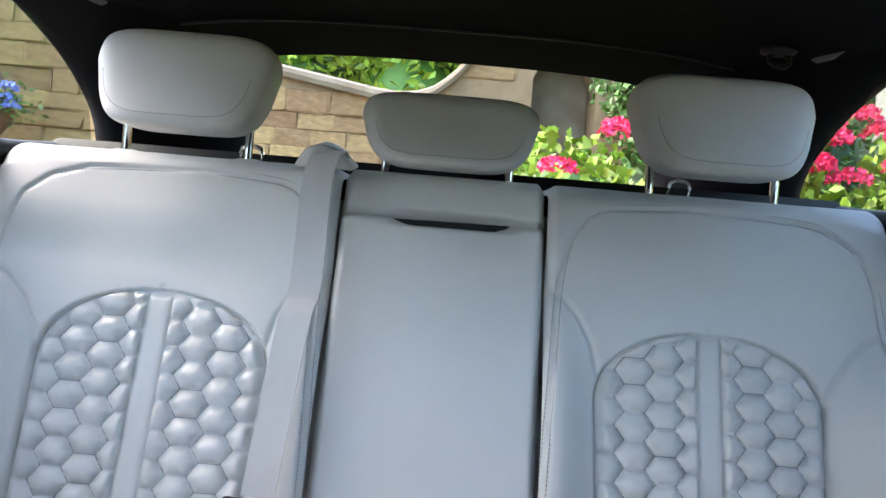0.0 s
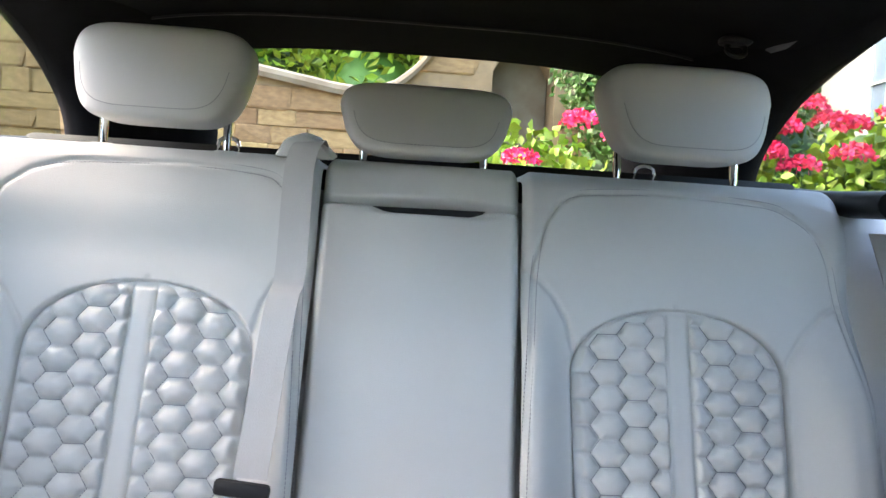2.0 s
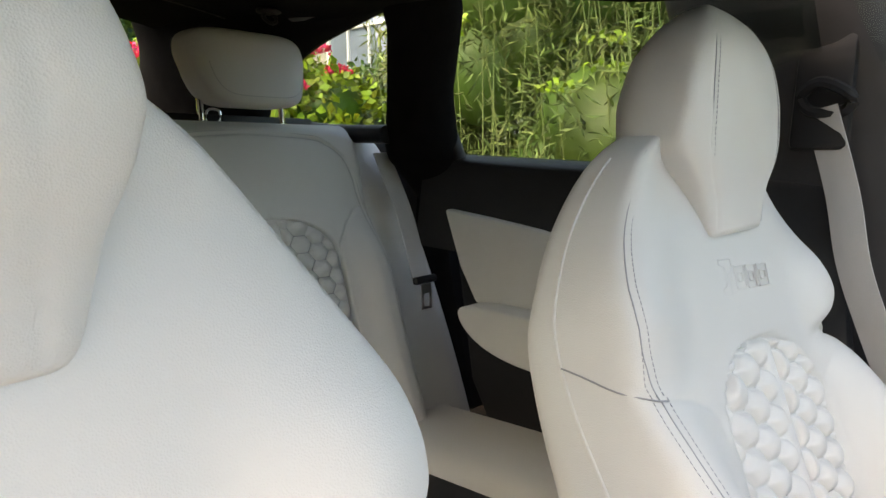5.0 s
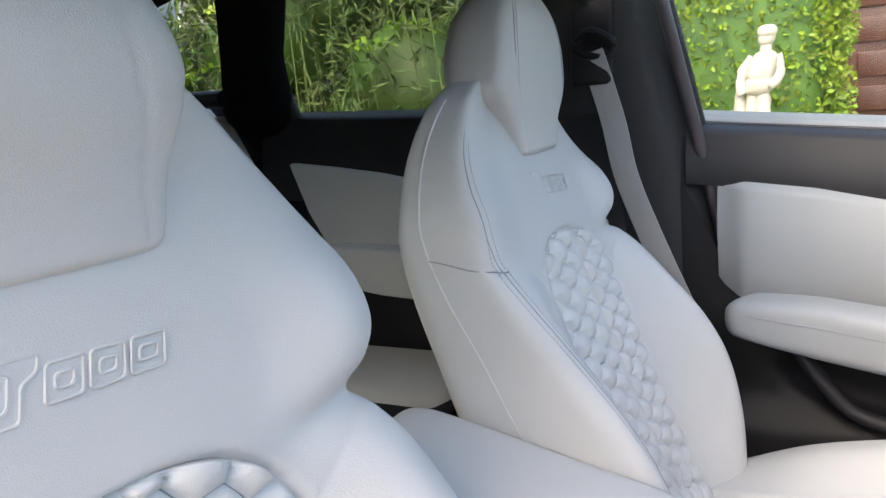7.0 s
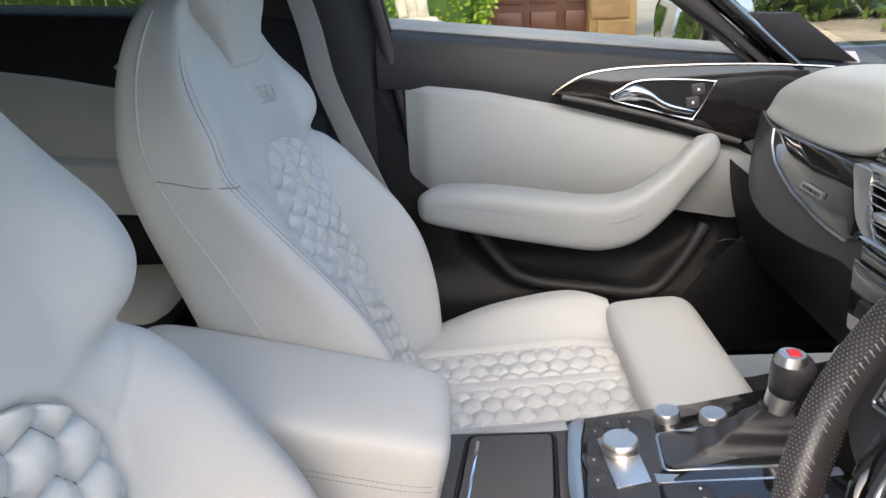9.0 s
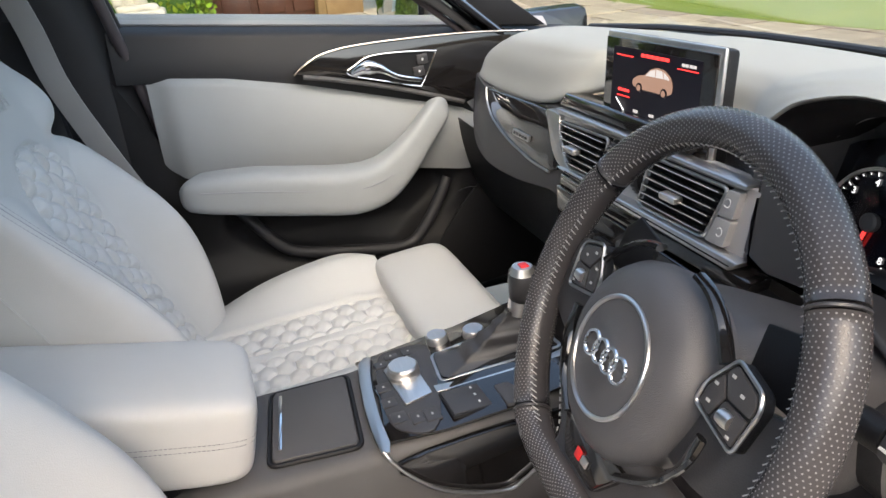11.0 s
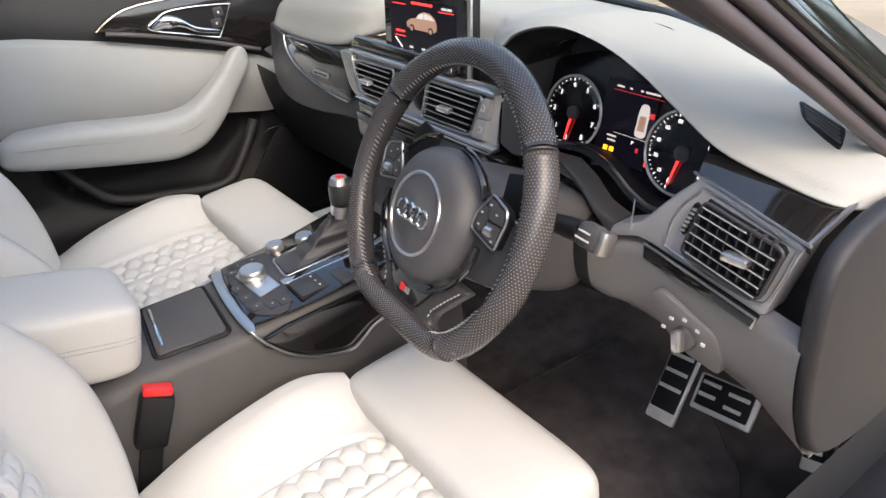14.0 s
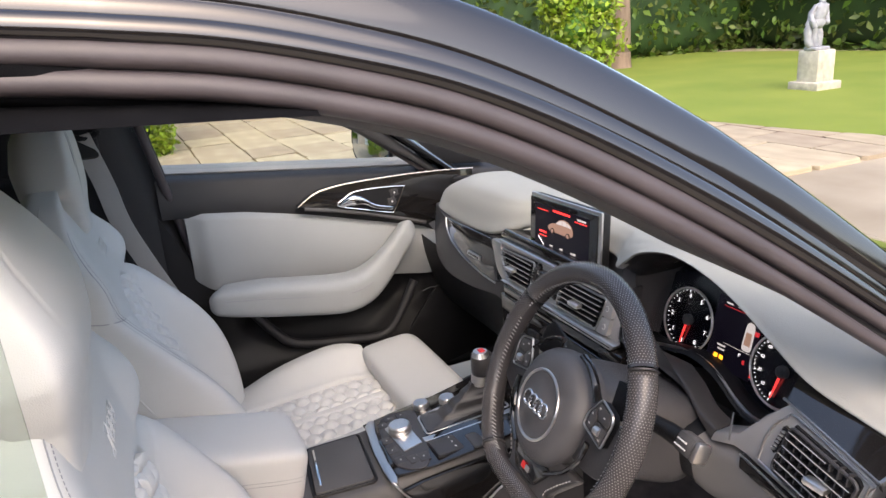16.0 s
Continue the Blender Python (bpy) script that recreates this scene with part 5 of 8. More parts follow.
def rear_door(side):
    d = thing("rear_door", (side * 0.72, 0.5, 0.35), "closed rear door, dark trim with pale grey leather panel and armrest", "car door", "rear doors")
    S = lambda pts: [(side * a, b, c) for a, b, c in pts]
    rows = []
    ys = np.linspace(0.10, 0.90, 40)
    for f in np.linspace(0, 1, 24):
        line = []
        for y in ys:
            zt = 1.040 + 0.055 * (y - 0.1)
            a = min(1, f / 0.3) * math.pi / 2
            x = 0.745 - 0.055 * math.sin(a) - 0.030 * max(0, (f - 0.3) / 0.7)
            z = zt - 0.02 * (1 - math.cos(a)) if f < 0.3 else zt - 0.02 - 0.17 * (f - 0.3) / 0.7
            line.append((side * x, y, z))
        rows.append(line)
    part("upper_trim", grid(rows, flip=side > 0), BLACKPLA, d, "black soft upper trim", sharp=0)
    pad = [(0.815, 0.972), (0.70, 0.958), (0.59, 0.942), (0.49, 0.922), (0.30, 0.88), (0.12, 0.84), (0.12, 0.72), (0.51, 0.770), (0.67, 0.785), (0.735, 0.790), (0.775, 0.86)]
    part("leather_panel", prism(S([(0.655, a, b) for a, b in pad]), (side * 0.03, 0, 0), 0.008), LEATHER, d, "pale grey leather panel")
    arm = smooth_path([(0.735, 0.785), (0.67, 0.797), (0.51, 0.788), (0.30, 0.77), (0.15, 0.75), (0.15, 0.66), (0.40, 0.685), (0.60, 0.70), (0.70, 0.735)], 5, True)
    part("armrest", prism(S([(0.600, a, b) for a, b in arm]), (side * 0.09, 0, 0), 0.018, 3), LEATHER, d, "pale grey leather armrest")
    part("lower_panel", prism(S([(0.69, 0.825, 0.96), (0.69, 0.10, 0.95), (0.69, 0.05, 0.30), (0.69, 0.60, 0.30), (0.69, 0.775, 0.62)]), (side * 0.06, 0, 0), 0.01), BLACKPLA, d, "black lower panel")
    part("opener_trim", tube(smooth_path(S([(0.672, 0.47, 0.955), (0.668, 0.44, 0.975), (0.668, 0.40, 0.988), (0.668, 0.30, 0.992), (0.668, 0.2, 0.985)]), 6), 0.004, 8), SILVERTRIM, d, "aluminium trim line")
    part("window_corner", prism(S([(0.70, 0.812, 1.075), (0.70, 0.895, 1.075), (0.665, 0.895, 1.25), (0.672, 0.835, 1.21)]), (side * 0.02, 0, 0), 0.004), BLACKPLA, d)
    part("window_frame", tube(smooth_path(S([(0.705, 0.815, 1.07), (0.682, 0.846, 1.20), (0.652, 0.822, 1.33), (0.628, 0.785, 1.392), (0.604, 0.70, 1.408), (0.583, 0.45, 1.392), (0.578, 0.2, 1.360)]), 8), 0.015, 10), BLACKPLA, d, "black window frame")
    g = part("pane", prism(S([(0.735, 0.90, 1.07), (0.735, 0.12, 1.03), (0.60, 0.15, 1.36), (0.60, 0.88, 1.41)]), (side * 0.003, 0, 0)), REARGLASS, d, "lightly tinted glass")
    g.visible_shadow = False
    return d


rear_door(1)
rear_door(-1)

# wing mirror on the passenger side
wm = thing("wing_mirror", (0.90, -0.78, 0.93), "silver-capped wing mirror outside the passenger window", "wing mirror")


def mirror_shape(P):
    P[..., 1] = np.where(P[..., 1] > 0, P[..., 1] * 0.35, P[..., 1])
    return P


part("housing", pillow((0.930, -0.672, 0.970), (0.235, 0.19, 0.150), 0.62, 0.62, 0, rotm(0, 0, 14), 28, 40, mirror_shape), SILVER, wm, "matt silver housing")
mat_mirror = material("mirror_glass", (0.9, 0.92, 0.92), 0.02, metal=1.0, rough_vary=0)
q = rotm(0, 0, 14)
part("mirror_glass", prism([tuple(Vector((0.930, -0.672, 0.970)) + q @ Vector((0.098 * math.copysign(abs(math.cos(a)) ** 0.6, math.cos(a)), 0.036, 0.058 * math.copysign(abs(math.sin(a)) ** 0.6, math.sin(a))))) for a in np.linspace(0, 2 * math.pi, 32, endpoint=False)], (0, 0.004, 0), 0.001), mat_mirror, wm, "mirror glass")
part("glass_rim", tube([Vector((0.930, -0.672, 0.970)) + q @ Vector((0.102 * math.copysign(abs(math.cos(a)) ** 0.6, math.cos(a)), 0.034, 0.062 * math.copysign(abs(math.sin(a)) ** 0.6, math.sin(a)))) for a in np.linspace(0, 2 * math.pi, 32, endpoint=False)], 0.006, 6, closed=True), BLACKPLA, wm)
part("arm", tube(smooth_path([(0.86, -0.70, 0.945), (0.80, -0.72, 0.925), (0.76, -0.74, 0.91)], 5), 0.024, 10, flat=0.7), BLACKPLA, wm, "black arm")
tagged(part("trim_mirror_triangle", prism([(0.735, -0.72, 0.925), (0.735, -0.93, 0.905), (0.735, -0.80, 1.0), (0.715, -0.70, 1.005)], (0.03, 0, 0), 0.004), BLACKPLA), "black mirror triangle trim", "trim", kind="structure")

# ---- dashboard ----
dash = thing("dashboard", (0, -0.75, 0.50), "two-tone dashboard, pale grey top over dark lower part with black inlays", "dashboard")
EDGE = [(0.640, -0.800, 0.800), (0.615, -0.745, 0.828), (0.575, -0.700, 0.846), (0.52, -0.678, 0.852), (0.46, -0.672, 0.850), (0.35, -0.664, 0.852), (0.22, -0.660, 0.864), (0.14, -0.674, 0.888), (0.08, -0.722, 0.900), (-0.14, -0.722, 0.904), (-0.22, -0.672, 0.910), (-0.266, -0.654, 0.936), (-0.303, -0.652, 0.961), (-0.370, -0.652, 0.977), (-0.441, -0.652, 0.968), (-0.503, -0.652, 0.944), (-0.560, -0.652, 0.912), (-0.615, -0.653, 0.882), (-0.68, -0.657, 0.866), (-0.738, -0.662, 0.857), (-0.765, -0.700, 0.850), (-0.775, -0.76, 0.845)]


def edge_at(x):
    e = np.array(EDGE)[::-1]
    return np.interp(x, e[:, 0], e[:, 1]), np.interp(x, e[:, 0], e[:, 2])


def base_y(x):
    return -1.055 + 0.52 * x * x


loops = []
for q in smooth_path(EDGE, 6):
    x, ye, ze = q
    yb = min(base_y(x), ye - 0.06)
    crest = np.interp(x, [-0.78, -0.70, -0.60, -0.50, -0.37, -0.28, -0.20, 0.0, 0.25, 0.45, 0.56, 0.62, 0.64], [0.872, 0.888, 0.912, 0.952, 0.984, 0.972, 0.955, 0.950, 0.951, 0.938, 0.905, 0.86, 0.82])
    zb = np.interp(abs(x), [0, 0.5, 0.62, 0.78], [0.915, 0.910, 0.895, 0.845])
    pr = smooth_path([(x, ye - 0.012, ze - 0.006), (x, ye, ze), (x, ye - 0.006, ze + 0.25 * (crest - ze)), (x, ye - 0.022, ze + 0.72 * (crest - ze)), (x, ye - 0.06, crest), (x, 0.5 * (ye - 0.06 + yb), 0.5 * (crest + zb) + 0.014), (x, yb, zb)], 6)
    loops.append(pr)
part("top_pad", grid(loops, flip=True), DASHPAD, dash, "pale grey soft dash top", sharp=0)
# scuttle strip and defroster slot below the windscreen
part("windscreen_strip", tube([(x, base_y(x) - 0.004, 0.915 - 0.04 * abs(x / 0.7) ** 3) for x in np.linspace(-0.74, 0.72, 40)], 0.018, 10, flat=0.6), BLACKPLA, dash)
part("defroster_slot", tube([(x, base_y(x) + 0.060, float(np.interp(x, [-0.62, -0.5, -0.3, 0.0, 0.3, 0.5], [0.908, 0.926, 0.940, 0.937, 0.937, 0.930]))) for x in np.linspace(-0.60, 0.46, 40)], 0.011, 8, flat=0.5), BLACKPLA, dash)
# body behind the fascia
loops = []
for x in np.linspace(0.64, -0.775, 60):
    ye, ze = edge_at(x)
    ye -= 0.014 if x > -0.24 else 0.12 * float(sstep(-0.24, -0.27, x) * sstep(-0.66, -0.60, x)) + 0.014
    zl = np.interp(x, [-0.775, -0.70, -0.56, -0.50, -0.26, -0.2, 0.0, 0.146, 0.36, 0.493, 0.56, 0.64], [0.64, 0.62, 0.62, 0.66, 0.66, 0.70, 0.70, 0.735, 0.712, 0.735, 0.780, 0.80])
    loops.append([(x, ye, ze - 0.006), (x, ye + 0.002, ze - 0.03), (x, min(-0.664, ye), zl + 0.02), (x, -0.69, zl - 0.02), (x, -0.78, zl - 0.08), (x, -0.95, 0.56)])
part("fascia_body", grid(loops), DARKGREY, dash, "dark grey dash carcass")
loops = []
for x in np.linspace(0.70, 0.12, 20):
    loops.append(smooth_path([(x, -0.69, 0.725 + 0.05 * max(0, x - 0.5)), (x, -0.70, 0.66), (x, -0.76, 0.52), (x, -0.90, 0.44), (x, -1.15, 0.42)], 4))
part("glovebox_panel", grid(loops), BLACKPLA, dash, "black lower passenger panel", sharp=0)

# passenger fascia: sweeping dark frame with a gloss inlay
def fas(x, z, off=0.0):
    return (x, -0.662 + 0.25 * (0.85 - z) - 0.25 * max(0, x - 0.40) ** 2 * 4 + off, z)


outer = [(0.600, 0.846), (0.585, 0.822), (0.546, 0.792), (0.493, 0.752), (0.43, 0.731), (0.36, 0.722), (0.25, 0.728), (0.15, 0.742), (0.06, 0.742), (0.06, 0.872), (0.13, 0.868), (0.25, 0.856), (0.35, 0.848), (0.46, 0.846), (0.53, 0.850)]
inner = [(0.436, 0.850), (0.426, 0.832), (0.405, 0.816), (0.379, 0.803), (0.316, 0.786), (0.255, 0.777), (0.206, 0.772), (0.150, 0.771), (0.124, 0.782), (0.152, 0.806), (0.178, 0.836), (0.190, 0.855), (0.25, 0.855), (0.35, 0.852)]
part("fascia_frame", prism([fas(a, b) for a, b in smooth_path(outer, 4, True)], (0, -0.03, 0), 0.004), PLATE, dash, "satin dark fascia frame")
part("gloss_inlay", prism([fas(a, b, 0.007) for a, b in round_loop(inner, 0.012)], (0, -0.02, 0), 0.002), PIANO, dash, "gloss black inlay")
part("inlay_trim", tube([fas(a, b, 0.008) for a, b in smooth_path(inner[:8], 6)], 0.0020, 6), SILVERTRIM, dash)
part("inlay_badge", prism([fas(a, b, 0.012) for a, b in ((0.290, 0.8075), (0.228, 0.8075), (0.228, 0.7985), (0.290, 0.7985))], (0, -0.004, 0)), SILVERTRIM, dash, "small silver plate with unreadable marking")
for i in range(5):
    part("badge_mark", box(fas(0.280 - 0.0105 * i, 0.803, 0.0125), (0.007, 0.001, 0.0045), 0, rotm(12)), PIANO, dash)
# curved silver surround that closes the vent towards the passenger
part("vent_surround", prism([fas(a, b, 0.012) for a, b in smooth_path([(0.190, 0.858), (0.176, 0.838), (0.148, 0.806), (0.120, 0.791), (0.088, 0.784), (0.086, 0.789), (0.102, 0.799), (0.130, 0.825), (0.145, 0.849), (0.150, 0.858)], 3, True)], (0, -0.03, 0), 0.0025), SILVERTRIM, dash, "curved satin silver vent surround")


def air_vent(name, loop, slats, across, frame_mat=SILVERTRIM, tab=True, fn=None, vertical=0):
    """loop: outline places (x, z) on the fascia; slats: count."""
    fn = fn or fas
    v = part(name, prism([fn(a, b, 0.004) for a, b in loop], (0, -0.05, 0)), BLACKPLA, dash, "air vent with black slats and bright rim")
    sm = [tuple(q) for q in round_loop(loop, 0.008)]
    part("rim", tube([fn(a, b, 0.010) for a, b in sm], 0.0024, 8, closed=True), frame_mat, v, "satin silver rim")
    zs = [b for a, b in loop]
    z0, z1 = min(zs), max(zs)
    for i in range(slats):
        z = z0 + (i + 0.75) * (z1 - z0) / (slats + 0.5)
        cut = []
        L = list(sm) + [sm[0]]
        for p, q_ in zip(L[:-1], L[1:]):
            if (p[1] - z) * (q_[1] - z) < 0:
                cut.append(p[0] + (z - p[1]) / (q_[1] - p[1]) * (q_[0] - p[0]))
        if len(cut) >= 2:
            a, b = min(cut), max(cut)
            part("slat", ribbon([fn(x, z + across * (x - (a + b) / 2), 0.010) for x in np.linspace(a + 0.003, b - 0.003, 5)], 0.012, 0.0020, (0, 1, 0.35)), BLACKPLA, v)
            part("slat_edge", tube([fn(x, z + across * (x - (a + b) / 2) + 0.002, 0.0165) for x in np.linspace(a + 0.004, b - 0.004, 4)], 0.0008, 5), TITAN, v)
    for i in range(vertical):
        x = min(a for a, b in loop) + (i + 1) * (max(a for a, b in loop) - min(a for a, b in loop)) / (vertical + 1)
        part("fin", box(fn(x, (z0 + z1) / 2, 0.006), (0.0018, 0.012, (z1 - z0) * 0.84), 0, rotm(16)), PLATE, v)
    if tab:
        cx_ = sum(a for a, b in loop) / len(loop)
        part("vent_tab", box(fn(cx_, (z0 + z1) / 2, 0.02), (0.03, 0.014, 0.009), 0.003), SILVER, v, "silver tab")
    return v


air_vent("centre_vent", [(0.143, 0.849), (0.129, 0.826), (0.101, 0.801), (0.084, 0.793), (0.010, 0.795), (0.010, 0.853)], 6, 0.0)
air_vent("centre_vent", [(-0.086, 0.854), (-0.083, 0.795), (-0.208, 0.797), (-0.223, 0.855)], 6, 0.0)
# two slim switches on one grey blade beside the vent
for q, zc_ in ((((-0.225, 0.855), (-0.243, 0.856), (-0.242, 0.827), (-0.218, 0.826)), 0.842), (((-0.218, 0.824), (-0.242, 0.825), (-0.240, 0.797), (-0.211, 0.796)), 0.811)):
    part("seat_heat_button", prism([fas(a, b, 0.012) for a, b in round_loop(q, 0.003)], (0, -0.02, 0), 0.0015), TITAN, dash, "grey button with dark symbol")
    part("button_symbol", tube([fas(-0.230 + 0.004 * math.cos(a), zc_ + 0.0045 * math.sin(a), 0.0128) for a in np.linspace(0.6, 5.6, 14)], 0.0006, 5), WHITEPLA, dash)
part("hazard_switch", box(fas(-0.022, 0.832, 0.006), (0.026, 0.016, 0.030), 0.004), PIANO, dash, "black hazard switch")
for x_ in (-0.066, 0.0):
    tw = part("thumb_wheel", lathe([(0.028, -0.008), (0.031, -0.004), (0.031, 0.004), (0.028, 0.008)], fas(x_, 0.824, -0.014), (1, 0, 0), 40), BLACKPLA, dash, "ribbed black thumb wheel")
    for i in range(11):
        a = -1.0 + 0.2 * i
        c_ = fas(x_, 0.824, -0.014)
        part("rib", box((c_[0], c_[1] + 0.0313 * math.cos(a), c_[2] + 0.0313 * math.sin(a)), (0.009, 0.0016, 0.0022), 0.0005, rotm(math.degrees(a))), DARKGREY, tw)
part("centre_bar", prism([fas(a, b, 0.018) for a, b in ((0.118, 0.790), (0.08, 0.787), (-0.03, 0.784), (-0.262, 0.782), (-0.272, 0.793), (-0.03, 0.793), (0.07, 0.794))], (0, -0.03, 0), 0.002), SILVERTRIM, dash, "satin silver bar under the vents")
part("bar_groove", prism([fas(a, b, 0.0188) for a, b in ((0.09, 0.7895), (-0.03, 0.7880), (-0.262, 0.7865), (-0.262, 0.7878), (-0.03, 0.7893), (0.09, 0.7908))], (0, -0.004, 0)), BLACKPLA, dash)
part("upper_bar", prism([fas(a, b, 0.014) for a, b in ((0.16, 0.866), (0.0, 0.867), (-0.15, 0.866), (-0.25, 0.866), (-0.25, 0.861), (0.0, 0.861), (0.15, 0.860))], (0, -0.02, 0), 0.0015), SILVERTRIM, dash, "thin silver bar over the vents")
part("vent_carrier", prism([fas(a, b, 0.003) for a, b in ((0.16, 0.861), (-0.262, 0.861), (-0.262, 0.782), (0.10, 0.782), (0.14, 0.800))], (0, -0.03, 0), 0.002), TITAN, dash, "satin grey panel round the vents")
part("gloss_band", prism([fas(a, b, 0.013) for a, b in ((0.11, 0.781), (-0.29, 0.780), (-0.29, 0.764), (0.10, 0.762))], (0, -0.03, 0), 0.003), PIANO, dash, "gloss black band under the silver bar")
part("disc_slot_panel", prism([fas(a, b, 0.006) for a, b in ((0.155, 0.888), (-0.13, 0.888), (-0.14, 0.868), (0.168, 0.868))], (0, -0.03, 0), 0.004), PIANO, dash, "gloss black panel under the screen")
part("climate_panel", prism([fas(a, b, 0.010) for a, b in ((0.12, 0.762), (-0.24, 0.755), (-0.24, 0.690), (0.08, 0.690))], (0, -0.03, 0), 0.004), PIANO, dash, "gloss black climate panel")
for i in range(7):
    part("climate_button", box(fas(0.05 - i * 0.042, 0.722, 0.013), (0.034, 0.010, 0.020), 0.003, rotm(12)), BLACKPLA, dash)

# display standing out of the dash
scr = thing("centre_display", (0, -0.74, 0.85), "pop-up colour display lit with a car picture and red headings", "display")
SC, SR = Vector((-0.0465, -0.683, 0.914)), rotm(3, 0, 3)


def on_screen(x, z, off=0.0):
    return tuple(SC + SR @ Vector((x, off, z)))


part("housing", box(on_screen(0, 0, -0.012), (0.214, 0.024, 0.138), 0.006, SR), BLACKPLA, scr, "black display back")
part("edge_frame", box(on_screen(0, 0, -0.0020), (0.218, 0.006, 0.143), 0.0028, SR), SILVER, scr, "thin satin silver edge")
part("bezel", box(on_screen(0.002, -0.002, 0.0012), (0.208, 0.006, 0.133), 0.002, SR), PIANO, scr, "gloss black bezel")
part("panel", box(on_screen(0.003, -0.002, 0.0045), (0.168, 0.001, 0.112), 0, SR), GLOW_B, scr, "lit dark blue screen")


def mark(x0, x1, z0, z1, mat, off=0.0062, name="screen_mark"):
    return part(name, prism([on_screen(x, z, off) for x, z in ((-x0, z0), (-x1, z0), (-x1, z1), (-x0, z1))], tuple(SR @ Vector((0, -0.0006, 0)))), mat, scr)


# the driver looks back along +y, so the picture's left lies towards +x
mark(-0.079, -0.044, 0.0435, 0.0447, GLOW_R)
for x0 in (-0.028, -0.019, -0.010, -0.001, 0.008, 0.017):
    mark(x0, x0 + 0.0078, 0.0462, 0.0502, GLOW_R)
mark(0.040, 0.076, 0.0405, 0.0417, GLOW_R)
for x0 in (0.048, 0.054, 0.061, 0.067):
    mark(x0, x0 + 0.005, 0.0445, 0.0480, GLOW_DIM)
shift_ = tuple(SR @ Vector((0, -0.0006, 0)))
carp = [(-0.042, 0.0105), (-0.041, 0.0180), (-0.030, 0.0235), (-0.018, 0.0250), (-0.008, 0.0335), (0.004, 0.0370), (0.018, 0.0360), (0.029, 0.0300), (0.035, 0.0215), (0.035, 0.0110), (0.027, 0.0070), (-0.032, 0.0070)]
part("screen_picture", prism([on_screen(-x, z, 0.0062) for x, z in round_loop(carp, 0.003)], shift_), GLOW_T, scr, "small tan picture of a car")
for win in (((-0.016, 0.0250), (-0.007, 0.0320), (0.002, 0.0345), (0.002, 0.0255)), ((0.004, 0.0255), (0.004, 0.0347), (0.015, 0.0338), (0.017, 0.0258)), ((0.019, 0.0258), (0.018, 0.0333), (0.026, 0.0290), (0.029, 0.0255))):
    part("screen_picture", prism([on_screen(-x, z, 0.0068) for x, z in win], shift_), GLOW_DIM, scr)
for wx in (-0.027, 0.021):
    part("screen_picture", lathe([(0.0062, 0), (0.0062, 0.0006)], on_screen(-wx, 0.0085, 0.0066), tuple(SR @ Vector((0, 1, 0))), 16), GLOW_B, scr)
    part("screen_picture", lathe([(0.0038, 0), (0.0038, 0.0004)], on_screen(-wx, 0.0085, 0.0073), tuple(SR @ Vector((0, 1, 0))), 16), GLOW_T, scr)
for x0 in (-0.071, -0.065, -0.059, -0.053):
    mark(x0, x0 + 0.005, -0.001, 0.0025, GLOW_R)
mark(-0.073, -0.046, -0.0075, -0.0063, GLOW_R)
for x0 in (-0.036, -0.031, -0.004, 0.001, 0.030, 0.035, 0.040):
    mark(x0, x0 + 0.004, -0.024, -0.0205, GLOW_DIM)
mark(-0.0325, -0.0315, -0.031, -0.027, GLOW_W)
part("screen_arc", tube(smooth_path([on_screen(0.074, -0.011, 0.0066), on_screen(0.066, -0.017, 0.0066), on_screen(0.056, -0.025, 0.0066)], 5), 0.0008, 5), GLOW_W, scr)
mark(-0.079, -0.040, -0.0375, -0.0363, GLOW_R)
mark(-0.079, -0.050, -0.044, -0.041, GLOW_RD)
mark(-0.079, -0.062, -0.052, -0.048, GLOW_DIM)

# ---- instrument cluster ----
clu = thing("instrument_cluster", (-0.415, -0.74, 0.77), "black instrument cluster with rev counter, speedometer and lit display", "instrument cluster")
CR = rotm(14, 0, 0)
CC = Vector((-0.415, -0.742, 0.832))


def on_dial(x, z, off=0.0):
    """x to the driver's right."""
    return tuple(CC + CR @ Vector((-x, off, z)))


part("backplate", prism([on_dial(a, b, -0.004) for a, b in smooth_path([(-0.175, -0.05), (-0.165, 0.05), (-0.10, 0.085), (0.0, 0.10), (0.10, 0.085), (0.165, 0.05), (0.175, -0.05), (0.10, -0.075), (0.0, -0.055), (-0.10, -0.075)], 4, True)], (0, -0.02, 0)), SCREENBLK, clu, "black dial plate")


def digits(txt, x, z, size, mat, off=0.002, parent=None, lean=0.0):
    cu = bpy.data.curves.new("digit", "FONT")
    cu.body, cu.size, cu.align_x, cu.align_y = txt, size, "CENTER", "CENTER"
    cu.extrude = 0.0002
    tmp = bpy.data.objects.new("digit", cu)
    me = bpy.data.meshes.new_from_object(tmp)
    bpy.data.objects.remove(tmp)
    me.materials.append(mat)
    ob = new("dial_number", me)
    # text lies in its xy plane: turn to face the driver
    m = Matrix.Translation(on_dial(x, z, off)) @ CR.to_4x4() @ Matrix(((-1, 0, 0, 0), (0, 0, 1, 0), (0, 1, 0, 0), (0, 0, 0, 1)))
    par = parent or clu
    ob.matrix_world = Matrix.Translation(-world_loc(par)) @ m
    ob.parent = par
    return ob


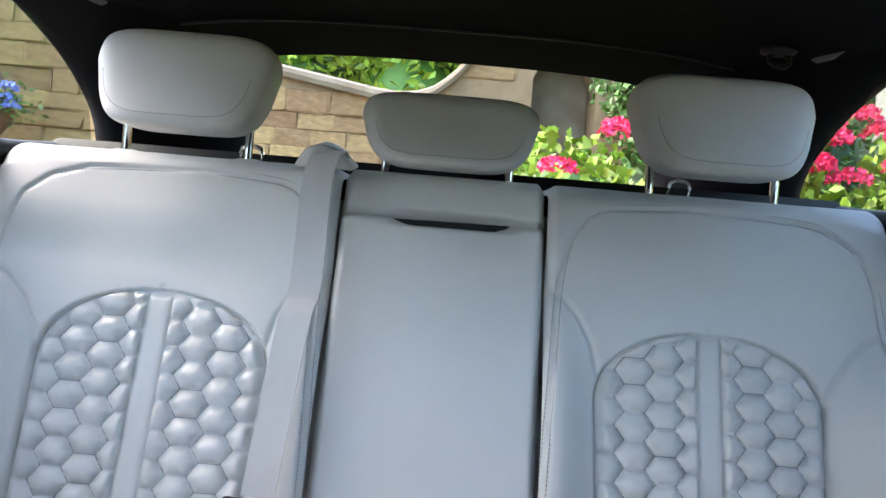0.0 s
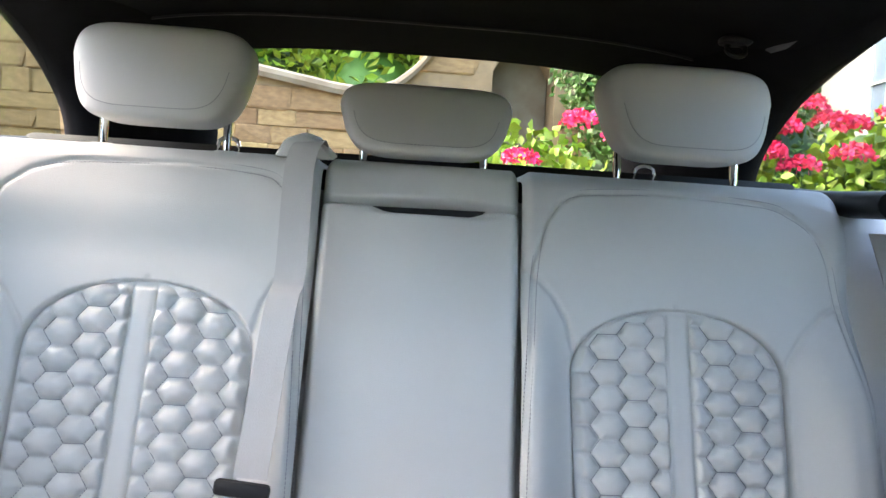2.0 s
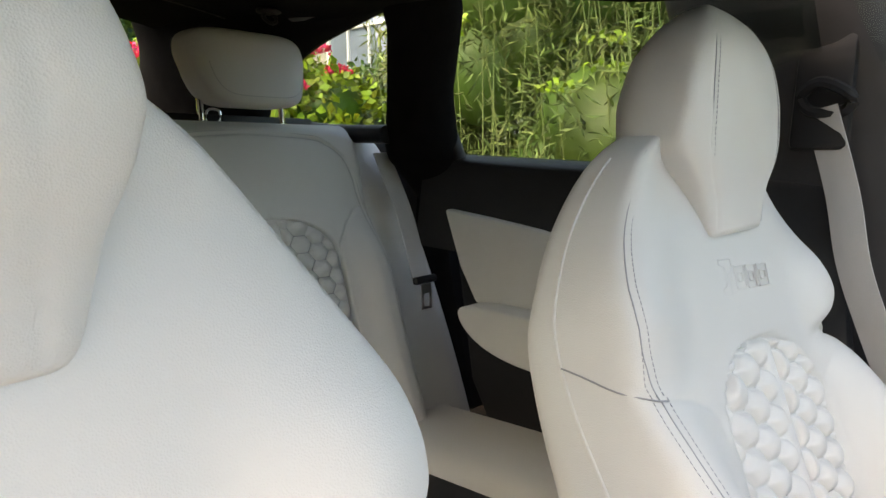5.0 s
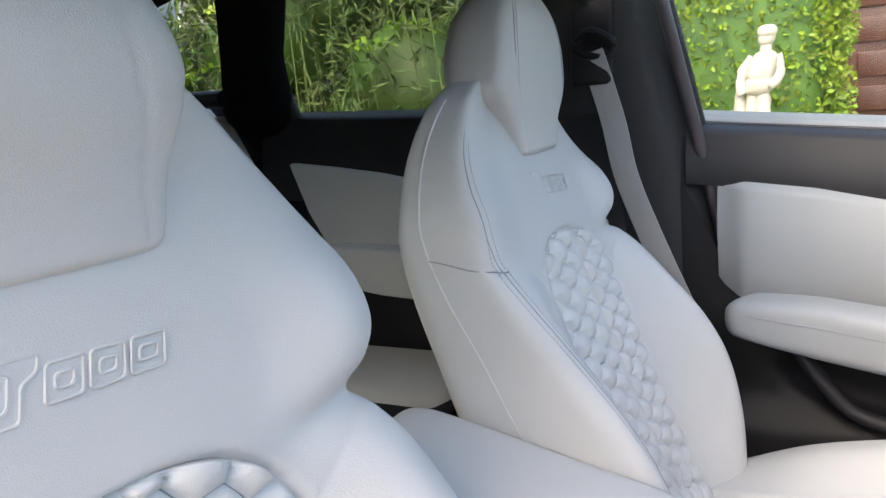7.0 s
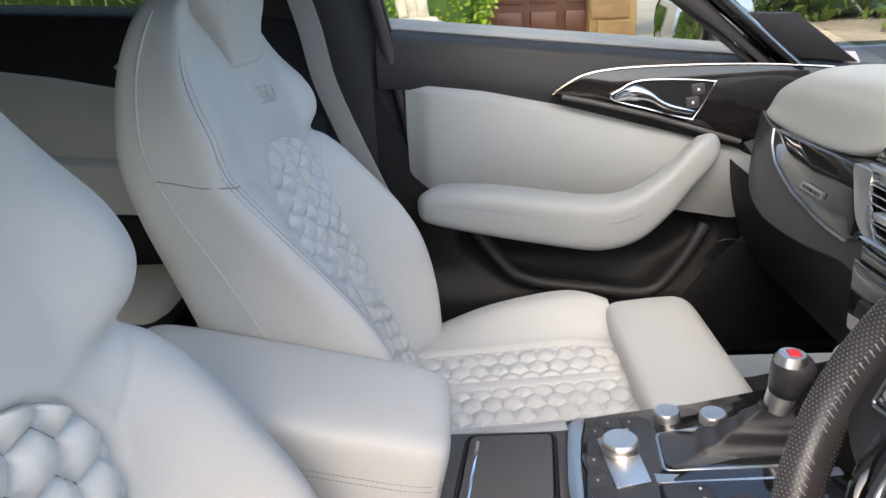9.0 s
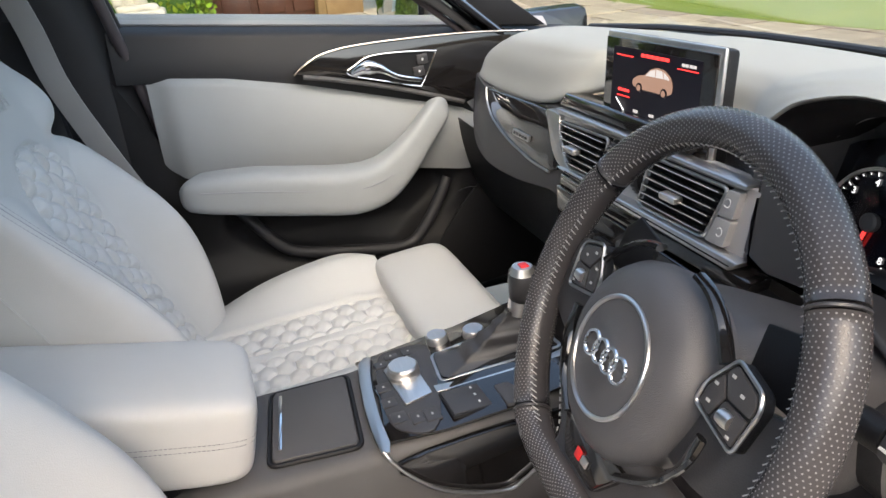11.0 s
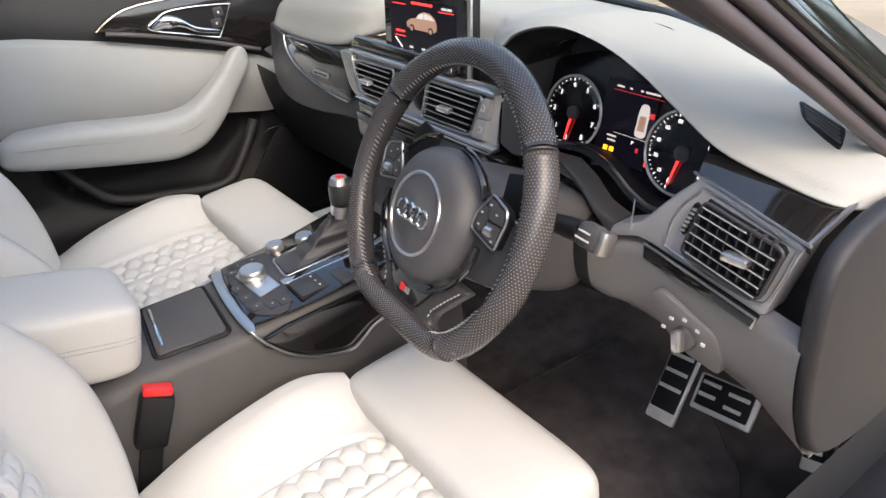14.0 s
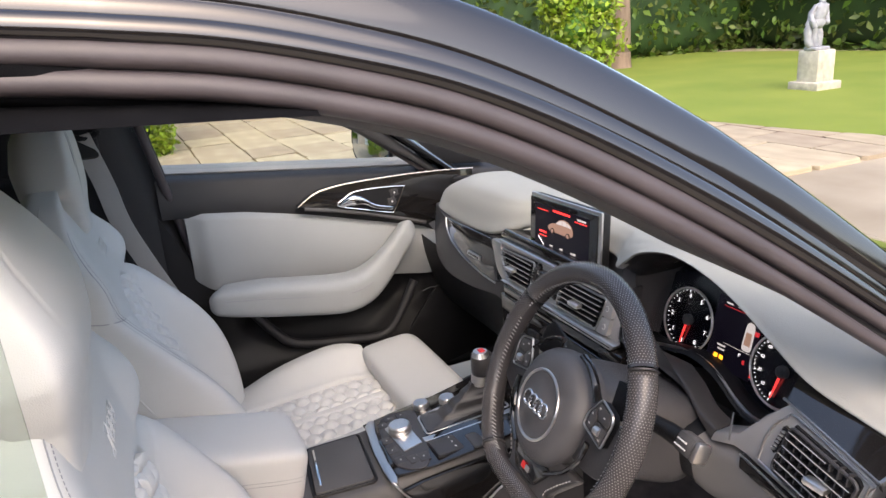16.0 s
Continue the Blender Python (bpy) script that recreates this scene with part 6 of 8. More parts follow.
def dial(cx, cz, r, numbers, a0, a1, needle, minor, name):
    g = part(name, lathe([(r, -0.002), (r + 0.001, 0.004), (r - 0.003, 0.006), (r - 0.004, 0.0015), (0.0, 0.001)], on_dial(cx, cz), tuple(CR @ Vector((0, 1, 0))), 48), SCREENBLK, clu, "round black dial with white figures")
    part("dial_ring", tube([on_dial(cx + r * math.sin(a), cz + r * math.cos(a), 0.006) for a in np.linspace(0, 2 * math.pi, 48, endpoint=False)], 0.0019, 6, closed=True), PEDAL, g, "bright silver ring")
    for i, tx in enumerate(numbers):
        a = radians(a0 + (a1 - a0) * i / (len(numbers) - 1))
        digits(tx, cx + r * 0.74 * math.sin(a), cz + r * 0.74 * math.cos(a), r * (0.19 if len(tx) == 1 else 0.13), GLOW_W, 0.003, g)
    for i in range(minor + 1):
        a = radians(a0 + (a1 - a0) * i / minor)
        r0 = 0.86 if i % (minor // (len(numbers) - 1)) == 0 else 0.90
        part("tick", tube([on_dial(cx + r * r0 * math.sin(a), cz + r * r0 * math.cos(a), 0.003), on_dial(cx + r * 0.945 * math.sin(a), cz + r * 0.945 * math.cos(a), 0.003)], 0.0006, 4), GLOW_W, g)
    a = radians(needle)
    part("needle", tube([on_dial(cx, cz, 0.006), on_dial(cx + r * 0.80 * math.sin(a), cz + r * 0.80 * math.cos(a), 0.005)], [0.0022, 0.0011], 6), GLOW_R, g, "red needle")
    part("needle_hub", lathe([(0.0095, 0), (0.0095, 0.006), (0.007, 0.008), (0.0, 0.008)], on_dial(cx, cz, 0.002), tuple(CR @ Vector((0, 1, 0))), 20), DARKGREY, g)
    return g


dial(-0.092, 0.002, 0.052, ["0", "1", "2", "3", "4", "5", "6", "7", "8"], -170, 145, -170, 32, "rev_counter")
dial(0.097, -0.008, 0.054, ["0", "10", "20", "40", "60", "80", "100", "120", "140", "160", "180"], -165, 125, -168, 40, "speedometer")
part("cluster_display", box(on_dial(0, 0.008, 0.001), (0.086, 0.002, 0.110), 0, CR), GLOW_B, clu, "lit dark centre display")


def dmark(x0, x1, z0, z1, mat):
    return part("display_mark", prism([on_dial(x, z, 0.0026) for x, z in ((x0, z0), (x1, z0), (x1, z1), (x0, z1))], tuple(CR @ Vector((0, -0.0005, 0)))), mat, clu)


for x0, x1 in ((-0.026, -0.014), (-0.004, 0.000), (0.014, 0.018), (0.022, 0.046)):
    dmark(x0, x1, 0.0525, 0.0550, GLOW_DIM)
dmark(-0.030, 0.052, 0.0480, 0.0486, GLOW_RD)
dmark(-0.016, 0.050, -0.0080, -0.0074, GLOW_DIM)
dmark(-0.026, -0.010, -0.0145, -0.0120, GLOW_DIM)
dmark(-0.024, -0.010, -0.0205, -0.0180, GLOW_DIM)
digits("P", 0.018, -0.0150, 0.008, GLOW_W)
dmark(0.040, 0.049, -0.0155, -0.0130, GLOW_DIM)
dmark(0.040, 0.049, -0.0220, -0.0195, GLOW_DIM)
car_top = part("display_car", prism([on_dial(0.027 + a, 0.016 + b, 0.0026) for a, b in smooth_path([(-0.0075, -0.020), (0.0075, -0.020), (0.0085, -0.004), (0.0065, 0.020), (-0.0065, 0.020), (-0.0085, -0.004)], 3, True)], tuple(CR @ Vector((0, -0.0005, 0)))), GLOW_DIM, clu, "small grey car seen from above")
part("display_car_roof", prism([on_dial(0.027 + a, 0.016 + b, 0.0032) for a, b in ((-0.0058, -0.013), (0.0058, -0.013), (0.0050, 0.007), (-0.0050, 0.007))], tuple(CR @ Vector((0, -0.0005, 0)))), GLOW_T, clu)
dmark(0.036, 0.044, 0.022, 0.029, GLOW_RD)
dmark(-0.028, -0.021, -0.034, -0.028, GLOW_O)
dmark(-0.017, -0.010, -0.034, -0.028, GLOW_O)
dmark(0.026, 0.030, -0.026, -0.020, GLOW_RD)
dmark(0.044, 0.050, -0.040, -0.034, GLOW_R)
# hood tunnel over the dials
rows = []
for q in smooth_path([p for p in EDGE if -0.60 < p[0] < -0.20], 6):
    x, ye, ze = q
    rows.append(smooth_path([(x, ye - 0.002, ze - 0.003), (x, ye - 0.02, ze - 0.010), (-0.415 + (x + 0.415) * 0.92, -0.70, ze - 0.022), (-0.415 + (x + 0.415) * 0.86, -0.765, min(ze - 0.02, 0.940))], 4))
part("hood_lining", grid(rows), BLACKPLA, clu, "black hood lining", sharp=0)
for k, (dy, dz, rr) in enumerate(((-0.035, -0.012, 0.0011), (-0.075, -0.020, 0.0009))):
    part("hood_line", tube(smooth_path([(-0.415 + (q[0] + 0.415) * (0.955 - 0.04 * k), q[1] + dy, q[2] + dz - 0.004) for q in smooth_path([p for p in EDGE if -0.56 < p[0] < -0.24], 4)], 2), rr, 6), SILVERTRIM, clu, "thin bright arc over the dials")
low = [(-0.235, 0.80), (-0.275, 0.792), (-0.32, 0.798), (-0.365, 0.806), (-0.40, 0.803), (-0.435, 0.790), (-0.470, 0.770), (-0.505, 0.762), (-0.54, 0.775), (-0.575, 0.812)]
part("lower_trim", tube(smooth_path([(a, -0.672 - 0.03 * math.cos((a + 0.4) * 8), b) for a, b in low], 6), 0.0035, 8), SILVERTRIM, clu, "thin bright trim line")
rows = [[(a, -0.668 - 0.03 * math.cos((a + 0.4) * 8) + 0.004, b - 0.004), (a, -0.70, b + 0.004), (a, -0.752, b - 0.012)] for a, b in np.array([(p[0], p[1]) for p in smooth_path([(a, b, 0) for a, b in low], 6)])]
part("lower_shelf", grid(rows), BLACKPLA, clu, sharp=0)
cg = part("cluster_cover", grid([[(-0.415 + x, -0.722 + 0.018 * (x / 0.17) ** 2, 0.775) for x in np.linspace(-0.165, 0.165, 14)], [(-0.415 + x, -0.740 + 0.018 * (x / 0.17) ** 2, 0.84) for x in np.linspace(-0.165, 0.165, 14)], [(-0.415 + x * 0.8, -0.762, 0.915) for x in np.linspace(-0.165, 0.165, 14)]]), COVER, clu, "clear curved cover", sharp=0)
cg.visible_shadow = False

# ---- driver side fascia ----
def drv(x, z, off=0.0):
    """The driver-side panel, which leans back towards the seat at its foot."""
    return (x, np.interp(x, [-0.76, -0.70, -0.60, -0.50, -0.25], [-0.615, -0.622, -0.636, -0.648, -0.655]) + 0.30 * (0.85 - z) + off, z)


pan = [(-0.500, 0.748), (-0.545, 0.764), (-0.562, 0.765), (-0.640, 0.7595), (-0.722, 0.7535), (-0.7275, 0.757), (-0.743, 0.829), (-0.735, 0.8335), (-0.66, 0.845), (-0.608, 0.853), (-0.580, 0.825), (-0.545, 0.782), (-0.505, 0.764)]
part("instrument_surround", prism([drv(a, b) for a, b in pan], (0, -0.035, 0), 0.004), TITAN, dash, "satin titanium driver fascia")
sweep = [(-0.250, 0.880), (-0.262, 0.800), (-0.300, 0.790), (-0.36, 0.797), (-0.40, 0.797), (-0.44, 0.782), (-0.47, 0.762), (-0.499, 0.748), (-0.504, 0.764), (-0.468, 0.772), (-0.435, 0.792), (-0.40, 0.806), (-0.32, 0.800), (-0.275, 0.795), (-0.262, 0.83), (-0.256, 0.88)]
part("column_surround", prism([drv(a, b, -0.004) for a, b in sweep], (0, -0.035, 0), 0.003), PLATE, dash, "satin dark sweep under the dials")


air_vent("side_vent", [(-0.628, 0.838), (-0.616, 0.779), (-0.712, 0.771), (-0.7205, 0.776), (-0.7295, 0.822), (-0.724, 0.8265)], 6, 0.09, PLATE, True, drv, 8)
part("vent_bezel", tube([drv(a, b, 0.0015) for a, b in smooth_path([(-0.588, 0.777), (-0.594, 0.815), (-0.612, 0.838), (-0.627, 0.845), (-0.731, 0.8295), (-0.7365, 0.822), (-0.7265, 0.774), (-0.715, 0.765), (-0.69, 0.7625), (-0.60, 0.7695)], 5, True)], 0.0016, 8, closed=True), SILVERTRIM, dash, "thin bright bezel round the vent")
slot = part("thumb_wheel_slot", prism([drv(a, b, 0.004) for a, b in round_loop([(-0.6205, 0.828), (-0.6125, 0.830), (-0.6035, 0.796), (-0.6105, 0.792)], 0.003)], (0, -0.012, 0)), BLACKPLA, dash, "black slot with a ribbed wheel")
for i in range(6):
    f_ = (i + 0.5) / 6
    part("wheel_rib", box(drv(-0.6165 + 0.0095 * f_, 0.826 - 0.030 * f_, 0.0055), (0.0055, 0.003, 0.0030), 0.0008), SILVER, slot)
part("gloss_strip", prism([drv(a, b, 0.006) for a, b in ((-0.562, 0.764), (-0.722, 0.7515), (-0.7195, 0.7415), (-0.566, 0.7485))], (0, -0.03, 0), 0.002), PIANO, dash, "gloss black strip")
part("strip_trim", tube([drv(-0.563, 0.7655, 0.007), drv(-0.64, 0.7600, 0.007), drv(-0.7225, 0.7530, 0.007), drv(-0.7205, 0.7420, 0.007)], 0.0015, 6), SILVERTRIM, dash)
part("panel_joint", tube([drv(-0.529, 0.803, 0.001), drv(-0.531, 0.789, 0.001), drv(-0.534, 0.768, 0.001)], 0.0011, 6), SILVERTRIM, dash)
strip_a, strip_b = np.array([(-0.604, -0.637, 0.858), (-0.747, -0.611, 0.836)]), np.array([(-0.582, -0.700, 0.884), (-0.748, -0.690, 0.858)])
rows = []
for f in np.linspace(0, 1, 14):
    p0, p1 = strip_a[0] * (1 - f) + strip_a[1] * f, strip_b[0] * (1 - f) + strip_b[1] * f
    rows.append([p0 + (0, -0.004, -0.012), p0] + [p0 * (1 - g) + p1 * g + np.array((0, 0, 0.005 * math.sin(math.pi * g))) for g in (0.25, 0.5, 0.75, 1.0)])
part("gloss_strip_top", grid(rows), PIANO, dash, "gloss black inlay over the vent")
part("strip_trim", tube([strip_a[0] + (0.004, 0.002, 0.0), strip_a[1] + (0, 0.002, 0.0)], 0.0018, 6), SILVERTRIM, dash)
part("strip_trim", tube([strip_a[1] + (0, 0.001, 0.0), strip_b[1] + (-0.002, 0.0, 0.002)], 0.0036, 6), SILVERTRIM, dash)
# knee panel below
rows = []
for x in np.linspace(-0.22, -0.775, 50):
    o = np.interp(x, [-0.775, -0.70, -0.60, -0.50, -0.22], [-0.575, -0.592, -0.606, -0.618, -0.64])
    zt = np.interp(x, [-0.775, -0.545, -0.50, -0.46, -0.40, -0.22], [0.752, 0.755, 0.742, 0.75, 0.762, 0.765])
    zl = np.interp(x, [-0.775, -0.70, -0.58, -0.50, -0.35, -0.22], [0.56, 0.585, 0.60, 0.60, 0.575, 0.54])
    bulge = 0.03 * math.exp(-((x + 0.37) / 0.12) ** 2)
    rows.append(smooth_path([(x, o - 0.02, zt + 0.004), (x, o + bulge, zt - 0.012), (x, o - 0.010 + bulge, zt - 0.08), (x, o - 0.045, zl + 0.04), (x, o - 0.075, zl + 0.008), (x, o - 0.13, zl), (x, -1.1, zl + 0.05)], 5))
# same panel in black by the column: a recess's darkness put into colour
part("column_dark_part", grid(rows[:24]), BLACKPLA, dash, "black part of the knee panel, for the dark recess round the steering column", sharp=0)
part("knee_panel", grid(rows[23:]), KNEE, dash, "mid grey knee panel under the fascia", sharp=0)
# end cap of the dash by the door opening
part("end_cap", prism(smooth_path([(-0.765, -0.60, 0.85), (-0.768, -0.575, 0.76), (-0.765, -0.605, 0.64), (-0.762, -0.68, 0.555), (-0.76, -0.85, 0.535), (-0.76, -1.0, 0.62), (-0.765, -0.92, 0.80), (-0.768, -0.74, 0.868)], 5, True), (-0.022, 0, 0), 0.008, 3), DOORDARK, dash, "dark grey dash end cap")
# side window demister
sv = part("demister_vent", prism(smooth_path([(-0.637, -0.766, 0.9135), (-0.684, -0.758, 0.9010), (-0.694, -0.752, 0.8975), (-0.7045, -0.726, 0.8905), (-0.699, -0.722, 0.8915), (-0.658, -0.737, 0.9045), (-0.640, -0.756, 0.9115)], 4, True), (0, -0.008, -0.02), 0.002), BLACKPLA, dash, "small black demister vent with slats")
for i in range(5):
    f = (i + 0.5) / 5
    a0_ = np.array((-0.637, -0.764, 0.9145)) * (1 - f) + np.array((-0.659, -0.737, 0.9050)) * f
    b0_ = np.array((-0.684, -0.756, 0.9020)) * (1 - f) + np.array((-0.7035, -0.726, 0.8915)) * f
    part("slat", tube([a0_, b0_], 0.0013, 6), DARKGREY, sv)
# light switch
LSX, LSZ = -0.636, 0.674
ls = part("light_switch_panel", prism([(x, y + 0.008, z) for x, y, z in round_loop([(-0.586, -0.606, 0.715), (-0.600, -0.604, 0.724), (-0.676, -0.602, 0.700), (-0.684, -0.610, 0.668), (-0.676, -0.622, 0.636), (-0.630, -0.622, 0.642), (-0.598, -0.614, 0.672)], 0.010)], (0, -0.02, 0), 0.003), KNEE, dash, "grey switch panel with white symbols")
part("light_switch_knob", lathe([(0.015, 0), (0.0145, 0.007), (0.012, 0.010), (0, 0.010)], (LSX, -0.602, LSZ), (0, 1, 0.3), 24), DARKGREY, ls, "dark rotary knob")
part("knob_grip", box((LSX, -0.588, LSZ + 0.002), (0.012, 0.014, 0.026), 0.004, rotm(15, 20, 0)), SILVER, ls, "silver grip")
for a in (-80, -40, 0, 40, 75):
    part("switch_symbol", box((LSX - 0.027 * math.sin(radians(a)), -0.5965, LSZ + 0.027 * math.cos(radians(a))), (0.005, 0.002, 0.0035), 0), WHITEPLA, ls)

# ---- steering wheel ----
wheel = thing("steering_wheel", (-0.365, -0.43, 0.62), "flat-bottomed black leather steering wheel with perforated grips", "steering wheel")
WC, WR = Vector((-0.3696, -0.4554, 0.8051)), rotm(24.7, 0, -5.6)


def wp(x, z, off=0.0):
    """x to the driver's right, z up in the wheel's plane, off towards the driver."""
    return np.array(WC + WR @ Vector((-x, off, z)))


def wh(x, z, off=0.0):
    """The same, for the hub, which sits low in the rim."""
    return wp(x, z - 0.022, off)


def rim_r(a):
    """Rim radius; a from the top, clockwise, in degrees. The foot is flattened."""
    r = 0.1795
    c = math.cos(radians(a))
    flat_ = 0.1562 / max(1e-3, -c) if c < -0.5 else 9
    return -0.008 * math.log(math.exp(-r / 0.008) + math.exp(-min(flat_, 1.0) / 0.008)) if c < 0 else r


def rim_piece(a0, a1, mat, name, label=""):
    al = np.linspace(a0, a1, max(8, int(abs(a1 - a0) / 3)))
    loops = []
    for a in al:
        r = rim_r(a)
        d = np.array(wp(math.sin(radians(a)), math.cos(radians(a)))) - np.array(WC)
        n_ = np.array(WR @ Vector((0, 1, 0)))
        c = np.array(WC) + d * r
        thumb = 1 + 0.10 * math.exp(-((abs(((a + 180) % 360) - 180) - 62) / 14) ** 2)
        loops.append([c + d * 0.0165 * thumb * math.cos(b) + n_ * 0.019 * math.sin(b) for b in np.linspace(0, 2 * math.pi, 20, endpoint=False)])
    return part(name, loft(loops), mat, wheel, label, sharp=0)


PERFLEA = material("perforated_black_leather", (0.060, 0.055, 0.056), 0.25, vary=0.1, scale=20, bump=0.15, grain=900, kind="voronoi")
rim_piece(-53.6, 53.6, PERFLEA, "rim_grip", "perforated black leather grip")
rim_piece(55.4, 142.2, PERFLEA, "rim_grip", "perforated black leather grip")
rim_piece(144, 216, PERFLEA, "rim_grip", "perforated black leather grip")
rim_piece(217.8, 304.6, PERFLEA, "rim_grip", "perforated black leather grip")
# perforation holes as pale discs: the glint they catch is in the colour
HOLE_GLINT = material("perforation_glints", (0.22, 0.21, 0.205), 0.6, vary=0.1)
for a0_, a1_ in ((-52.8, 53.0), (56.2, 141.6), (144.8, 215.4), (218.6, 304.0)):
    vs, fs = [], []
    for i, a in enumerate(np.arange(a0_, a1_, 1.05)):
        d = wp(math.sin(radians(a)), math.cos(radians(a))) - np.array(WC)
        n_ = np.array(WR @ Vector((0, 1, 0)))
        tg = np.cross(d, n_)
        for b in np.linspace(0, 2 * math.pi, 28, endpoint=False) + (i % 2) * math.pi / 28:
            if math.cos(b) < -0.93:
                continue
            thumb = 1 + 0.10 * math.exp(-((abs(((a + 180) % 360) - 180) - 62) / 14) ** 2)
            p = np.array(WC) + d * rim_r(a) + d * 0.0167 * thumb * math.cos(b) + n_ * 0.0192 * math.sin(b)
            w_ = -d * math.sin(b) + n_ * math.cos(b)
            k = len(vs)
            vs += [tuple(p + 0.00072 * (tg * math.cos(c) + w_ * math.sin(c))) for c in (0, 1.047, 2.094, 3.142, 4.189, 5.236)]
            fs.append(tuple(range(k, k + 6)))
    tagged(part("perforation", (vs, fs), HOLE_GLINT, wheel, sharp=0), kind="stuff")
for a in (54.5, 143.1, 216.9, 305.5):
    r = rim_r(a)
    d = wp(math.sin(radians(a)), math.cos(radians(a))) - np.array(WC)
    n_ = np.array(WR @ Vector((0, 1, 0)))
    part("rim_seam", tube([np.array(WC) + d * r + d * 0.0160 * math.cos(b) + n_ * 0.0185 * math.sin(b) for b in np.linspace(0, 2 * math.pi, 20, endpoint=False)], 0.0016, 6, closed=True), WHEELLEA, wheel)
# grey cross stitching along the inside of the rim
for a0_, a1_ in ((-60, 60), (118, 150), (210, 242), (70, 110), (250, 290)):
    geos = []
    for a in np.arange(a0_, a1_, 2.2):
        r = rim_r(a) - 0.0162
        p0 = wp(r * math.sin(radians(a)), r * math.cos(radians(a)), 0.004)
        p1 = wp(r * math.sin(radians(a + 1.3)), r * math.cos(radians(a + 1.3)), 0.011)
        geos.append(tube([p0, p1], 0.0006, 4))
    part("stitching", join(*geos), BELT, wheel, sharp=0)
# airbag cover
cover = [(0.083 * math.copysign(abs(math.sin(radians(a))) ** 0.95, math.sin(radians(a))) * (1.0 if abs(a) < 100 else 0.96), 0.083 * math.cos(radians(a)) + 0.002) for a in range(-180, 180, 20)]
cs = np.array(smooth_path(cover, 5, True))
loops = []
for f, off in ((1.0, -0.03), (1.03, -0.012), (1.02, 0.002), (0.96, 0.012), (0.86, 0.019), (0.72, 0.023), (0.5, 0.026), (0.05, 0.027)):
    loops.append([wh(a * f, b * f, off) for a, b in cs])
part("airbag_cover", loft(loops), AIRBAG, wheel, "dark grey domed airbag cover", sharp=0)
part("hub_ring", tube([wh(0.0505 * math.cos(a), 0.0505 * math.sin(a) + 0.001, 0.0255) for a in np.linspace(0, 2 * math.pi, 48, endpoint=False)], 0.0022, 8, closed=True), SILVERTRIM, wheel, "silver ring")
for i in range(4):
    part("emblem_ring", tube([wh(-0.0231 + 0.0154 * i + 0.0104 * math.cos(a), 0.001 + 0.0104 * math.sin(a), 0.0285) for a in np.linspace(0, 2 * math.pi, 24, endpoint=False)], 0.0019, 6, closed=True), CHROME, wheel, "chrome ring")
# spokes
for k in (-1, 1):
    sp = [(k * 0.062, 0.035), (k * 0.115, 0.040), (k * 0.172, 0.050), (k * 0.178, -0.005), (k * 0.125, -0.035), (k * 0.060, -0.030)]
    part("spoke", prism([wh(a, b, -0.006) for a, b in smooth_path(sp, 4, True)], tuple(np.array(WR @ Vector((0, -0.018, 0)))), 0.004), WHEELLEA, wheel, "black leather spoke")
    bz = round_loop([(k * 0.0835, 0.020), (k * 0.0855, 0.037), (k * 0.103, 0.065), (k * 0.133, 0.057), (k * 0.138, 0.046), (k * 0.133, 0.010)], 0.005)
    part("button_plate", prism([wh(a, b, 0.004) for a, b in bz], tuple(np.array(WR @ Vector((0, -0.012, 0)))), 0.002), BLACKPLA, wheel, "black button plate with bright edge")
    part("button_trim", tube([wh(a, b, 0.0045) for a, b in bz], 0.0017, 6, closed=True), SILVERTRIM, wheel)
    for q in (((0.0875, 0.0225), (0.0895, 0.0360), (0.0985, 0.0510), (0.1075, 0.0370), (0.1015, 0.0195)), ((0.0998, 0.0530), (0.1045, 0.0610), (0.1300, 0.0540), (0.1342, 0.0455), (0.1330, 0.0380), (0.1095, 0.0385)), ((0.1035, 0.0190), (0.1090, 0.0360), (0.1328, 0.0355), (0.1305, 0.0140))):
        part("wheel_button", prism([wh(k * a, b, 0.0062) for a, b in round_loop(q, 0.002)], tuple(np.array(WR @ Vector((0, -0.006, 0)))), 0.0008), PLATE, wheel)
    for bx, bz_ in ((0.096, 0.042), (0.096, 0.028), (0.107, 0.054), (0.121, 0.047), (0.1255, 0.018)):
        part("button_symbol", box(wh(k * bx, bz_, 0.0064), (0.0038, 0.0006, 0.0022), 0, WR), BELT, wheel)
    part("scroll_roller", lathe([(0.0055, -0.0055), (0.0064, 0), (0.0055, 0.0055)], wh(k * 0.117, 0.0265, 0.0055), (1, 0, 0), 16), SILVER, wheel)
    for pts in ([(0.028, 0.094), (0.050, 0.089), (0.072, 0.076), (0.093, 0.056)], [(0.104, 0.002), (0.100, -0.026), (0.080, -0.056), (0.046, -0.079)]):
        part("hub_arc", tube(smooth_path([wh(k * a, b, 0.003) for a, b in pts], 6), 0.0058, 8, flat=0.6), PIANO, wheel, "gloss black arc")
spoke_loop = [(-0.108, -0.074), (0.108, -0.074), (0.080, -0.103), (0.060, -0.124), (0.056, -0.136), (0.068, -0.152), (-0.068, -0.152), (-0.056, -0.136), (-0.060, -0.124), (-0.080, -0.103)]
part("lower_spoke", prism([wp(a, b, -0.001) for a, b in spoke_loop], tuple(np.array(WR @ Vector((0, -0.020, 0)))), 0.006, 3), WHEELLEA, wheel, "black leather lower spoke")
for k in (-1, 1):
    part("stitching", stitches([wp(k * a, b, 0.0) for a, b in ((0.098, -0.080), (0.078, -0.099), (0.058, -0.121), (0.054, -0.136))], 0.004, 0.003, 0.0009), BELT, wheel, sharp=0)
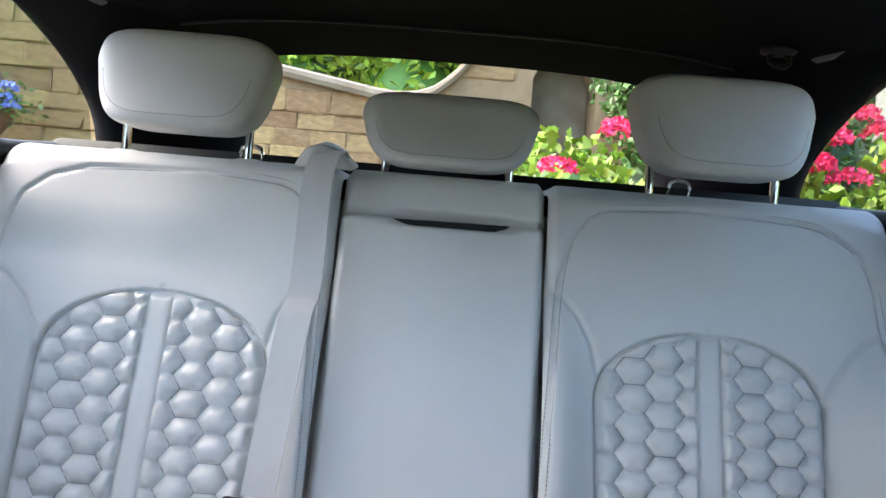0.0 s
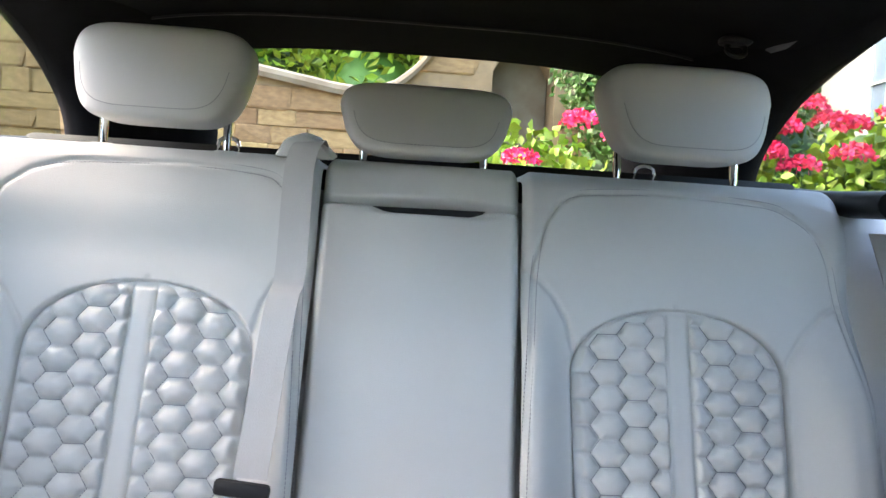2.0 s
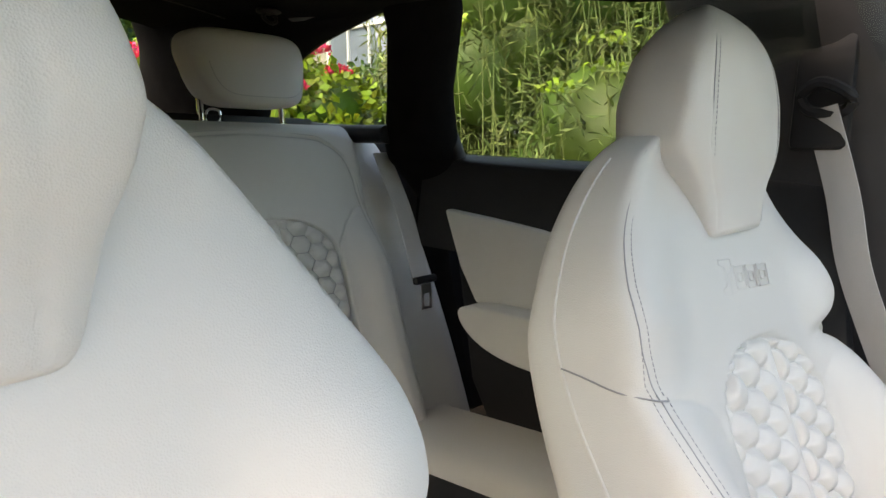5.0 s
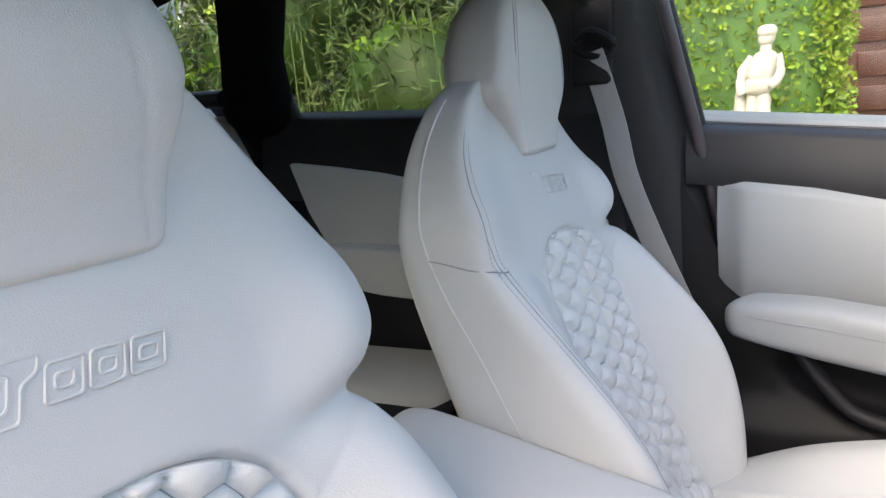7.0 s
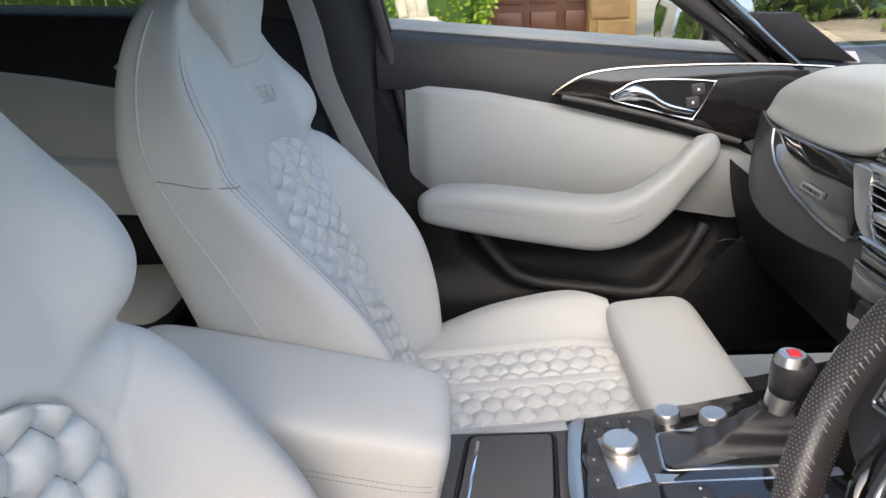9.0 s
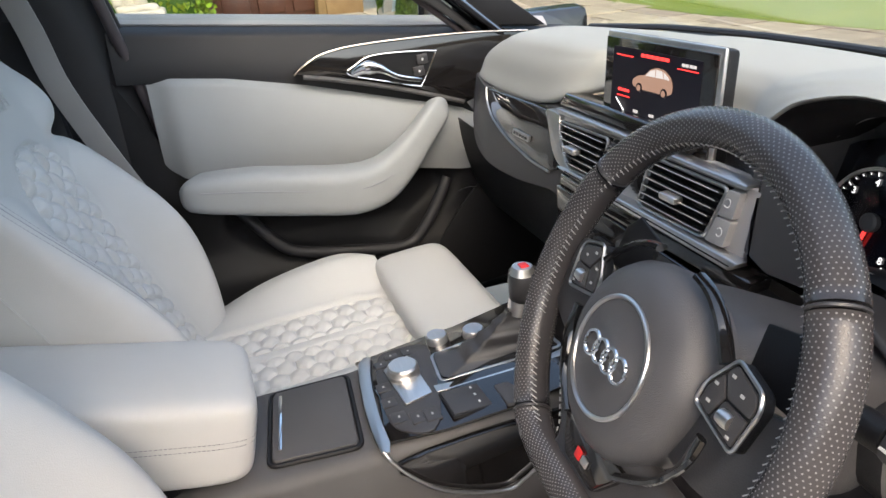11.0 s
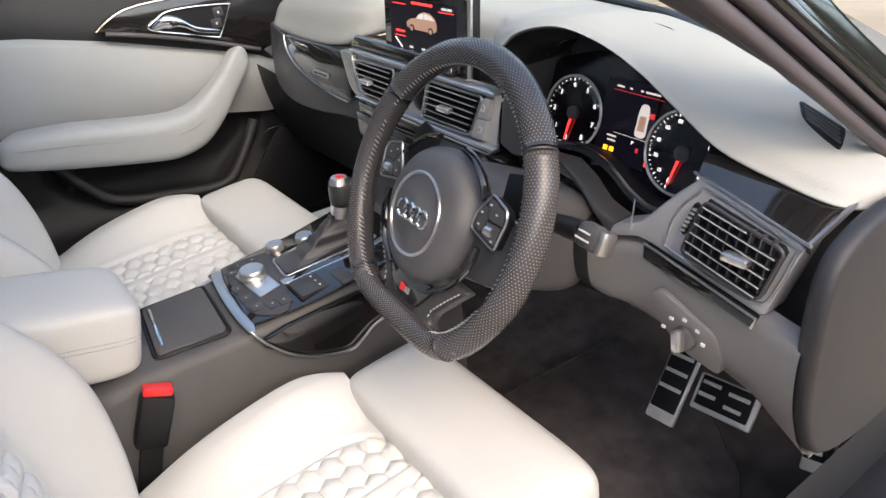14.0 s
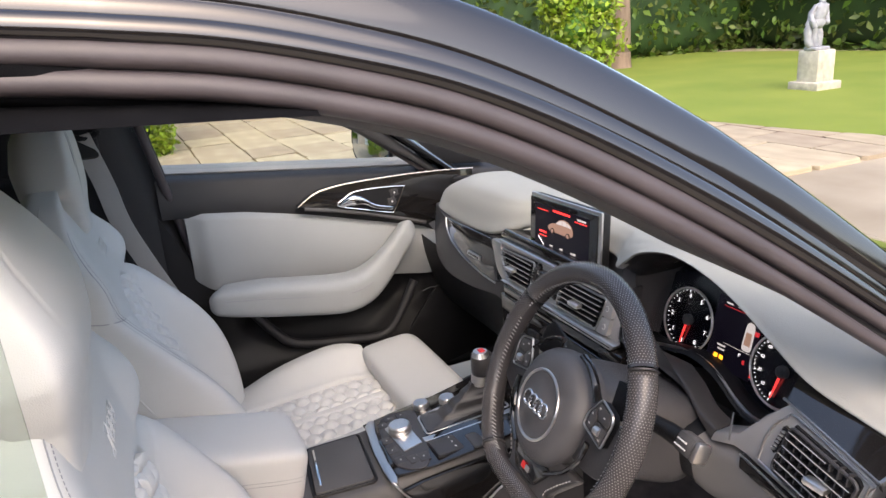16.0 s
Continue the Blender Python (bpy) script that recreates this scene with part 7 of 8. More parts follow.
part("lower_spoke_plate", prism([wp(a, b, 0.004) for a, b in round_loop([(-0.058, -0.094), (0.058, -0.094), (0.028, -0.133), (-0.028, -0.133)], 0.006)], tuple(np.array(WR @ Vector((0, -0.010, 0)))), 0.002), PIANO, wheel, "gloss black spoke plate")
part("plate_badge", box(wp(-0.006, -0.119, 0.0052), (0.010, 0.002, 0.010), 0.001, WR), REDPLA, wheel, "small red badge plate")
part("plate_badge", box(wp(0.006, -0.119, 0.0052), (0.011, 0.002, 0.008), 0.001, WR), SILVER, wheel, "small silver badge plate")
# column shroud and stalks
part("column_shroud", pillow(tuple(WC + WR @ Vector((0, -0.135, -0.018))), (0.15, 0.23, 0.145), 0.5, 0.5, 0, WR, 24, 32), AIRBAG, dash, "dark grey steering column shroud")
st = part("wiper_stalk", tube(smooth_path([wp(0.04, 0.010, -0.110), wp(0.10, 0.022, -0.104), wp(0.150, 0.029, -0.099)], 5), [0.010] * 4 + [0.012] * 3 + [0.013] * 4, 12), BLACKPLA, dash, "black stalk with silver end")
part("stalk_head", box(wp(0.166, 0.030, -0.098), (0.036, 0.024, 0.030), 0.008, WR), DARKGREY, st)
part("stalk_end", box(wp(0.187, 0.030, -0.0975), (0.012, 0.024, 0.030), 0.006, WR), SILVER, st, "satin silver cap")
part("stalk_mark", box(wp(0.166, 0.0345, -0.0825), (0.018, 0.001, 0.002), 0, WR), WHITEPLA, st)
part("stalk_mark", box(wp(0.166, 0.026, -0.0825), (0.022, 0.001, 0.002), 0, WR), WHITEPLA, st)
for k in (-1, 1):
    part("shift_paddle", prism([wp(k * a, b, -0.030) for a, b in ((0.075, 0.065), (0.120, 0.075), (0.135, 0.06), (0.135, 0.02), (0.080, 0.02))], tuple(np.array(WR @ Vector((0, -0.005, 0)))), 0.002), BLACKPLA, wheel, "black shift paddle")

# ---- centre console ----
con = thing("centre_console", (0, -0.35, 0.25), "dark centre console with gloss black control panel and bright trim", "centre console")
rows = []
for y in np.linspace(0.20, -0.66, 60):
    zt = np.interp(y, [-0.66, -0.50, -0.28, -0.12, 0.2], [0.600, 0.566, 0.545, 0.545, 0.50])
    w = np.interp(y, [-0.66, -0.45, -0.28, 0.2], [0.125, 0.112, 0.104, 0.100])
    wl = w + 0.012
    rows.append([(-wl - 0.01, y, 0.24), (-wl, y, 0.44), (-w, y, zt - 0.018), (-w + 0.006, y, zt - 0.005), (-w + 0.018, y, zt), (0, y, zt), (w - 0.018, y, zt), (w - 0.006, y, zt - 0.005), (w, y, zt - 0.018), (wl, y, 0.44), (wl + 0.01, y, 0.24)])
part("console_body", grid(rows, flip=True), DARKGREY, con, "dark grey soft console body", sharp=60)


def cz(y):
    return float(np.interp(y, [-0.66, -0.50, -0.28, -0.12, 0.2], [0.600, 0.566, 0.545, 0.545, 0.50]))


def ct(x, y, off=0.0):
    return (x, y, cz(y) + off)


# covered cup tray
part("tray_lid", prism([ct(a, b, 0.002) for a, b in round_loop([(0.074, -0.168), (0.076, -0.270), (-0.078, -0.254), (-0.070, -0.148)], 0.010)], (0, 0, 0.006), 0.002), DARKGREY, con, "dark grey sliding tray lid")
part("tray_gap", tube([ct(a, b, 0.003) for a, b in round_loop([(0.078, -0.165), (0.080, -0.274), (-0.082, -0.258), (-0.073, -0.144)], 0.012)], 0.003, 6, closed=True), BLACKPLA, con)
part("tray_handle", box((0.002, -0.169, cz(-0.17) + 0.010), (0.116, 0.005, 0.004), 0.0015, rotm(0, 0, -8)), CHROME, con, "bright tray handle")
# gloss control panel
pan_loop = [(0.100, -0.290), (0.0, -0.300), (-0.094, -0.284), (-0.108, -0.36), (-0.112, -0.45), (-0.116, -0.60), (0.116, -0.60), (0.110, -0.45), (0.106, -0.36)]
part("gloss_panel", prism([ct(a, b, 0.003) for a, b in pan_loop], (0, 0, 0.005), 0.002), PIANO, con, "gloss black panel")
part("panel_trim", prism([ct(a, b, 0.0085) for a, b in ((0.100, -0.304), (0.087, -0.292), (0.040, -0.284), (-0.014, -0.277), (-0.070, -0.2735), (-0.113, -0.274), (-0.116, -0.284), (-0.099, -0.289), (-0.047, -0.290), (0.013, -0.296), (0.055, -0.303), (0.096, -0.314))], (0, 0, 0.003), 0.001), SILVERTRIM, con, "bright satin trim band")
part("panel_trim", tube(smooth_path([(-0.113, -0.277, 0.556), (-0.122, -0.284, 0.546), (-0.125, -0.302, 0.522), (-0.126, -0.335, 0.490), (-0.126, -0.375, 0.468), (-0.126, -0.430, 0.452), (-0.126, -0.455, 0.462), (-0.125, -0.480, 0.478), (-0.125, -0.508, 0.486)], 6), 0.0024, 8), SILVERTRIM, con, "bright trim line")
part("side_inlay", prism(smooth_path([(-0.121, -0.292, 0.536), (-0.122, -0.335, 0.492), (-0.1225, -0.38, 0.468), (-0.1225, -0.43, 0.454), (-0.1225, -0.50, 0.482), (-0.121, -0.56, 0.545), (-0.118, -0.45, 0.548)], 3, True), (0.01, 0, 0), 0.002), PIANO, con, "gloss black side inlay")
# control knob with its plate and buttons
part("knob_plate", prism([ct(a, b, 0.008) for a, b in smooth_path([(0.096, -0.336), (0.080, -0.320), (0.046, -0.309), (-0.043, -0.299), (-0.085, -0.308), (-0.104, -0.345), (-0.050, -0.372), (0.060, -0.394), (0.088, -0.384)], 3, True)], (0, 0, 0.003), 0.001), PLATE, con, "dark grey control plate")
part("knob_base", prism([ct(a, b, 0.011) for a, b in ((0.050, -0.321), (-0.042, -0.326), (-0.036, -0.366), (0.066, -0.362))], (0, 0, 0.003), 0.002), SILVER, con, "bright square plate")
part("control_knob", lathe([(0.0225, 0), (0.0230, 0.006), (0.0215, 0.008), (0.0215, 0.014), (0.019, 0.0165), (0, 0.0165)], ct(0.024, -0.344, 0.013), (0, 0.05, 1), 32), SILVER, con, "satin silver control knob")
for bx, by, w_ in ((0.080, -0.340, 0.016), (0.066, -0.322, 0.016), (0.012, -0.311, 0.020), (-0.024, -0.309, 0.020), (-0.060, -0.312, 0.022), (-0.072, -0.334, 0.024), (-0.076, -0.352, 0.026), (0.078, -0.366, 0.018)):
    part("control_button", box(ct(bx, by, 0.0108), (w_, 0.020, 0.0032), 0.0012), PLATE, con)
    part("button_mark", box(ct(bx, by, 0.0127), (w_ * 0.18, 0.0025, 0.0005)), BELT, con)
part("touch_pad_rim", box(ct(-0.072, -0.400, 0.010), (0.058, 0.058, 0.006), 0.003), BLACKPLA, con, "black rim")
part("touch_pad", box(ct(-0.072, -0.400, 0.0118), (0.053, 0.053, 0.006), 0.003), PLATE, con, "dark grey touch pad")
for i in range(3):
    for j in range(2):
        part("pad_mark", box(ct(-0.088 + 0.016 * i, -0.388 - 0.024 * j, 0.0152), (0.004, 0.003, 0.0006)), WHITEPLA, con)
part("side_button", box(ct(-0.090, -0.455, 0.011), (0.046, 0.030, 0.007), 0.003), DARKGREY, con)
part("side_button", box(ct(-0.088, -0.500, 0.011), (0.046, 0.032, 0.007), 0.003), BLACKPLA, con)
part("rocker_trim", prism([ct(a, b, 0.0085) for a, b in ((-0.020, -0.372), (-0.036, -0.372), (-0.058, -0.490), (-0.058, -0.560), (-0.046, -0.560), (-0.044, -0.490))], (0, 0, 0.003), 0.001), SILVERTRIM, con, "bright bar beside the gaiter")
for by in (-0.414, -0.466):
    part("push_button", lathe([(0.0165, 0), (0.0165, 0.010), (0.0145, 0.0135), (0, 0.0135)], ct(0.076 + (by + 0.44) * 0.3, by, 0.007), (0, 0.05, 1), 28), SILVER, con, "satin silver round button")
# gear selector
gs = thing("gear_selector", (0.018, -0.50, 0.565), "automatic gear selector with leather gaiter and silver collar", "gear selector")
gb = [(0.050, -0.392), (-0.016, -0.385), (-0.038, -0.555), (0.056, -0.550)]
part("gaiter_frame", tube([ct(a, b, 0.009) for a, b in round_loop(gb, 0.008)], 0.0028, 6, closed=True), SILVERTRIM, gs, "bright frame")
loops = []
gsm = round_loop([(a, b, 0) for a, b in gb], 0.012, 6)
for f in np.linspace(0, 1, 14):
    k = 1 - 0.80 * f ** 0.6
    wv = 1 + 0.10 * math.sin(f * 26) * (f > 0.05)
    loops.append([(0.014 + 0.006 * f + (p[0] - 0.014) * k * (wv + 0.05 * math.sin(9 * i_ + 14 * f)), -0.476 + (p[1] + 0.474) * k * wv - 0.042 * f, cz(-0.47) + 0.006 + 0.058 * f ** 1.25) for i_, p in enumerate(gsm)])
part("gaiter", loft(loops), WHEELLEA, gs, "creased black leather gaiter", sharp=0)
ga, gbv = np.array((0.020, -0.517, 0.62)), np.array((0.014, -0.528, 0.685))
part("collar", tube([ga, ga + (gbv - ga) * 0.35], [0.015, 0.0165], 16), SILVER, gs, "silver collar")
part("grip", tube([ga + (gbv - ga) * f for f in (0.35, 0.5, 0.75, 0.95, 1.06, 1.10)], [0.0165, 0.019, 0.0225, 0.0235, 0.018, 0.006], 18), WHEELLEA, gs, "black leather grip", sharp=0)
part("grip_cap", tube([gbv + np.array((-0.002, 0.006, 0.000)), gbv + np.array((-0.002, 0.006, 0.0105))], [0.0185, 0.014], 18), SILVER, gs, "silver cap")
part("grip_badge", box(gbv + np.array((-0.002, 0.004, 0.0112)), (0.014, 0.012, 0.002), 0.0005), REDPLA, gs)
# armrest box
def arm_shape(P):
    P[..., 2] += 0.006 * np.cos(P[..., 0] * 14)
    return P


ar = thing("console_armrest", (0, 0.0, 0.55), "pale grey leather armrest box over the console", "armrest")
AC, AR = Vector((0.0, 0.045, 0.630)), rotm(13)
part("padded_lid", pillow(tuple(AC), (0.172, 0.375, 0.118), 0.26, 0.22, 0.0, AR, 48, 90, arm_shape), LEATHER, ar, sharp=0)
for z_ in (0.004, 0.011):
    part("stitching", stitches([tuple(AC + AR @ Vector(p)) for p in smooth_path([(-0.0862, 0.12, z_), (-0.0862, -0.10, z_), (-0.0845, -0.150, z_), (-0.078, -0.176, z_), (-0.055, -0.1868, z_), (0.05, -0.1878, z_)], 10)]), SEAM, ar, sharp=0)
part("armrest_foot", box((0, 0.08, 0.560), (0.12, 0.24, 0.09), 0.01), BLACKPLA, ar)
# driver's belt buckle
bu = thing("belt_buckle", (-0.12, -0.12, 0.40), "black belt buckle with a red release button", "belt buckle")
brot = rotm(20, 0, -10)
part("buckle_body", box((-0.128, -0.110, 0.492), (0.028, 0.046, 0.086), 0.006, brot), BLACKPLA, bu)
part("release_button", box((-0.128, -0.1262, 0.5370), (0.021, 0.040, 0.012), 0.003, brot), REDPLA, bu, "red release button")
part("strap", ribbon([(-0.128, -0.10, 0.46), (-0.130, -0.075, 0.38), (-0.130, -0.06, 0.28)], 0.032, 0.004, (0, 1, 0.2)), BLACKPLA, bu)

# ---- pedals and footwell ----
def pedal(name, c, w, hgt, rot, bars, label):
    """A steel-edged pedal: a rubber field with narrow raised steel bars, rows of (across, up, length)."""
    p = thing(name, (c[0], c[1], c[2] - hgt / 2), label, "pedal", "foot pedals")
    part("plate", box(c, (w, 0.010, hgt), 0.004, rot), PEDAL, p)
    part("rubber_pad", box(Vector(c) + rot @ Vector((0, 0.006, hgt * 0.05)), (w * 0.86, 0.005, hgt * 0.80), 0.002, rot), BLACKPLA, p, "black rubber pad")
    for bx, bz_, bl in bars:
        part("steel_bar", box(Vector(c) + rot @ Vector((-bx * w, 0.009, bz_ * hgt)), (bl * w, 0.004, 0.0065), 0.001, rot), PEDAL, p, "bright steel bar")
    return p


pedal("foot_rest", (-0.469, -0.851, 0.364), 0.056, 0.135, rotm(38, 6, 0), [(0, 0.36, 0.75), (0, 0.15, 0.75), (0, -0.06, 0.75)], "brushed steel clutch-side foot rest with rubber field")
pedal("brake_pedal", (-0.557, -0.862, 0.378), 0.108, 0.062, rotm(38, 8, 0), [(-0.24, 0.28, 0.30), (-0.26, -0.05, 0.28), (0.22, 0.22, 0.34), (0.18, -0.14, 0.28)], "brushed steel brake pedal with rubber field")
pedal("accelerator_pedal", (-0.704, -0.882, 0.402), 0.044, 0.118, rotm(40, 10, 8), [(0, -0.05, 0.3), (0, -0.25, 0.3)], "brushed steel accelerator pedal with rubber insert")
mat_ob = thing("floor_mat", (-0.42, -0.62, 0.225), "dark grey carpet mat in the driver footwell", "floor mat")
part("mat_carpet", prism([(-0.20, -0.30, 0.232), (-0.66, -0.30, 0.232), (-0.68, -0.74, 0.232), (-0.60, -0.86, 0.245), (-0.44, -0.98, 0.27), (-0.24, -0.98, 0.27), (-0.19, -0.60, 0.232)], (0, 0, 0.010), 0.004), CARPET, mat_ob)
part("mat_edge", tube([(x, y, z + 0.008) for x, y, z in ((-0.20, -0.30, 0.232), (-0.66, -0.30, 0.232), (-0.68, -0.74, 0.232), (-0.60, -0.86, 0.245), (-0.44, -0.98, 0.27), (-0.24, -0.98, 0.27), (-0.19, -0.60, 0.232))], 0.003, 6, closed=True), CARPET, mat_ob)
tagged(part("trim_kick_panel", grid([[(-0.745 - 0.03 * f, y, 0.20 + 0.32 * f) for y in np.linspace(-1.25, -0.62, 10)] for f in np.linspace(0, 1, 6)]), BLACKPLA), "black kick panel", "trim", kind="structure")
tagged(part("trim_sill", box((-0.745, -0.10, 0.275), (0.07, 1.10, 0.09), 0.02), BLACKPLA), "black door sill trim", "trim", kind="structure")

# ---- outside ----
GRAVEL = material("pale_sandy_drive", (0.42, 0.36, 0.27), 0.9, vary=0.2, scale=1.2, bump=0.8, grain=60, second=(0.30, 0.25, 0.18))
SLAB = material("worn_sandstone_paving", (0.52, 0.44, 0.31), 0.85, vary=0.16, scale=2.5, bump=0.7, grain=45, island=0.16, second=(0.40, 0.33, 0.23))
LAWN = material("mown_grass", (0.17, 0.24, 0.028), 0.9, vary=0.3, scale=0.7, bump=1.0, grain=120, second=(0.23, 0.28, 0.038))
STONE = material("honey_sandstone", (0.30, 0.200, 0.098), 0.92, vary=0.2, scale=5.5, bump=1.0, grain=34, island=0.22, second=(0.205, 0.132, 0.064), spec=0.2)
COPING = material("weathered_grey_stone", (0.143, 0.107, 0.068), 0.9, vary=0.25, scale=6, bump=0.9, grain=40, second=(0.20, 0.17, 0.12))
MORTAR = material("lime_mortar", (0.22, 0.155, 0.085), 0.95, vary=0.15, scale=10, bump=0.8, grain=80)
STATUE = material("lichened_white_stone", (0.66, 0.62, 0.52), 0.85, vary=0.2, scale=9, bump=0.9, grain=60, second=(0.42, 0.38, 0.31))
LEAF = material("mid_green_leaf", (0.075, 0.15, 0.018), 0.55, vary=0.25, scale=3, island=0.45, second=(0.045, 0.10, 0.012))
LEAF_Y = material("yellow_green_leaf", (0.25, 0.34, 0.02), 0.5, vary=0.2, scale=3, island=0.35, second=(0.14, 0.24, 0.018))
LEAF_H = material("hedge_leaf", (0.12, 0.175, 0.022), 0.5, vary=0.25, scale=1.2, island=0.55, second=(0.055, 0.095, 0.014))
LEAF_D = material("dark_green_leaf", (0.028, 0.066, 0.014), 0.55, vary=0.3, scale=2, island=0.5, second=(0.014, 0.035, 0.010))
LEAF_F = material("feathery_green_leaf", (0.17, 0.22, 0.06), 0.7, vary=0.25, scale=4, island=0.4, second=(0.09, 0.14, 0.035))
BARK = material("grey_brown_bark", (0.24, 0.175, 0.13), 0.9, vary=0.3, scale=8, bump=1.0, grain=50, stretch=(1, 1, 0.2))
PINK = material("pink_petal", (0.80, 0.03, 0.13), 0.6, island=0.25, vary=0.1)
PET_R = material("red_petal", (0.75, 0.03, 0.02), 0.6, island=0.2, vary=0.1)
PET_Y = material("yellow_petal", (0.85, 0.55, 0.03), 0.6, island=0.2, vary=0.1)
PET_P = material("rose_petal", (0.80, 0.18, 0.38), 0.6, island=0.2, vary=0.1)
PET_B = material("blue_petal", (0.20, 0.28, 0.75), 0.6, island=0.2, vary=0.1)
PET_O = material("orange_petal", (0.85, 0.20, 0.06), 0.6, island=0.2, vary=0.1)
IRON = material("black_wrought_iron", (0.02, 0.02, 0.022), 0.6, vary=0.2, scale=30, bump=0.5, grain=200)
GARAGE = material("brown_stained_boards", (0.085, 0.030, 0.018), 0.45, vary=0.2, scale=6, bump=0.4, grain=120, stretch=(1, 1, 0.15))
WHITEPAINT = material("white_window_paint", (0.75, 0.76, 0.77), 0.45, vary=0.04, scale=8)
WICKER = material("brown_wicker", (0.12, 0.06, 0.04), 0.8, vary=0.3, scale=60, bump=1.0, grain=300)
GREYSTATUE = material("lead_grey_statue", (0.33, 0.34, 0.37), 0.6, vary=0.2, scale=12, bump=0.5, grain=60)

g = part("ground", grid([[(x, y, 0.0) for x in (-400, -60, -15, -5, 0, 5, 15, 60, 400)] for y in (-400, -60, -15, -5, 0, 5, 15, 60, 400)]), GRAVEL, at=(0, 0, 0))
tagged(g, "pale sandy drive and open ground", "ground", kind="structure")
lawn_loop = smooth_path([(1.0, -6.9, 0.02), (4.5, -5.75, 0.02), (8.5, -5.75, 0.02), (12.5, -7.9, 0.02), (12.5, -12.5, 0.02), (4.0, -14.5, 0.02), (-4.0, -14.0, 0.02), (-5.0, -9.5, 0.02)], 5, True)
bed_loop = smooth_path([(1.0, -6.62, 0.02), (4.5, -5.48, 0.02), (8.6, -5.50, 0.02), (12.3, -7.7, 0.02), (12.0, -9.0, 0.02), (8.0, -7.5, 0.02), (4.0, -7.5, 0.02), (0.5, -8.0, 0.02)], 5, True)
tagged(part("soil_edge", prism(bed_loop, (0, 0, 0.012)), material("red_brown_soil", (0.20, 0.115, 0.075), 0.95, vary=0.3, scale=6, bump=1.0, grain=60, second=(0.12, 0.075, 0.05))), "bare red-brown soil along the lawn's edge", "soil", kind="structure")
tagged(part("lawn", prism(lawn_loop, (0, 0, 0.02)), LAWN), "sunlit mown lawn beyond the drive", "lawn", kind="structure")

rng = np.random.default_rng(7)


def leaves(centres, sizes, name, mat, parent=None, aspect=0.55, label="", droop=0.3):
    """Many bent leaf blades, one mesh."""
    n = len(centres)
    d = rng.normal(size=(n, 3))
    d[:, 2] -= droop
    d /= np.linalg.norm(d, axis=1)[:, None]
    s = np.cross(d, rng.normal(size=(n, 3)))
    s /= np.linalg.norm(s, axis=1)[:, None] + 1e-9
    u = np.cross(d, s)
    L = sizes[:, None]
    c = centres
    v = np.stack([c, c + d * L * 0.45 + s * L * aspect * 0.5 + u * L * 0.08, c + d * L - u * L * 0.10, c + d * L * 0.45 - s * L * aspect * 0.5 + u * L * 0.08], 1).reshape(-1, 3)
    k = np.arange(n)[:, None] * 4
    f = np.concatenate([k + np.array([0, 1, 2]), k + np.array([0, 2, 3])]).tolist()
    return part(name, (v, f), mat, parent, label, sharp=0)


def blob_points(n, lumps):
    """Points near the skins of several lumps (centre, radii): an uneven outline with gaps."""
    w = np.array([r[0] * r[1] + r[1] * r[2] + r[0] * r[2] for _, r in lumps])
    pick = rng.choice(len(lumps), n, p=w / w.sum())
    C, R = np.array([c for c, _ in lumps]), np.array([r for _, r in lumps])
    d = rng.normal(size=(n, 3))
    d /= np.linalg.norm(d, axis=1)[:, None]
    rad = rng.uniform(0.55, 1.06, n) ** 0.6
    return C[pick] + d * R[pick] * rad[:, None]


def lumps_in(lo, hi, n, r0, r1):
    lo, hi = np.array(lo), np.array(hi)
    out = []
    for _ in range(n):
        r = rng.uniform(r0, r1)
        c = lo + r * 0.7 + (hi - lo - 1.4 * r) * rng.uniform(size=3)
        out.append((c, np.array((r, r, r * rng.uniform(0.8, 1.1)))))
    return out


def bush(name, lo, hi, n, leaf, size, mat, label, nl=16, category="bush", r=(0.25, 0.45), core=None, aspect=0.55, droop=0.3):
    c = (np.array(lo) + np.array(hi)) / 2
    b = thing(name, (c[0], c[1], 0), label, category)
    lm = lumps_in(lo, hi, nl, *r)
    pts = blob_points(n, lm)
    leaves(pts, rng.uniform(0.7, 1.3, n) * size, "foliage", mat, b, aspect, droop=droop)
    for k in range(5):
        a = k * 1.26
        foot = (c[0] + 0.12 * math.cos(a), c[1] + 0.12 * math.sin(a), 0)
        tip = lm[k % len(lm)][0]
        part("stem", tube([foot, (foot[0] * 0.6 + tip[0] * 0.4, foot[1] * 0.6 + tip[1] * 0.4, tip[2] * 0.5), tip], [0.02, 0.014, 0.006], 6), BARK, b)
    # solid lumps behind the leaves; their dark green stands for the shade inside
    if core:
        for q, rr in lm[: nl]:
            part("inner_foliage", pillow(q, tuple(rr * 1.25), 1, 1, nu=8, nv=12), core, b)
    return b, lm


def petals_ball(c, r, n, size, mat, parent, name="flower_head"):
    d = rng.normal(size=(n, 3))
    d /= np.linalg.norm(d, axis=1)[:, None]
    d[:, 2] = np.abs(d[:, 2]) * 0.9 - 0.15
    return leaves(np.array(c) + d * r * np.array((1, 1, 0.7)), np.full(n, size), name, mat, parent, 0.9)


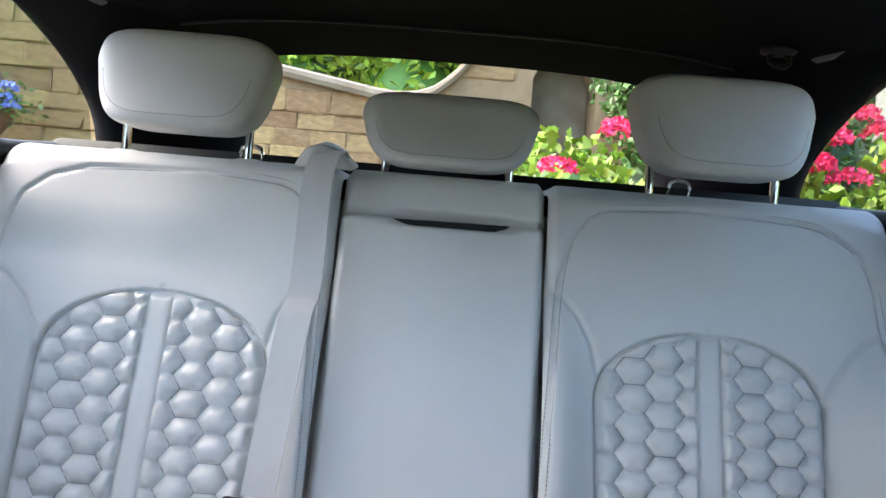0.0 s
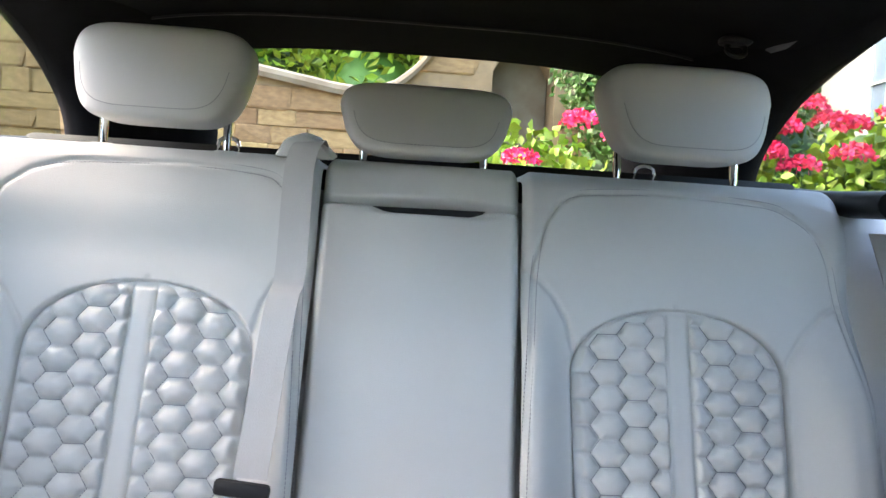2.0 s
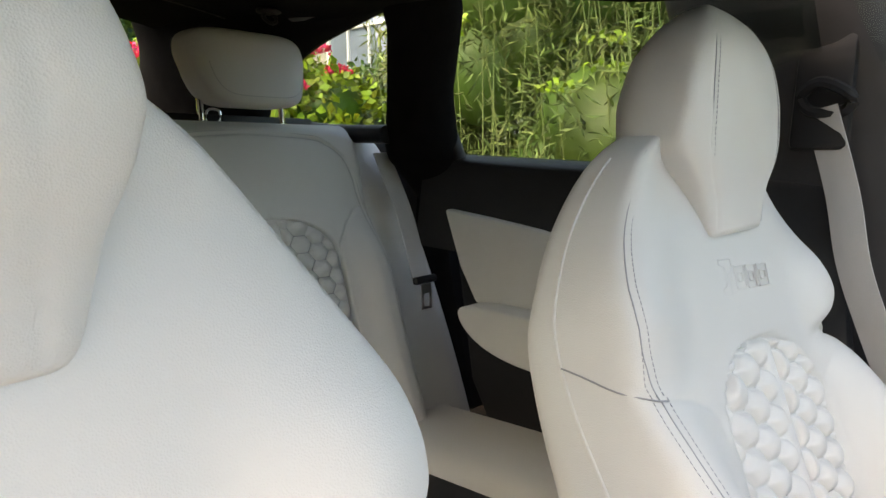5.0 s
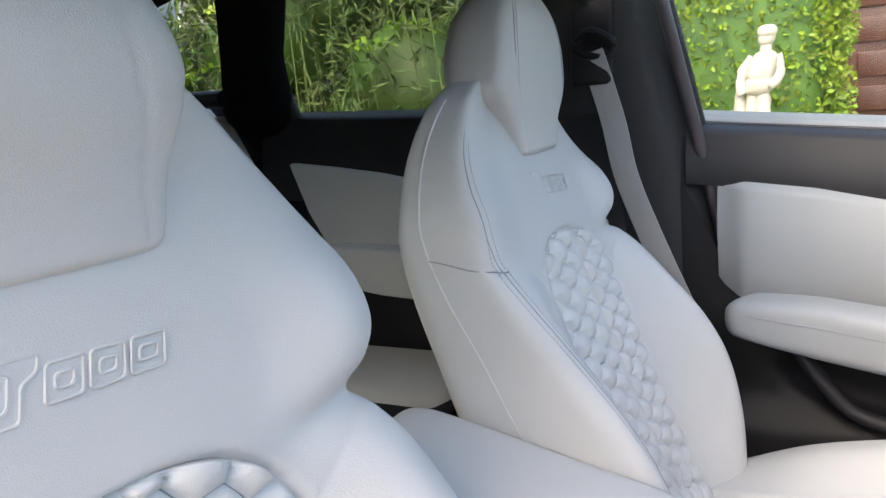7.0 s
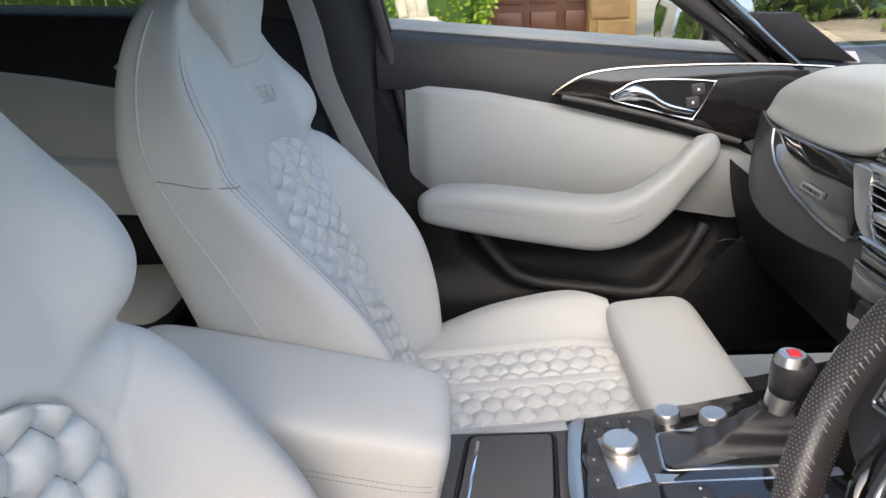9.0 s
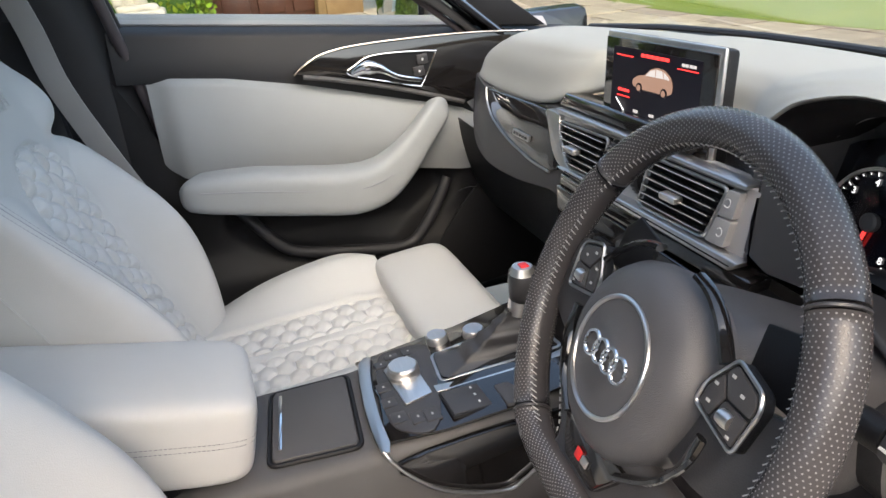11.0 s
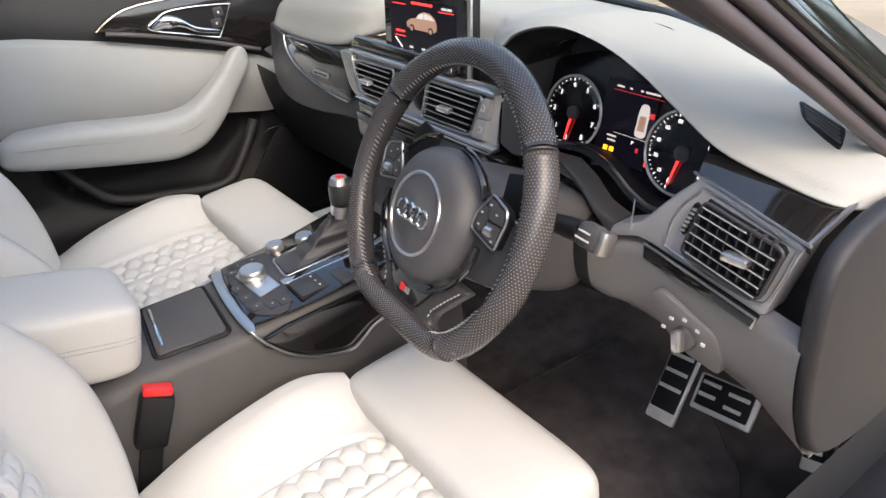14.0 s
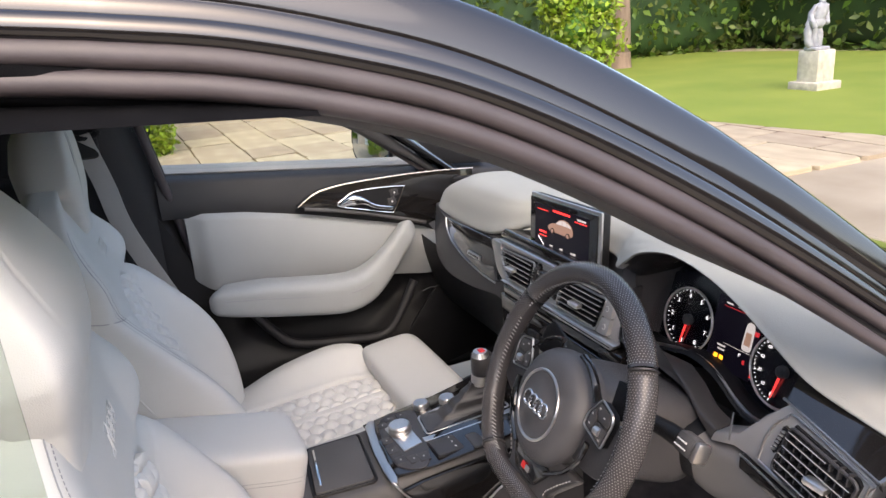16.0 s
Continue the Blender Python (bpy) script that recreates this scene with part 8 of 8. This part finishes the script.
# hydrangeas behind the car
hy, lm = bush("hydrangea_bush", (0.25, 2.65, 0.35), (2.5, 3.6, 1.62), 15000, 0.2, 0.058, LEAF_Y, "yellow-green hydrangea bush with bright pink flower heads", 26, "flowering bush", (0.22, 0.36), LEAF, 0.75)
for c in ((0.62, 2.75, 1.49), (0.78, 2.7, 1.44), (0.42, 2.85, 1.34), (1.20, 2.65, 1.56), (1.34, 2.62, 1.50), (1.46, 2.68, 1.60), (1.58, 2.70, 1.55), (1.28, 2.60, 1.40), (1.42, 2.62, 1.36), (1.72, 2.80, 1.56), (1.10, 2.62, 1.33), (1.90, 2.78, 1.62), (2.05, 2.8, 1.52), (1.62, 2.62, 1.42), (0.95, 2.75, 1.50)):
    petals_ball(c, 0.070, 170, 0.022, PINK, hy)
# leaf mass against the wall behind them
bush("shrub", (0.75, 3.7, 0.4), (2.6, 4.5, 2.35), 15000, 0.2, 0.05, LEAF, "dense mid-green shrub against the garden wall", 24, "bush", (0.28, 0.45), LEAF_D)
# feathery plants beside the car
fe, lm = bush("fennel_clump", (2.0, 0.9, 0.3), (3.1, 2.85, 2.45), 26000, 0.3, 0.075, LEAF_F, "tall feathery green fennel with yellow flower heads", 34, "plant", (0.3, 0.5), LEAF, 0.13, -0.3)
stalks, heads = [], []
for i in range(70):
    x, y = rng.uniform(1.95, 2.7), rng.uniform(1.0, 2.7)
    h = rng.uniform(1.3, 2.5)
    dx, dy = rng.normal(0, 0.10), rng.normal(0, 0.12)
    top_ = np.array((x + dx, y + dy, h))
    stalks.append(tube([(x, y, 0.3), (x + dx * 0.4, y + dy * 0.4, h * 0.6), top_], [0.004, 0.003, 0.0015], 5))
    heads.append(top_ + rng.normal(0, 0.05, (26, 3)) * np.array((1, 1, 0.25)))
part("stalks", join(*stalks), LEAF_F, fe)
leaves(np.concatenate(heads), np.full(26 * 70, 0.035), "flower_heads", LEAF_Y, fe, 0.8, "yellow flower heads")
bush("golden_shrub", (2.2, 1.05, 0.2), (2.95, 1.9, 1.45), 4200, 0.2, 0.075, LEAF_Y, "yellow-green shrub beside the drive", 14, "bush", (0.22, 0.34), LEAF, 0.7)
bush("shrub", (3.0, 3.6, 0.3), (4.3, 5.2, 1.95), 4500, 0.2, 0.08, LEAF, "mid-green climbing shrub by the house", 16, "bush", (0.3, 0.5), LEAF_D)

# house wall with white windows behind the plants
house = thing("house", (5.4, 4.2, 0), "pale rendered house wall with white-framed lattice windows behind the plants", "house")
part("wall", box((5.55, 5.6, 2.2), (0.3, 7.6, 4.4), 0.02), material("pale_render", (0.36, 0.34, 0.31), 0.9, vary=0.1, scale=4, bump=0.6, grain=60), house)
DARKPANE = material("dim_window_pane", (0.20, 0.25, 0.33), 0.12, vary=0.3, scale=1.5, coat=0.5)
for yc, zc_, w_, h_ in ((2.85, 2.05, 0.95, 1.2), (4.4, 1.9, 1.2, 1.5), (6.35, 2.3, 1.1, 1.9), (7.8, 2.7, 1.0, 2.0)):
    win = part("window", box((5.39, yc, zc_), (0.04, w_, h_), 0.0), DARKPANE, house, "white-framed window with small panes")
    for yy_ in np.linspace(-0.5, 0.5, 4):
        part("glazing_bar", box((5.36, yc + yy_ * w_, zc_), (0.05, 0.045 if abs(yy_) == 0.5 else 0.022, h_), 0.004), WHITEPAINT, win)
    for zz_ in np.linspace(-0.5, 0.5, 4):
        part("glazing_bar", box((5.355, yc, zc_ + zz_ * h_), (0.05, w_, 0.05 if abs(zz_) == 0.5 else 0.022), 0.004), WHITEPAINT, win)
part("door", box((5.38, 3.15, 1.05), (0.05, 0.6, 2.1), 0.01), material("pale_blue_door", (0.42, 0.55, 0.68), 0.5, vary=0.1), house, "pale blue painted boards")

# ---- statue and garage side ----
def figure(name, base, height, mat, label, lean=0.0):
    """A weathered garden figure, kept to one plain mesh."""
    x, y, z = base
    k = height
    g_ = [pillow((x, y - 0.045 * k, z + 0.19 * k), (0.13 * k, 0.14 * k, 0.40 * k), 0.7, 0.9, 0.0, nu=16, nv=20),
          pillow((x + 0.01, y + 0.055 * k, z + 0.20 * k), (0.13 * k, 0.13 * k, 0.40 * k), 0.7, 0.9, nu=16, nv=20),
          pillow((x, y, z + 0.44 * k), (0.20 * k, 0.26 * k, 0.20 * k), 0.8, 0.9, nu=16, nv=20),
          pillow((x, y, z + 0.60 * k), (0.19 * k, 0.25 * k, 0.32 * k), 0.75, 0.9, -0.12, nu=16, nv=20),
          pillow((x, y + 0.01 * k, z + 0.89 * k), (0.155 * k, 0.155 * k, 0.19 * k), 0.9, 0.9, nu=18, nv=22),
          pillow((x - 0.01 * k, y + 0.01 * k, z + 0.935 * k), (0.185 * k, 0.185 * k, 0.12 * k), 0.8, 0.9, nu=14, nv=18),
          tube([(x, y, z + 0.72 * k), (x, y + 0.005, z + 0.84 * k)], [0.055 * k, 0.045 * k], 12),
          tube(smooth_path([(x, y + 0.11 * k, z + 0.71 * k), (x + 0.02, y + 0.175 * k, z + 0.58 * k), (x - 0.04 * k, y + 0.16 * k, z + 0.44 * k), (x - 0.06 * k, y + 0.13 * k, z + 0.36 * k)], 5), 0.042 * k, 10),
          tube(smooth_path([(x, y - 0.11 * k, z + 0.71 * k), (x + 0.01, y - 0.165 * k, z + 0.57 * k), (x - 0.06 * k, y - 0.14 * k, z + 0.46 * k), (x - 0.09 * k, y - 0.09 * k, z + 0.43 * k)], 5), 0.042 * k, 10),
          tube(smooth_path([(x + 0.03 * k, y + 0.14 * k, z + 0.62 * k), (x + 0.04 * k, y + 0.17 * k, z + 0.35 * k), (x, y + 0.15 * k, z + 0.05 * k)], 5), [0.05 * k] * 6 + [0.06 * k] * 5, 10),
          pillow((x, y, z + 0.02 * k), (0.30 * k, 0.40 * k, 0.07 * k), 0.4, 0.4, nu=10, nv=20)]
    v, f = join(*g_)
    v = np.array(v)
    nz = np.array([noise.noise(Vector(p) * (9 / k)) for p in v])
    ctr = np.array((x, y, 0))
    rad = (v - ctr) * np.array((1, 1, 0))
    v = v + rad * (0.16 * nz[:, None]) + np.stack([0 * nz, 0.05 * k * np.sin((v[:, 2] - z) / k * 4.2 + 0.4), 0 * nz], -1) * (np.abs(v[:, 2] - z - 0.5 * k) < 0.6 * k)[:, None]
    return tagged(part(name, (v, f), mat, sharp=0), label, "statue")


figure("garden_statue", (6.75, 0.19, 0.62), 0.95, STATUE, "weathered white stone statue of a standing child on a pedestal")
ped = thing("pedestal", (6.75, 0.19, 0), "white stone pedestal with moulded top and foot", "pedestal")
part("shaft", box((6.75, 0.19, 0.31), (0.30, 0.30, 0.42), 0.02), STATUE, ped)
part("cap", box((6.75, 0.19, 0.57), (0.44, 0.44, 0.10), 0.03), STATUE, ped)
part("foot", box((6.75, 0.19, 0.07), (0.46, 0.46, 0.14), 0.03), STATUE, ped)


def hedge(name, lo, hi, n, size, mat, label, core):
    c = (np.array(lo) + np.array(hi)) / 2
    s = np.array(hi) - np.array(lo)
    h = thing(name, (c[0], c[1], 0), label, "hedge")
    # filled block under the leaves, darker green in place of the hedge's inner shade
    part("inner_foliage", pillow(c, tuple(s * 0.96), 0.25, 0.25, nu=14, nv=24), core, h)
    u = rng.uniform(-1, 1, (n, 3))
    ax = rng.integers(0, 3, n)
    u[np.arange(n), ax] = np.sign(u[np.arange(n), ax]) * rng.uniform(0.90, 1.04, n)
    bump = np.array([noise.noise(Vector(p) * 2.2) for p in u * s / 2]) * 0.10
    p = c + u * s / 2 * (1 + bump[:, None])
    p[:, 2] = np.maximum(p[:, 2], 0.03)
    leaves(p, rng.uniform(0.7, 1.3, n) * size, "foliage", mat, h, 0.6)
    return h


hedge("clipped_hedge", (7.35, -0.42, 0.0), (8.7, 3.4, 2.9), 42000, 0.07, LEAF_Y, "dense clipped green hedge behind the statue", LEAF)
gar = thing("garage", (10.8, -0.8, 0), "stone garage front with a brown panelled door", "garage")
GX = 10.6
part("wall", box((GX + 0.35, 1.9, 1.6), (0.4, 3.6, 3.2), 0.02), STONE, gar, "honey stone wall")
part("wall", box((GX + 0.35, -0.9, 2.75), (0.4, 2.4, 0.9), 0.02), STONE, gar, "honey stone lintel wall")
gd = part("garage_door", box((GX + 0.22, -0.95, 1.15), (0.06, 2.3, 2.3), 0.01), GARAGE, gar, "brown stained panelled door")
for i in range(5):
    for j in range(5):
        part("panel", box((GX + 0.175, -1.98 + 0.52 * i, 0.28 + 0.45 * j), (0.05, 0.40, 0.33), 0.02), GARAGE, gd)
part("pillar", box((GX + 0.2, -2.45, 1.4), (0.6, 0.70, 2.8), 0.03), STONE, gar, "honey stone pillar")
for i in range(9):
    part("quoin", box((GX - 0.11, -2.45 + (0.05 if i % 2 else -0.05), 0.16 + 0.31 * i), (0.05, 0.56, 0.28), 0.02), STONE, gar)
bush("shrub", (10.2, -5.6, 0.2), (12.0, -2.9, 3.4), 6000, 0.2, 0.12, LEAF_D, "dark green shrubs beside the garage", 22, "bush", (0.45, 0.8), LEAF_D)

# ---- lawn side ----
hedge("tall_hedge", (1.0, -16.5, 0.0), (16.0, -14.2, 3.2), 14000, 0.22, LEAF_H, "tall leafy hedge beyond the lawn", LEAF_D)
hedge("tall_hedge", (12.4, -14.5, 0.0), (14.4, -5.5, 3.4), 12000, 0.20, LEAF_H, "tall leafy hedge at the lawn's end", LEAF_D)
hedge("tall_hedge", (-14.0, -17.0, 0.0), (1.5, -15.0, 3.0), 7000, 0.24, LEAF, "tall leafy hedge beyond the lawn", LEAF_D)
bush("golden_shrub", (9.2, -8.3, 0.1), (10.6, -6.9, 1.7), 2500, 0.2, 0.12, LEAF_Y, "yellow-green shrub on the lawn", 12, "bush", (0.3, 0.5), LEAF)


def tree(x, y, r, h, label):
    t = thing("tree", (x, y, 0), label, "tree")
    part("trunk", tube(smooth_path([(x, y, -0.05), (x + 0.03, y, 0.5), (x - 0.02, y + 0.03, 2.2), (x + 0.08, y, h * 0.6), (x, y + 0.1, h)], 6), np.interp(np.linspace(0, 1, 25), [0, 0.05, 0.3, 1], [r * 1.5, r * 1.05, r, r * 0.35]), 14), BARK, t)
    lm = []
    for i in range(9):
        a = i * 2.4
        z0 = h * (0.55 + 0.05 * i)
        tip = np.array((x + math.cos(a) * 1.7, y + math.sin(a) * 1.7, z0 + 1.0))
        part("limb", tube(smooth_path([(x, y, z0 - 0.3), ((x + tip[0]) / 2, (y + tip[1]) / 2, z0 + 0.2), tip], 4), [r * 0.4] * 3 + [r * 0.25] * 3 + [r * 0.12] * 3, 7), BARK, t)
        lm.append((tip, np.array((1.2, 1.2, 0.9))))
    pts = blob_points(7000, lm)
    leaves(pts, rng.uniform(0.7, 1.3, 7000) * 0.16, "crown", LEAF, t)
    return t


tree(11.0, -9.3, 0.26, 6.5, "tall tree with a pale brown trunk on the lawn")
figure("garden_statue", (5.74, -8.46, 0.54), 0.78, GREYSTATUE, "lead grey standing garden statue on a pale pedestal")
ped2 = thing("pedestal", (5.74, -8.46, 0.03), "pale stone pedestal on the lawn", "pedestal")
part("shaft", box((5.74, -8.46, 0.32), (0.32, 0.32, 0.44), 0.02), STATUE, ped2)
part("foot", box((5.74, -8.46, 0.08), (0.46, 0.46, 0.12), 0.02), STATUE, ped2)

# ---- stone garden wall behind the car ----
WY = 4.75


def wall_top(x):
    """The swept top of the wall."""
    return float(np.interp(x, [-4.6, -2.2, -1.6, -1.15, -0.74, -0.5, -0.36, -0.24, -0.13, 0.0, 0.08, 0.15, 0.3, 2.0], [2.75, 2.40, 2.15, 2.02, 1.955, 1.915, 1.905, 1.92, 1.965, 2.075, 2.18, 2.27, 2.40, 2.75]))


gw = new("wall_garden")
gw.location = (0, WY, 0)
tagged(gw, "honey sandstone garden wall with a swept coping and an archway", "wall", kind="structure")
core_pts = [(-4.6, 0.0), (0.50, 0.0), (0.50, 2.08)] + [(x, wall_top(x) - 0.03) for x in np.linspace(0.50, -4.6, 40)]
part("wall_core", prism([(x, WY + 0.012, z) for x, z in core_pts], (0, 0.38, 0)), MORTAR, gw)
part("wall_core", prism([(x, WY + 0.012, z) for x, z in ((0.92, 0.0), (1.9, 0.0), (1.9, 2.62), (0.50, 2.50), (0.50, 2.10), (0.58, 2.24), (0.71, 2.29), (0.84, 2.24), (0.92, 2.10))], (0, 0.36, 0)), MORTAR, gw)
part("coping", grid([[(x, WY + 0.20 + a, wall_top(x) + b) for a, b in ((-0.245, -0.05), (-0.255, -0.02), (-0.24, 0.01), (-0.12, 0.045), (0.0, 0.055), (0.12, 0.045), (0.24, 0.0), (0.24, -0.05))] for x in np.linspace(-4.6, 0.30, 90)]), COPING, gw, "weathered rounded coping")
# solid block closing the arch; the recess's shade is in its dark stone colour
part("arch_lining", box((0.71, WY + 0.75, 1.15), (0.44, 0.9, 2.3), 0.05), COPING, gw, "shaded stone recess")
bush("climber", (-2.6, 6.6, 1.5), (1.2, 8.4, 3.6), 5000, 0.2, 0.13, LEAF_Y, "sunlit green shrubs above the garden wall", 20, "bush", (0.5, 0.8), LEAF)
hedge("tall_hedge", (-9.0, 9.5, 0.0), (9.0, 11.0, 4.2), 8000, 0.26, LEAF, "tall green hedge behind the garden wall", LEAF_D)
# driver's side: unseen stone wall behind the opened door, added to bound the light
yw = part("wall_yard", box((-7.5, 0.5, 1.4), (0.4, 16.0, 2.8), 0.03), STONE)
tagged(yw, "unseen honey stone wall added on the driver side", "wall", kind="structure")

# hanging basket on its bracket
hb = thing("hanging_basket", (-2.86, 4.45, 1.45), "hanging basket of red, yellow, pink and blue flowers on chains", "hanging basket")
part("basket", lathe([(0.05, -0.16), (0.12, -0.13), (0.17, -0.04), (0.18, 0.02), (0.165, 0.02), (0.10, -0.02), (0.0, -0.02)], (-2.86, 4.45, 1.56), (0, 0, 1), 24), WICKER, hb, "brown woven basket")
leaves(np.array((-2.86, 4.45, 1.60)) + rng.normal(0, 0.10, (500, 3)) * np.array((1.3, 1, 0.6)), rng.uniform(0.03, 0.06, 500), "foliage", LEAF, hb)
for c, m in (((-3.03, 4.38, 1.70), PET_R), ((-2.98, 4.36, 1.74), PET_O), ((-2.92, 4.36, 1.76), PET_Y), ((-2.86, 4.36, 1.73), PET_R), ((-2.80, 4.36, 1.68), PET_P), ((-2.74, 4.36, 1.66), PET_P), ((-2.68, 4.38, 1.64), PET_B), ((-2.66, 4.38, 1.70), PET_B), ((-2.90, 4.34, 1.67), PET_O), ((-2.82, 4.34, 1.62), PET_P), ((-2.98, 4.34, 1.66), PET_Y), ((-3.06, 4.38, 1.64), PET_R), ((-2.74, 4.34, 1.60), PET_P), ((-2.64, 4.40, 1.60), PET_B)):
    petals_ball(c, 0.048, 60, 0.026, m, hb, "blossom")
for a in (0.3, 2.4, 4.5):
    part("chain", tube([(-2.86 + 0.16 * math.cos(a), 4.45 + 0.16 * math.sin(a), 1.58), (-2.88, 4.45, 2.12)], 0.004, 5), IRON, hb)
br = thing("iron_bracket", (-3.06, 4.70, 1.8), "black wrought iron scroll bracket on the wall", "bracket")
part("back_bar", box((-3.06, 4.72, 2.05), (0.05, 0.03, 0.80), 0.008), IRON, br)
part("scroll", tube(smooth_path([(-3.06, 4.70, 1.80), (-3.02, 4.60, 1.95), (-2.95, 4.50, 2.10), (-2.86, 4.44, 2.18), (-2.80, 4.42, 2.26), (-2.84, 4.43, 2.32), (-2.90, 4.45, 2.28), (-2.89, 4.46, 2.20)], 6), 0.014, 8), IRON, br)
part("arm", tube([(-3.06, 4.72, 2.28), (-2.86, 4.44, 2.16)], 0.012, 8), IRON, br)

# ---- wall stones and paving, piece by piece ----
stone_meshes = []
for i in range(10):
    v, f = box((0, 0, 0), (1, 1, 1), 0.06, None, 1)
    v = [Vector(p) + Vector((rng.normal(0, 0.025), rng.normal(0, 0.05), rng.normal(0, 0.03))) for p in v]
    me = bpy.data.meshes.new("stone")
    me.from_pydata([tuple(p) for p in v], [], f)
    me.materials.append(STONE)
    stone_meshes.append(me)
count = 0
z = 1.02
while z < 2.75:
    hgt = rng.uniform(0.10, 0.18)
    x = -3.4 + rng.uniform(0, 0.2)
    while x < 1.3:
        w = rng.uniform(0.16, 0.42)
        mid = x + w / 2
        okay = z + hgt < wall_top(mid) - 0.03 and not (0.46 < mid + w / 2 and mid - w / 2 < 0.96 and z < 2.28)
        if okay and count < 300:
            ob = new("stone", stone_meshes[count % 10])
            ob.parent = gw
            ob.location = (mid, 0.05 + rng.normal(0, 0.006), z + hgt / 2)
            ob.scale = (w - 0.003, 0.11, hgt - 0.002)
            count += 1
        x += w
    z += hgt
# drive paving beside and ahead of the car
pv = new("pavement")
pv.location = (6.5, -2.5, 0)
tagged(pv, "worn sandstone flags of the drive", "pavement", kind="structure")
slab_me = []
for i in range(6):
    v, f = box((0, 0, 0), (1, 1, 1), 0.06, None, 1)
    me = bpy.data.meshes.new("paving_slab")
    me.from_pydata([(p[0] + rng.normal(0, 0.01), p[1] + rng.normal(0, 0.01), p[2]) for p in v], [], f)
    me.materials.append(SLAB)
    slab_me.append(me)
count, y = 0, -6.1
while y < 0.6 and count < 300:
    d = rng.uniform(0.38, 0.58)
    x = 2.6 if y < -3 else 4.6
    while x < 10.4 and count < 300:
        w = rng.uniform(0.5, 0.95)
        ob = new("paving_slab", slab_me[count % 6])
        ob.parent = pv
        ob.location = (x + w / 2 - 6.5, y + d / 2 + 2.5, 0.012 + rng.normal(0, 0.003))
        ob.scale = (w - 0.02, d - 0.02, 0.05)
        count += 1
        x += w
    y += d
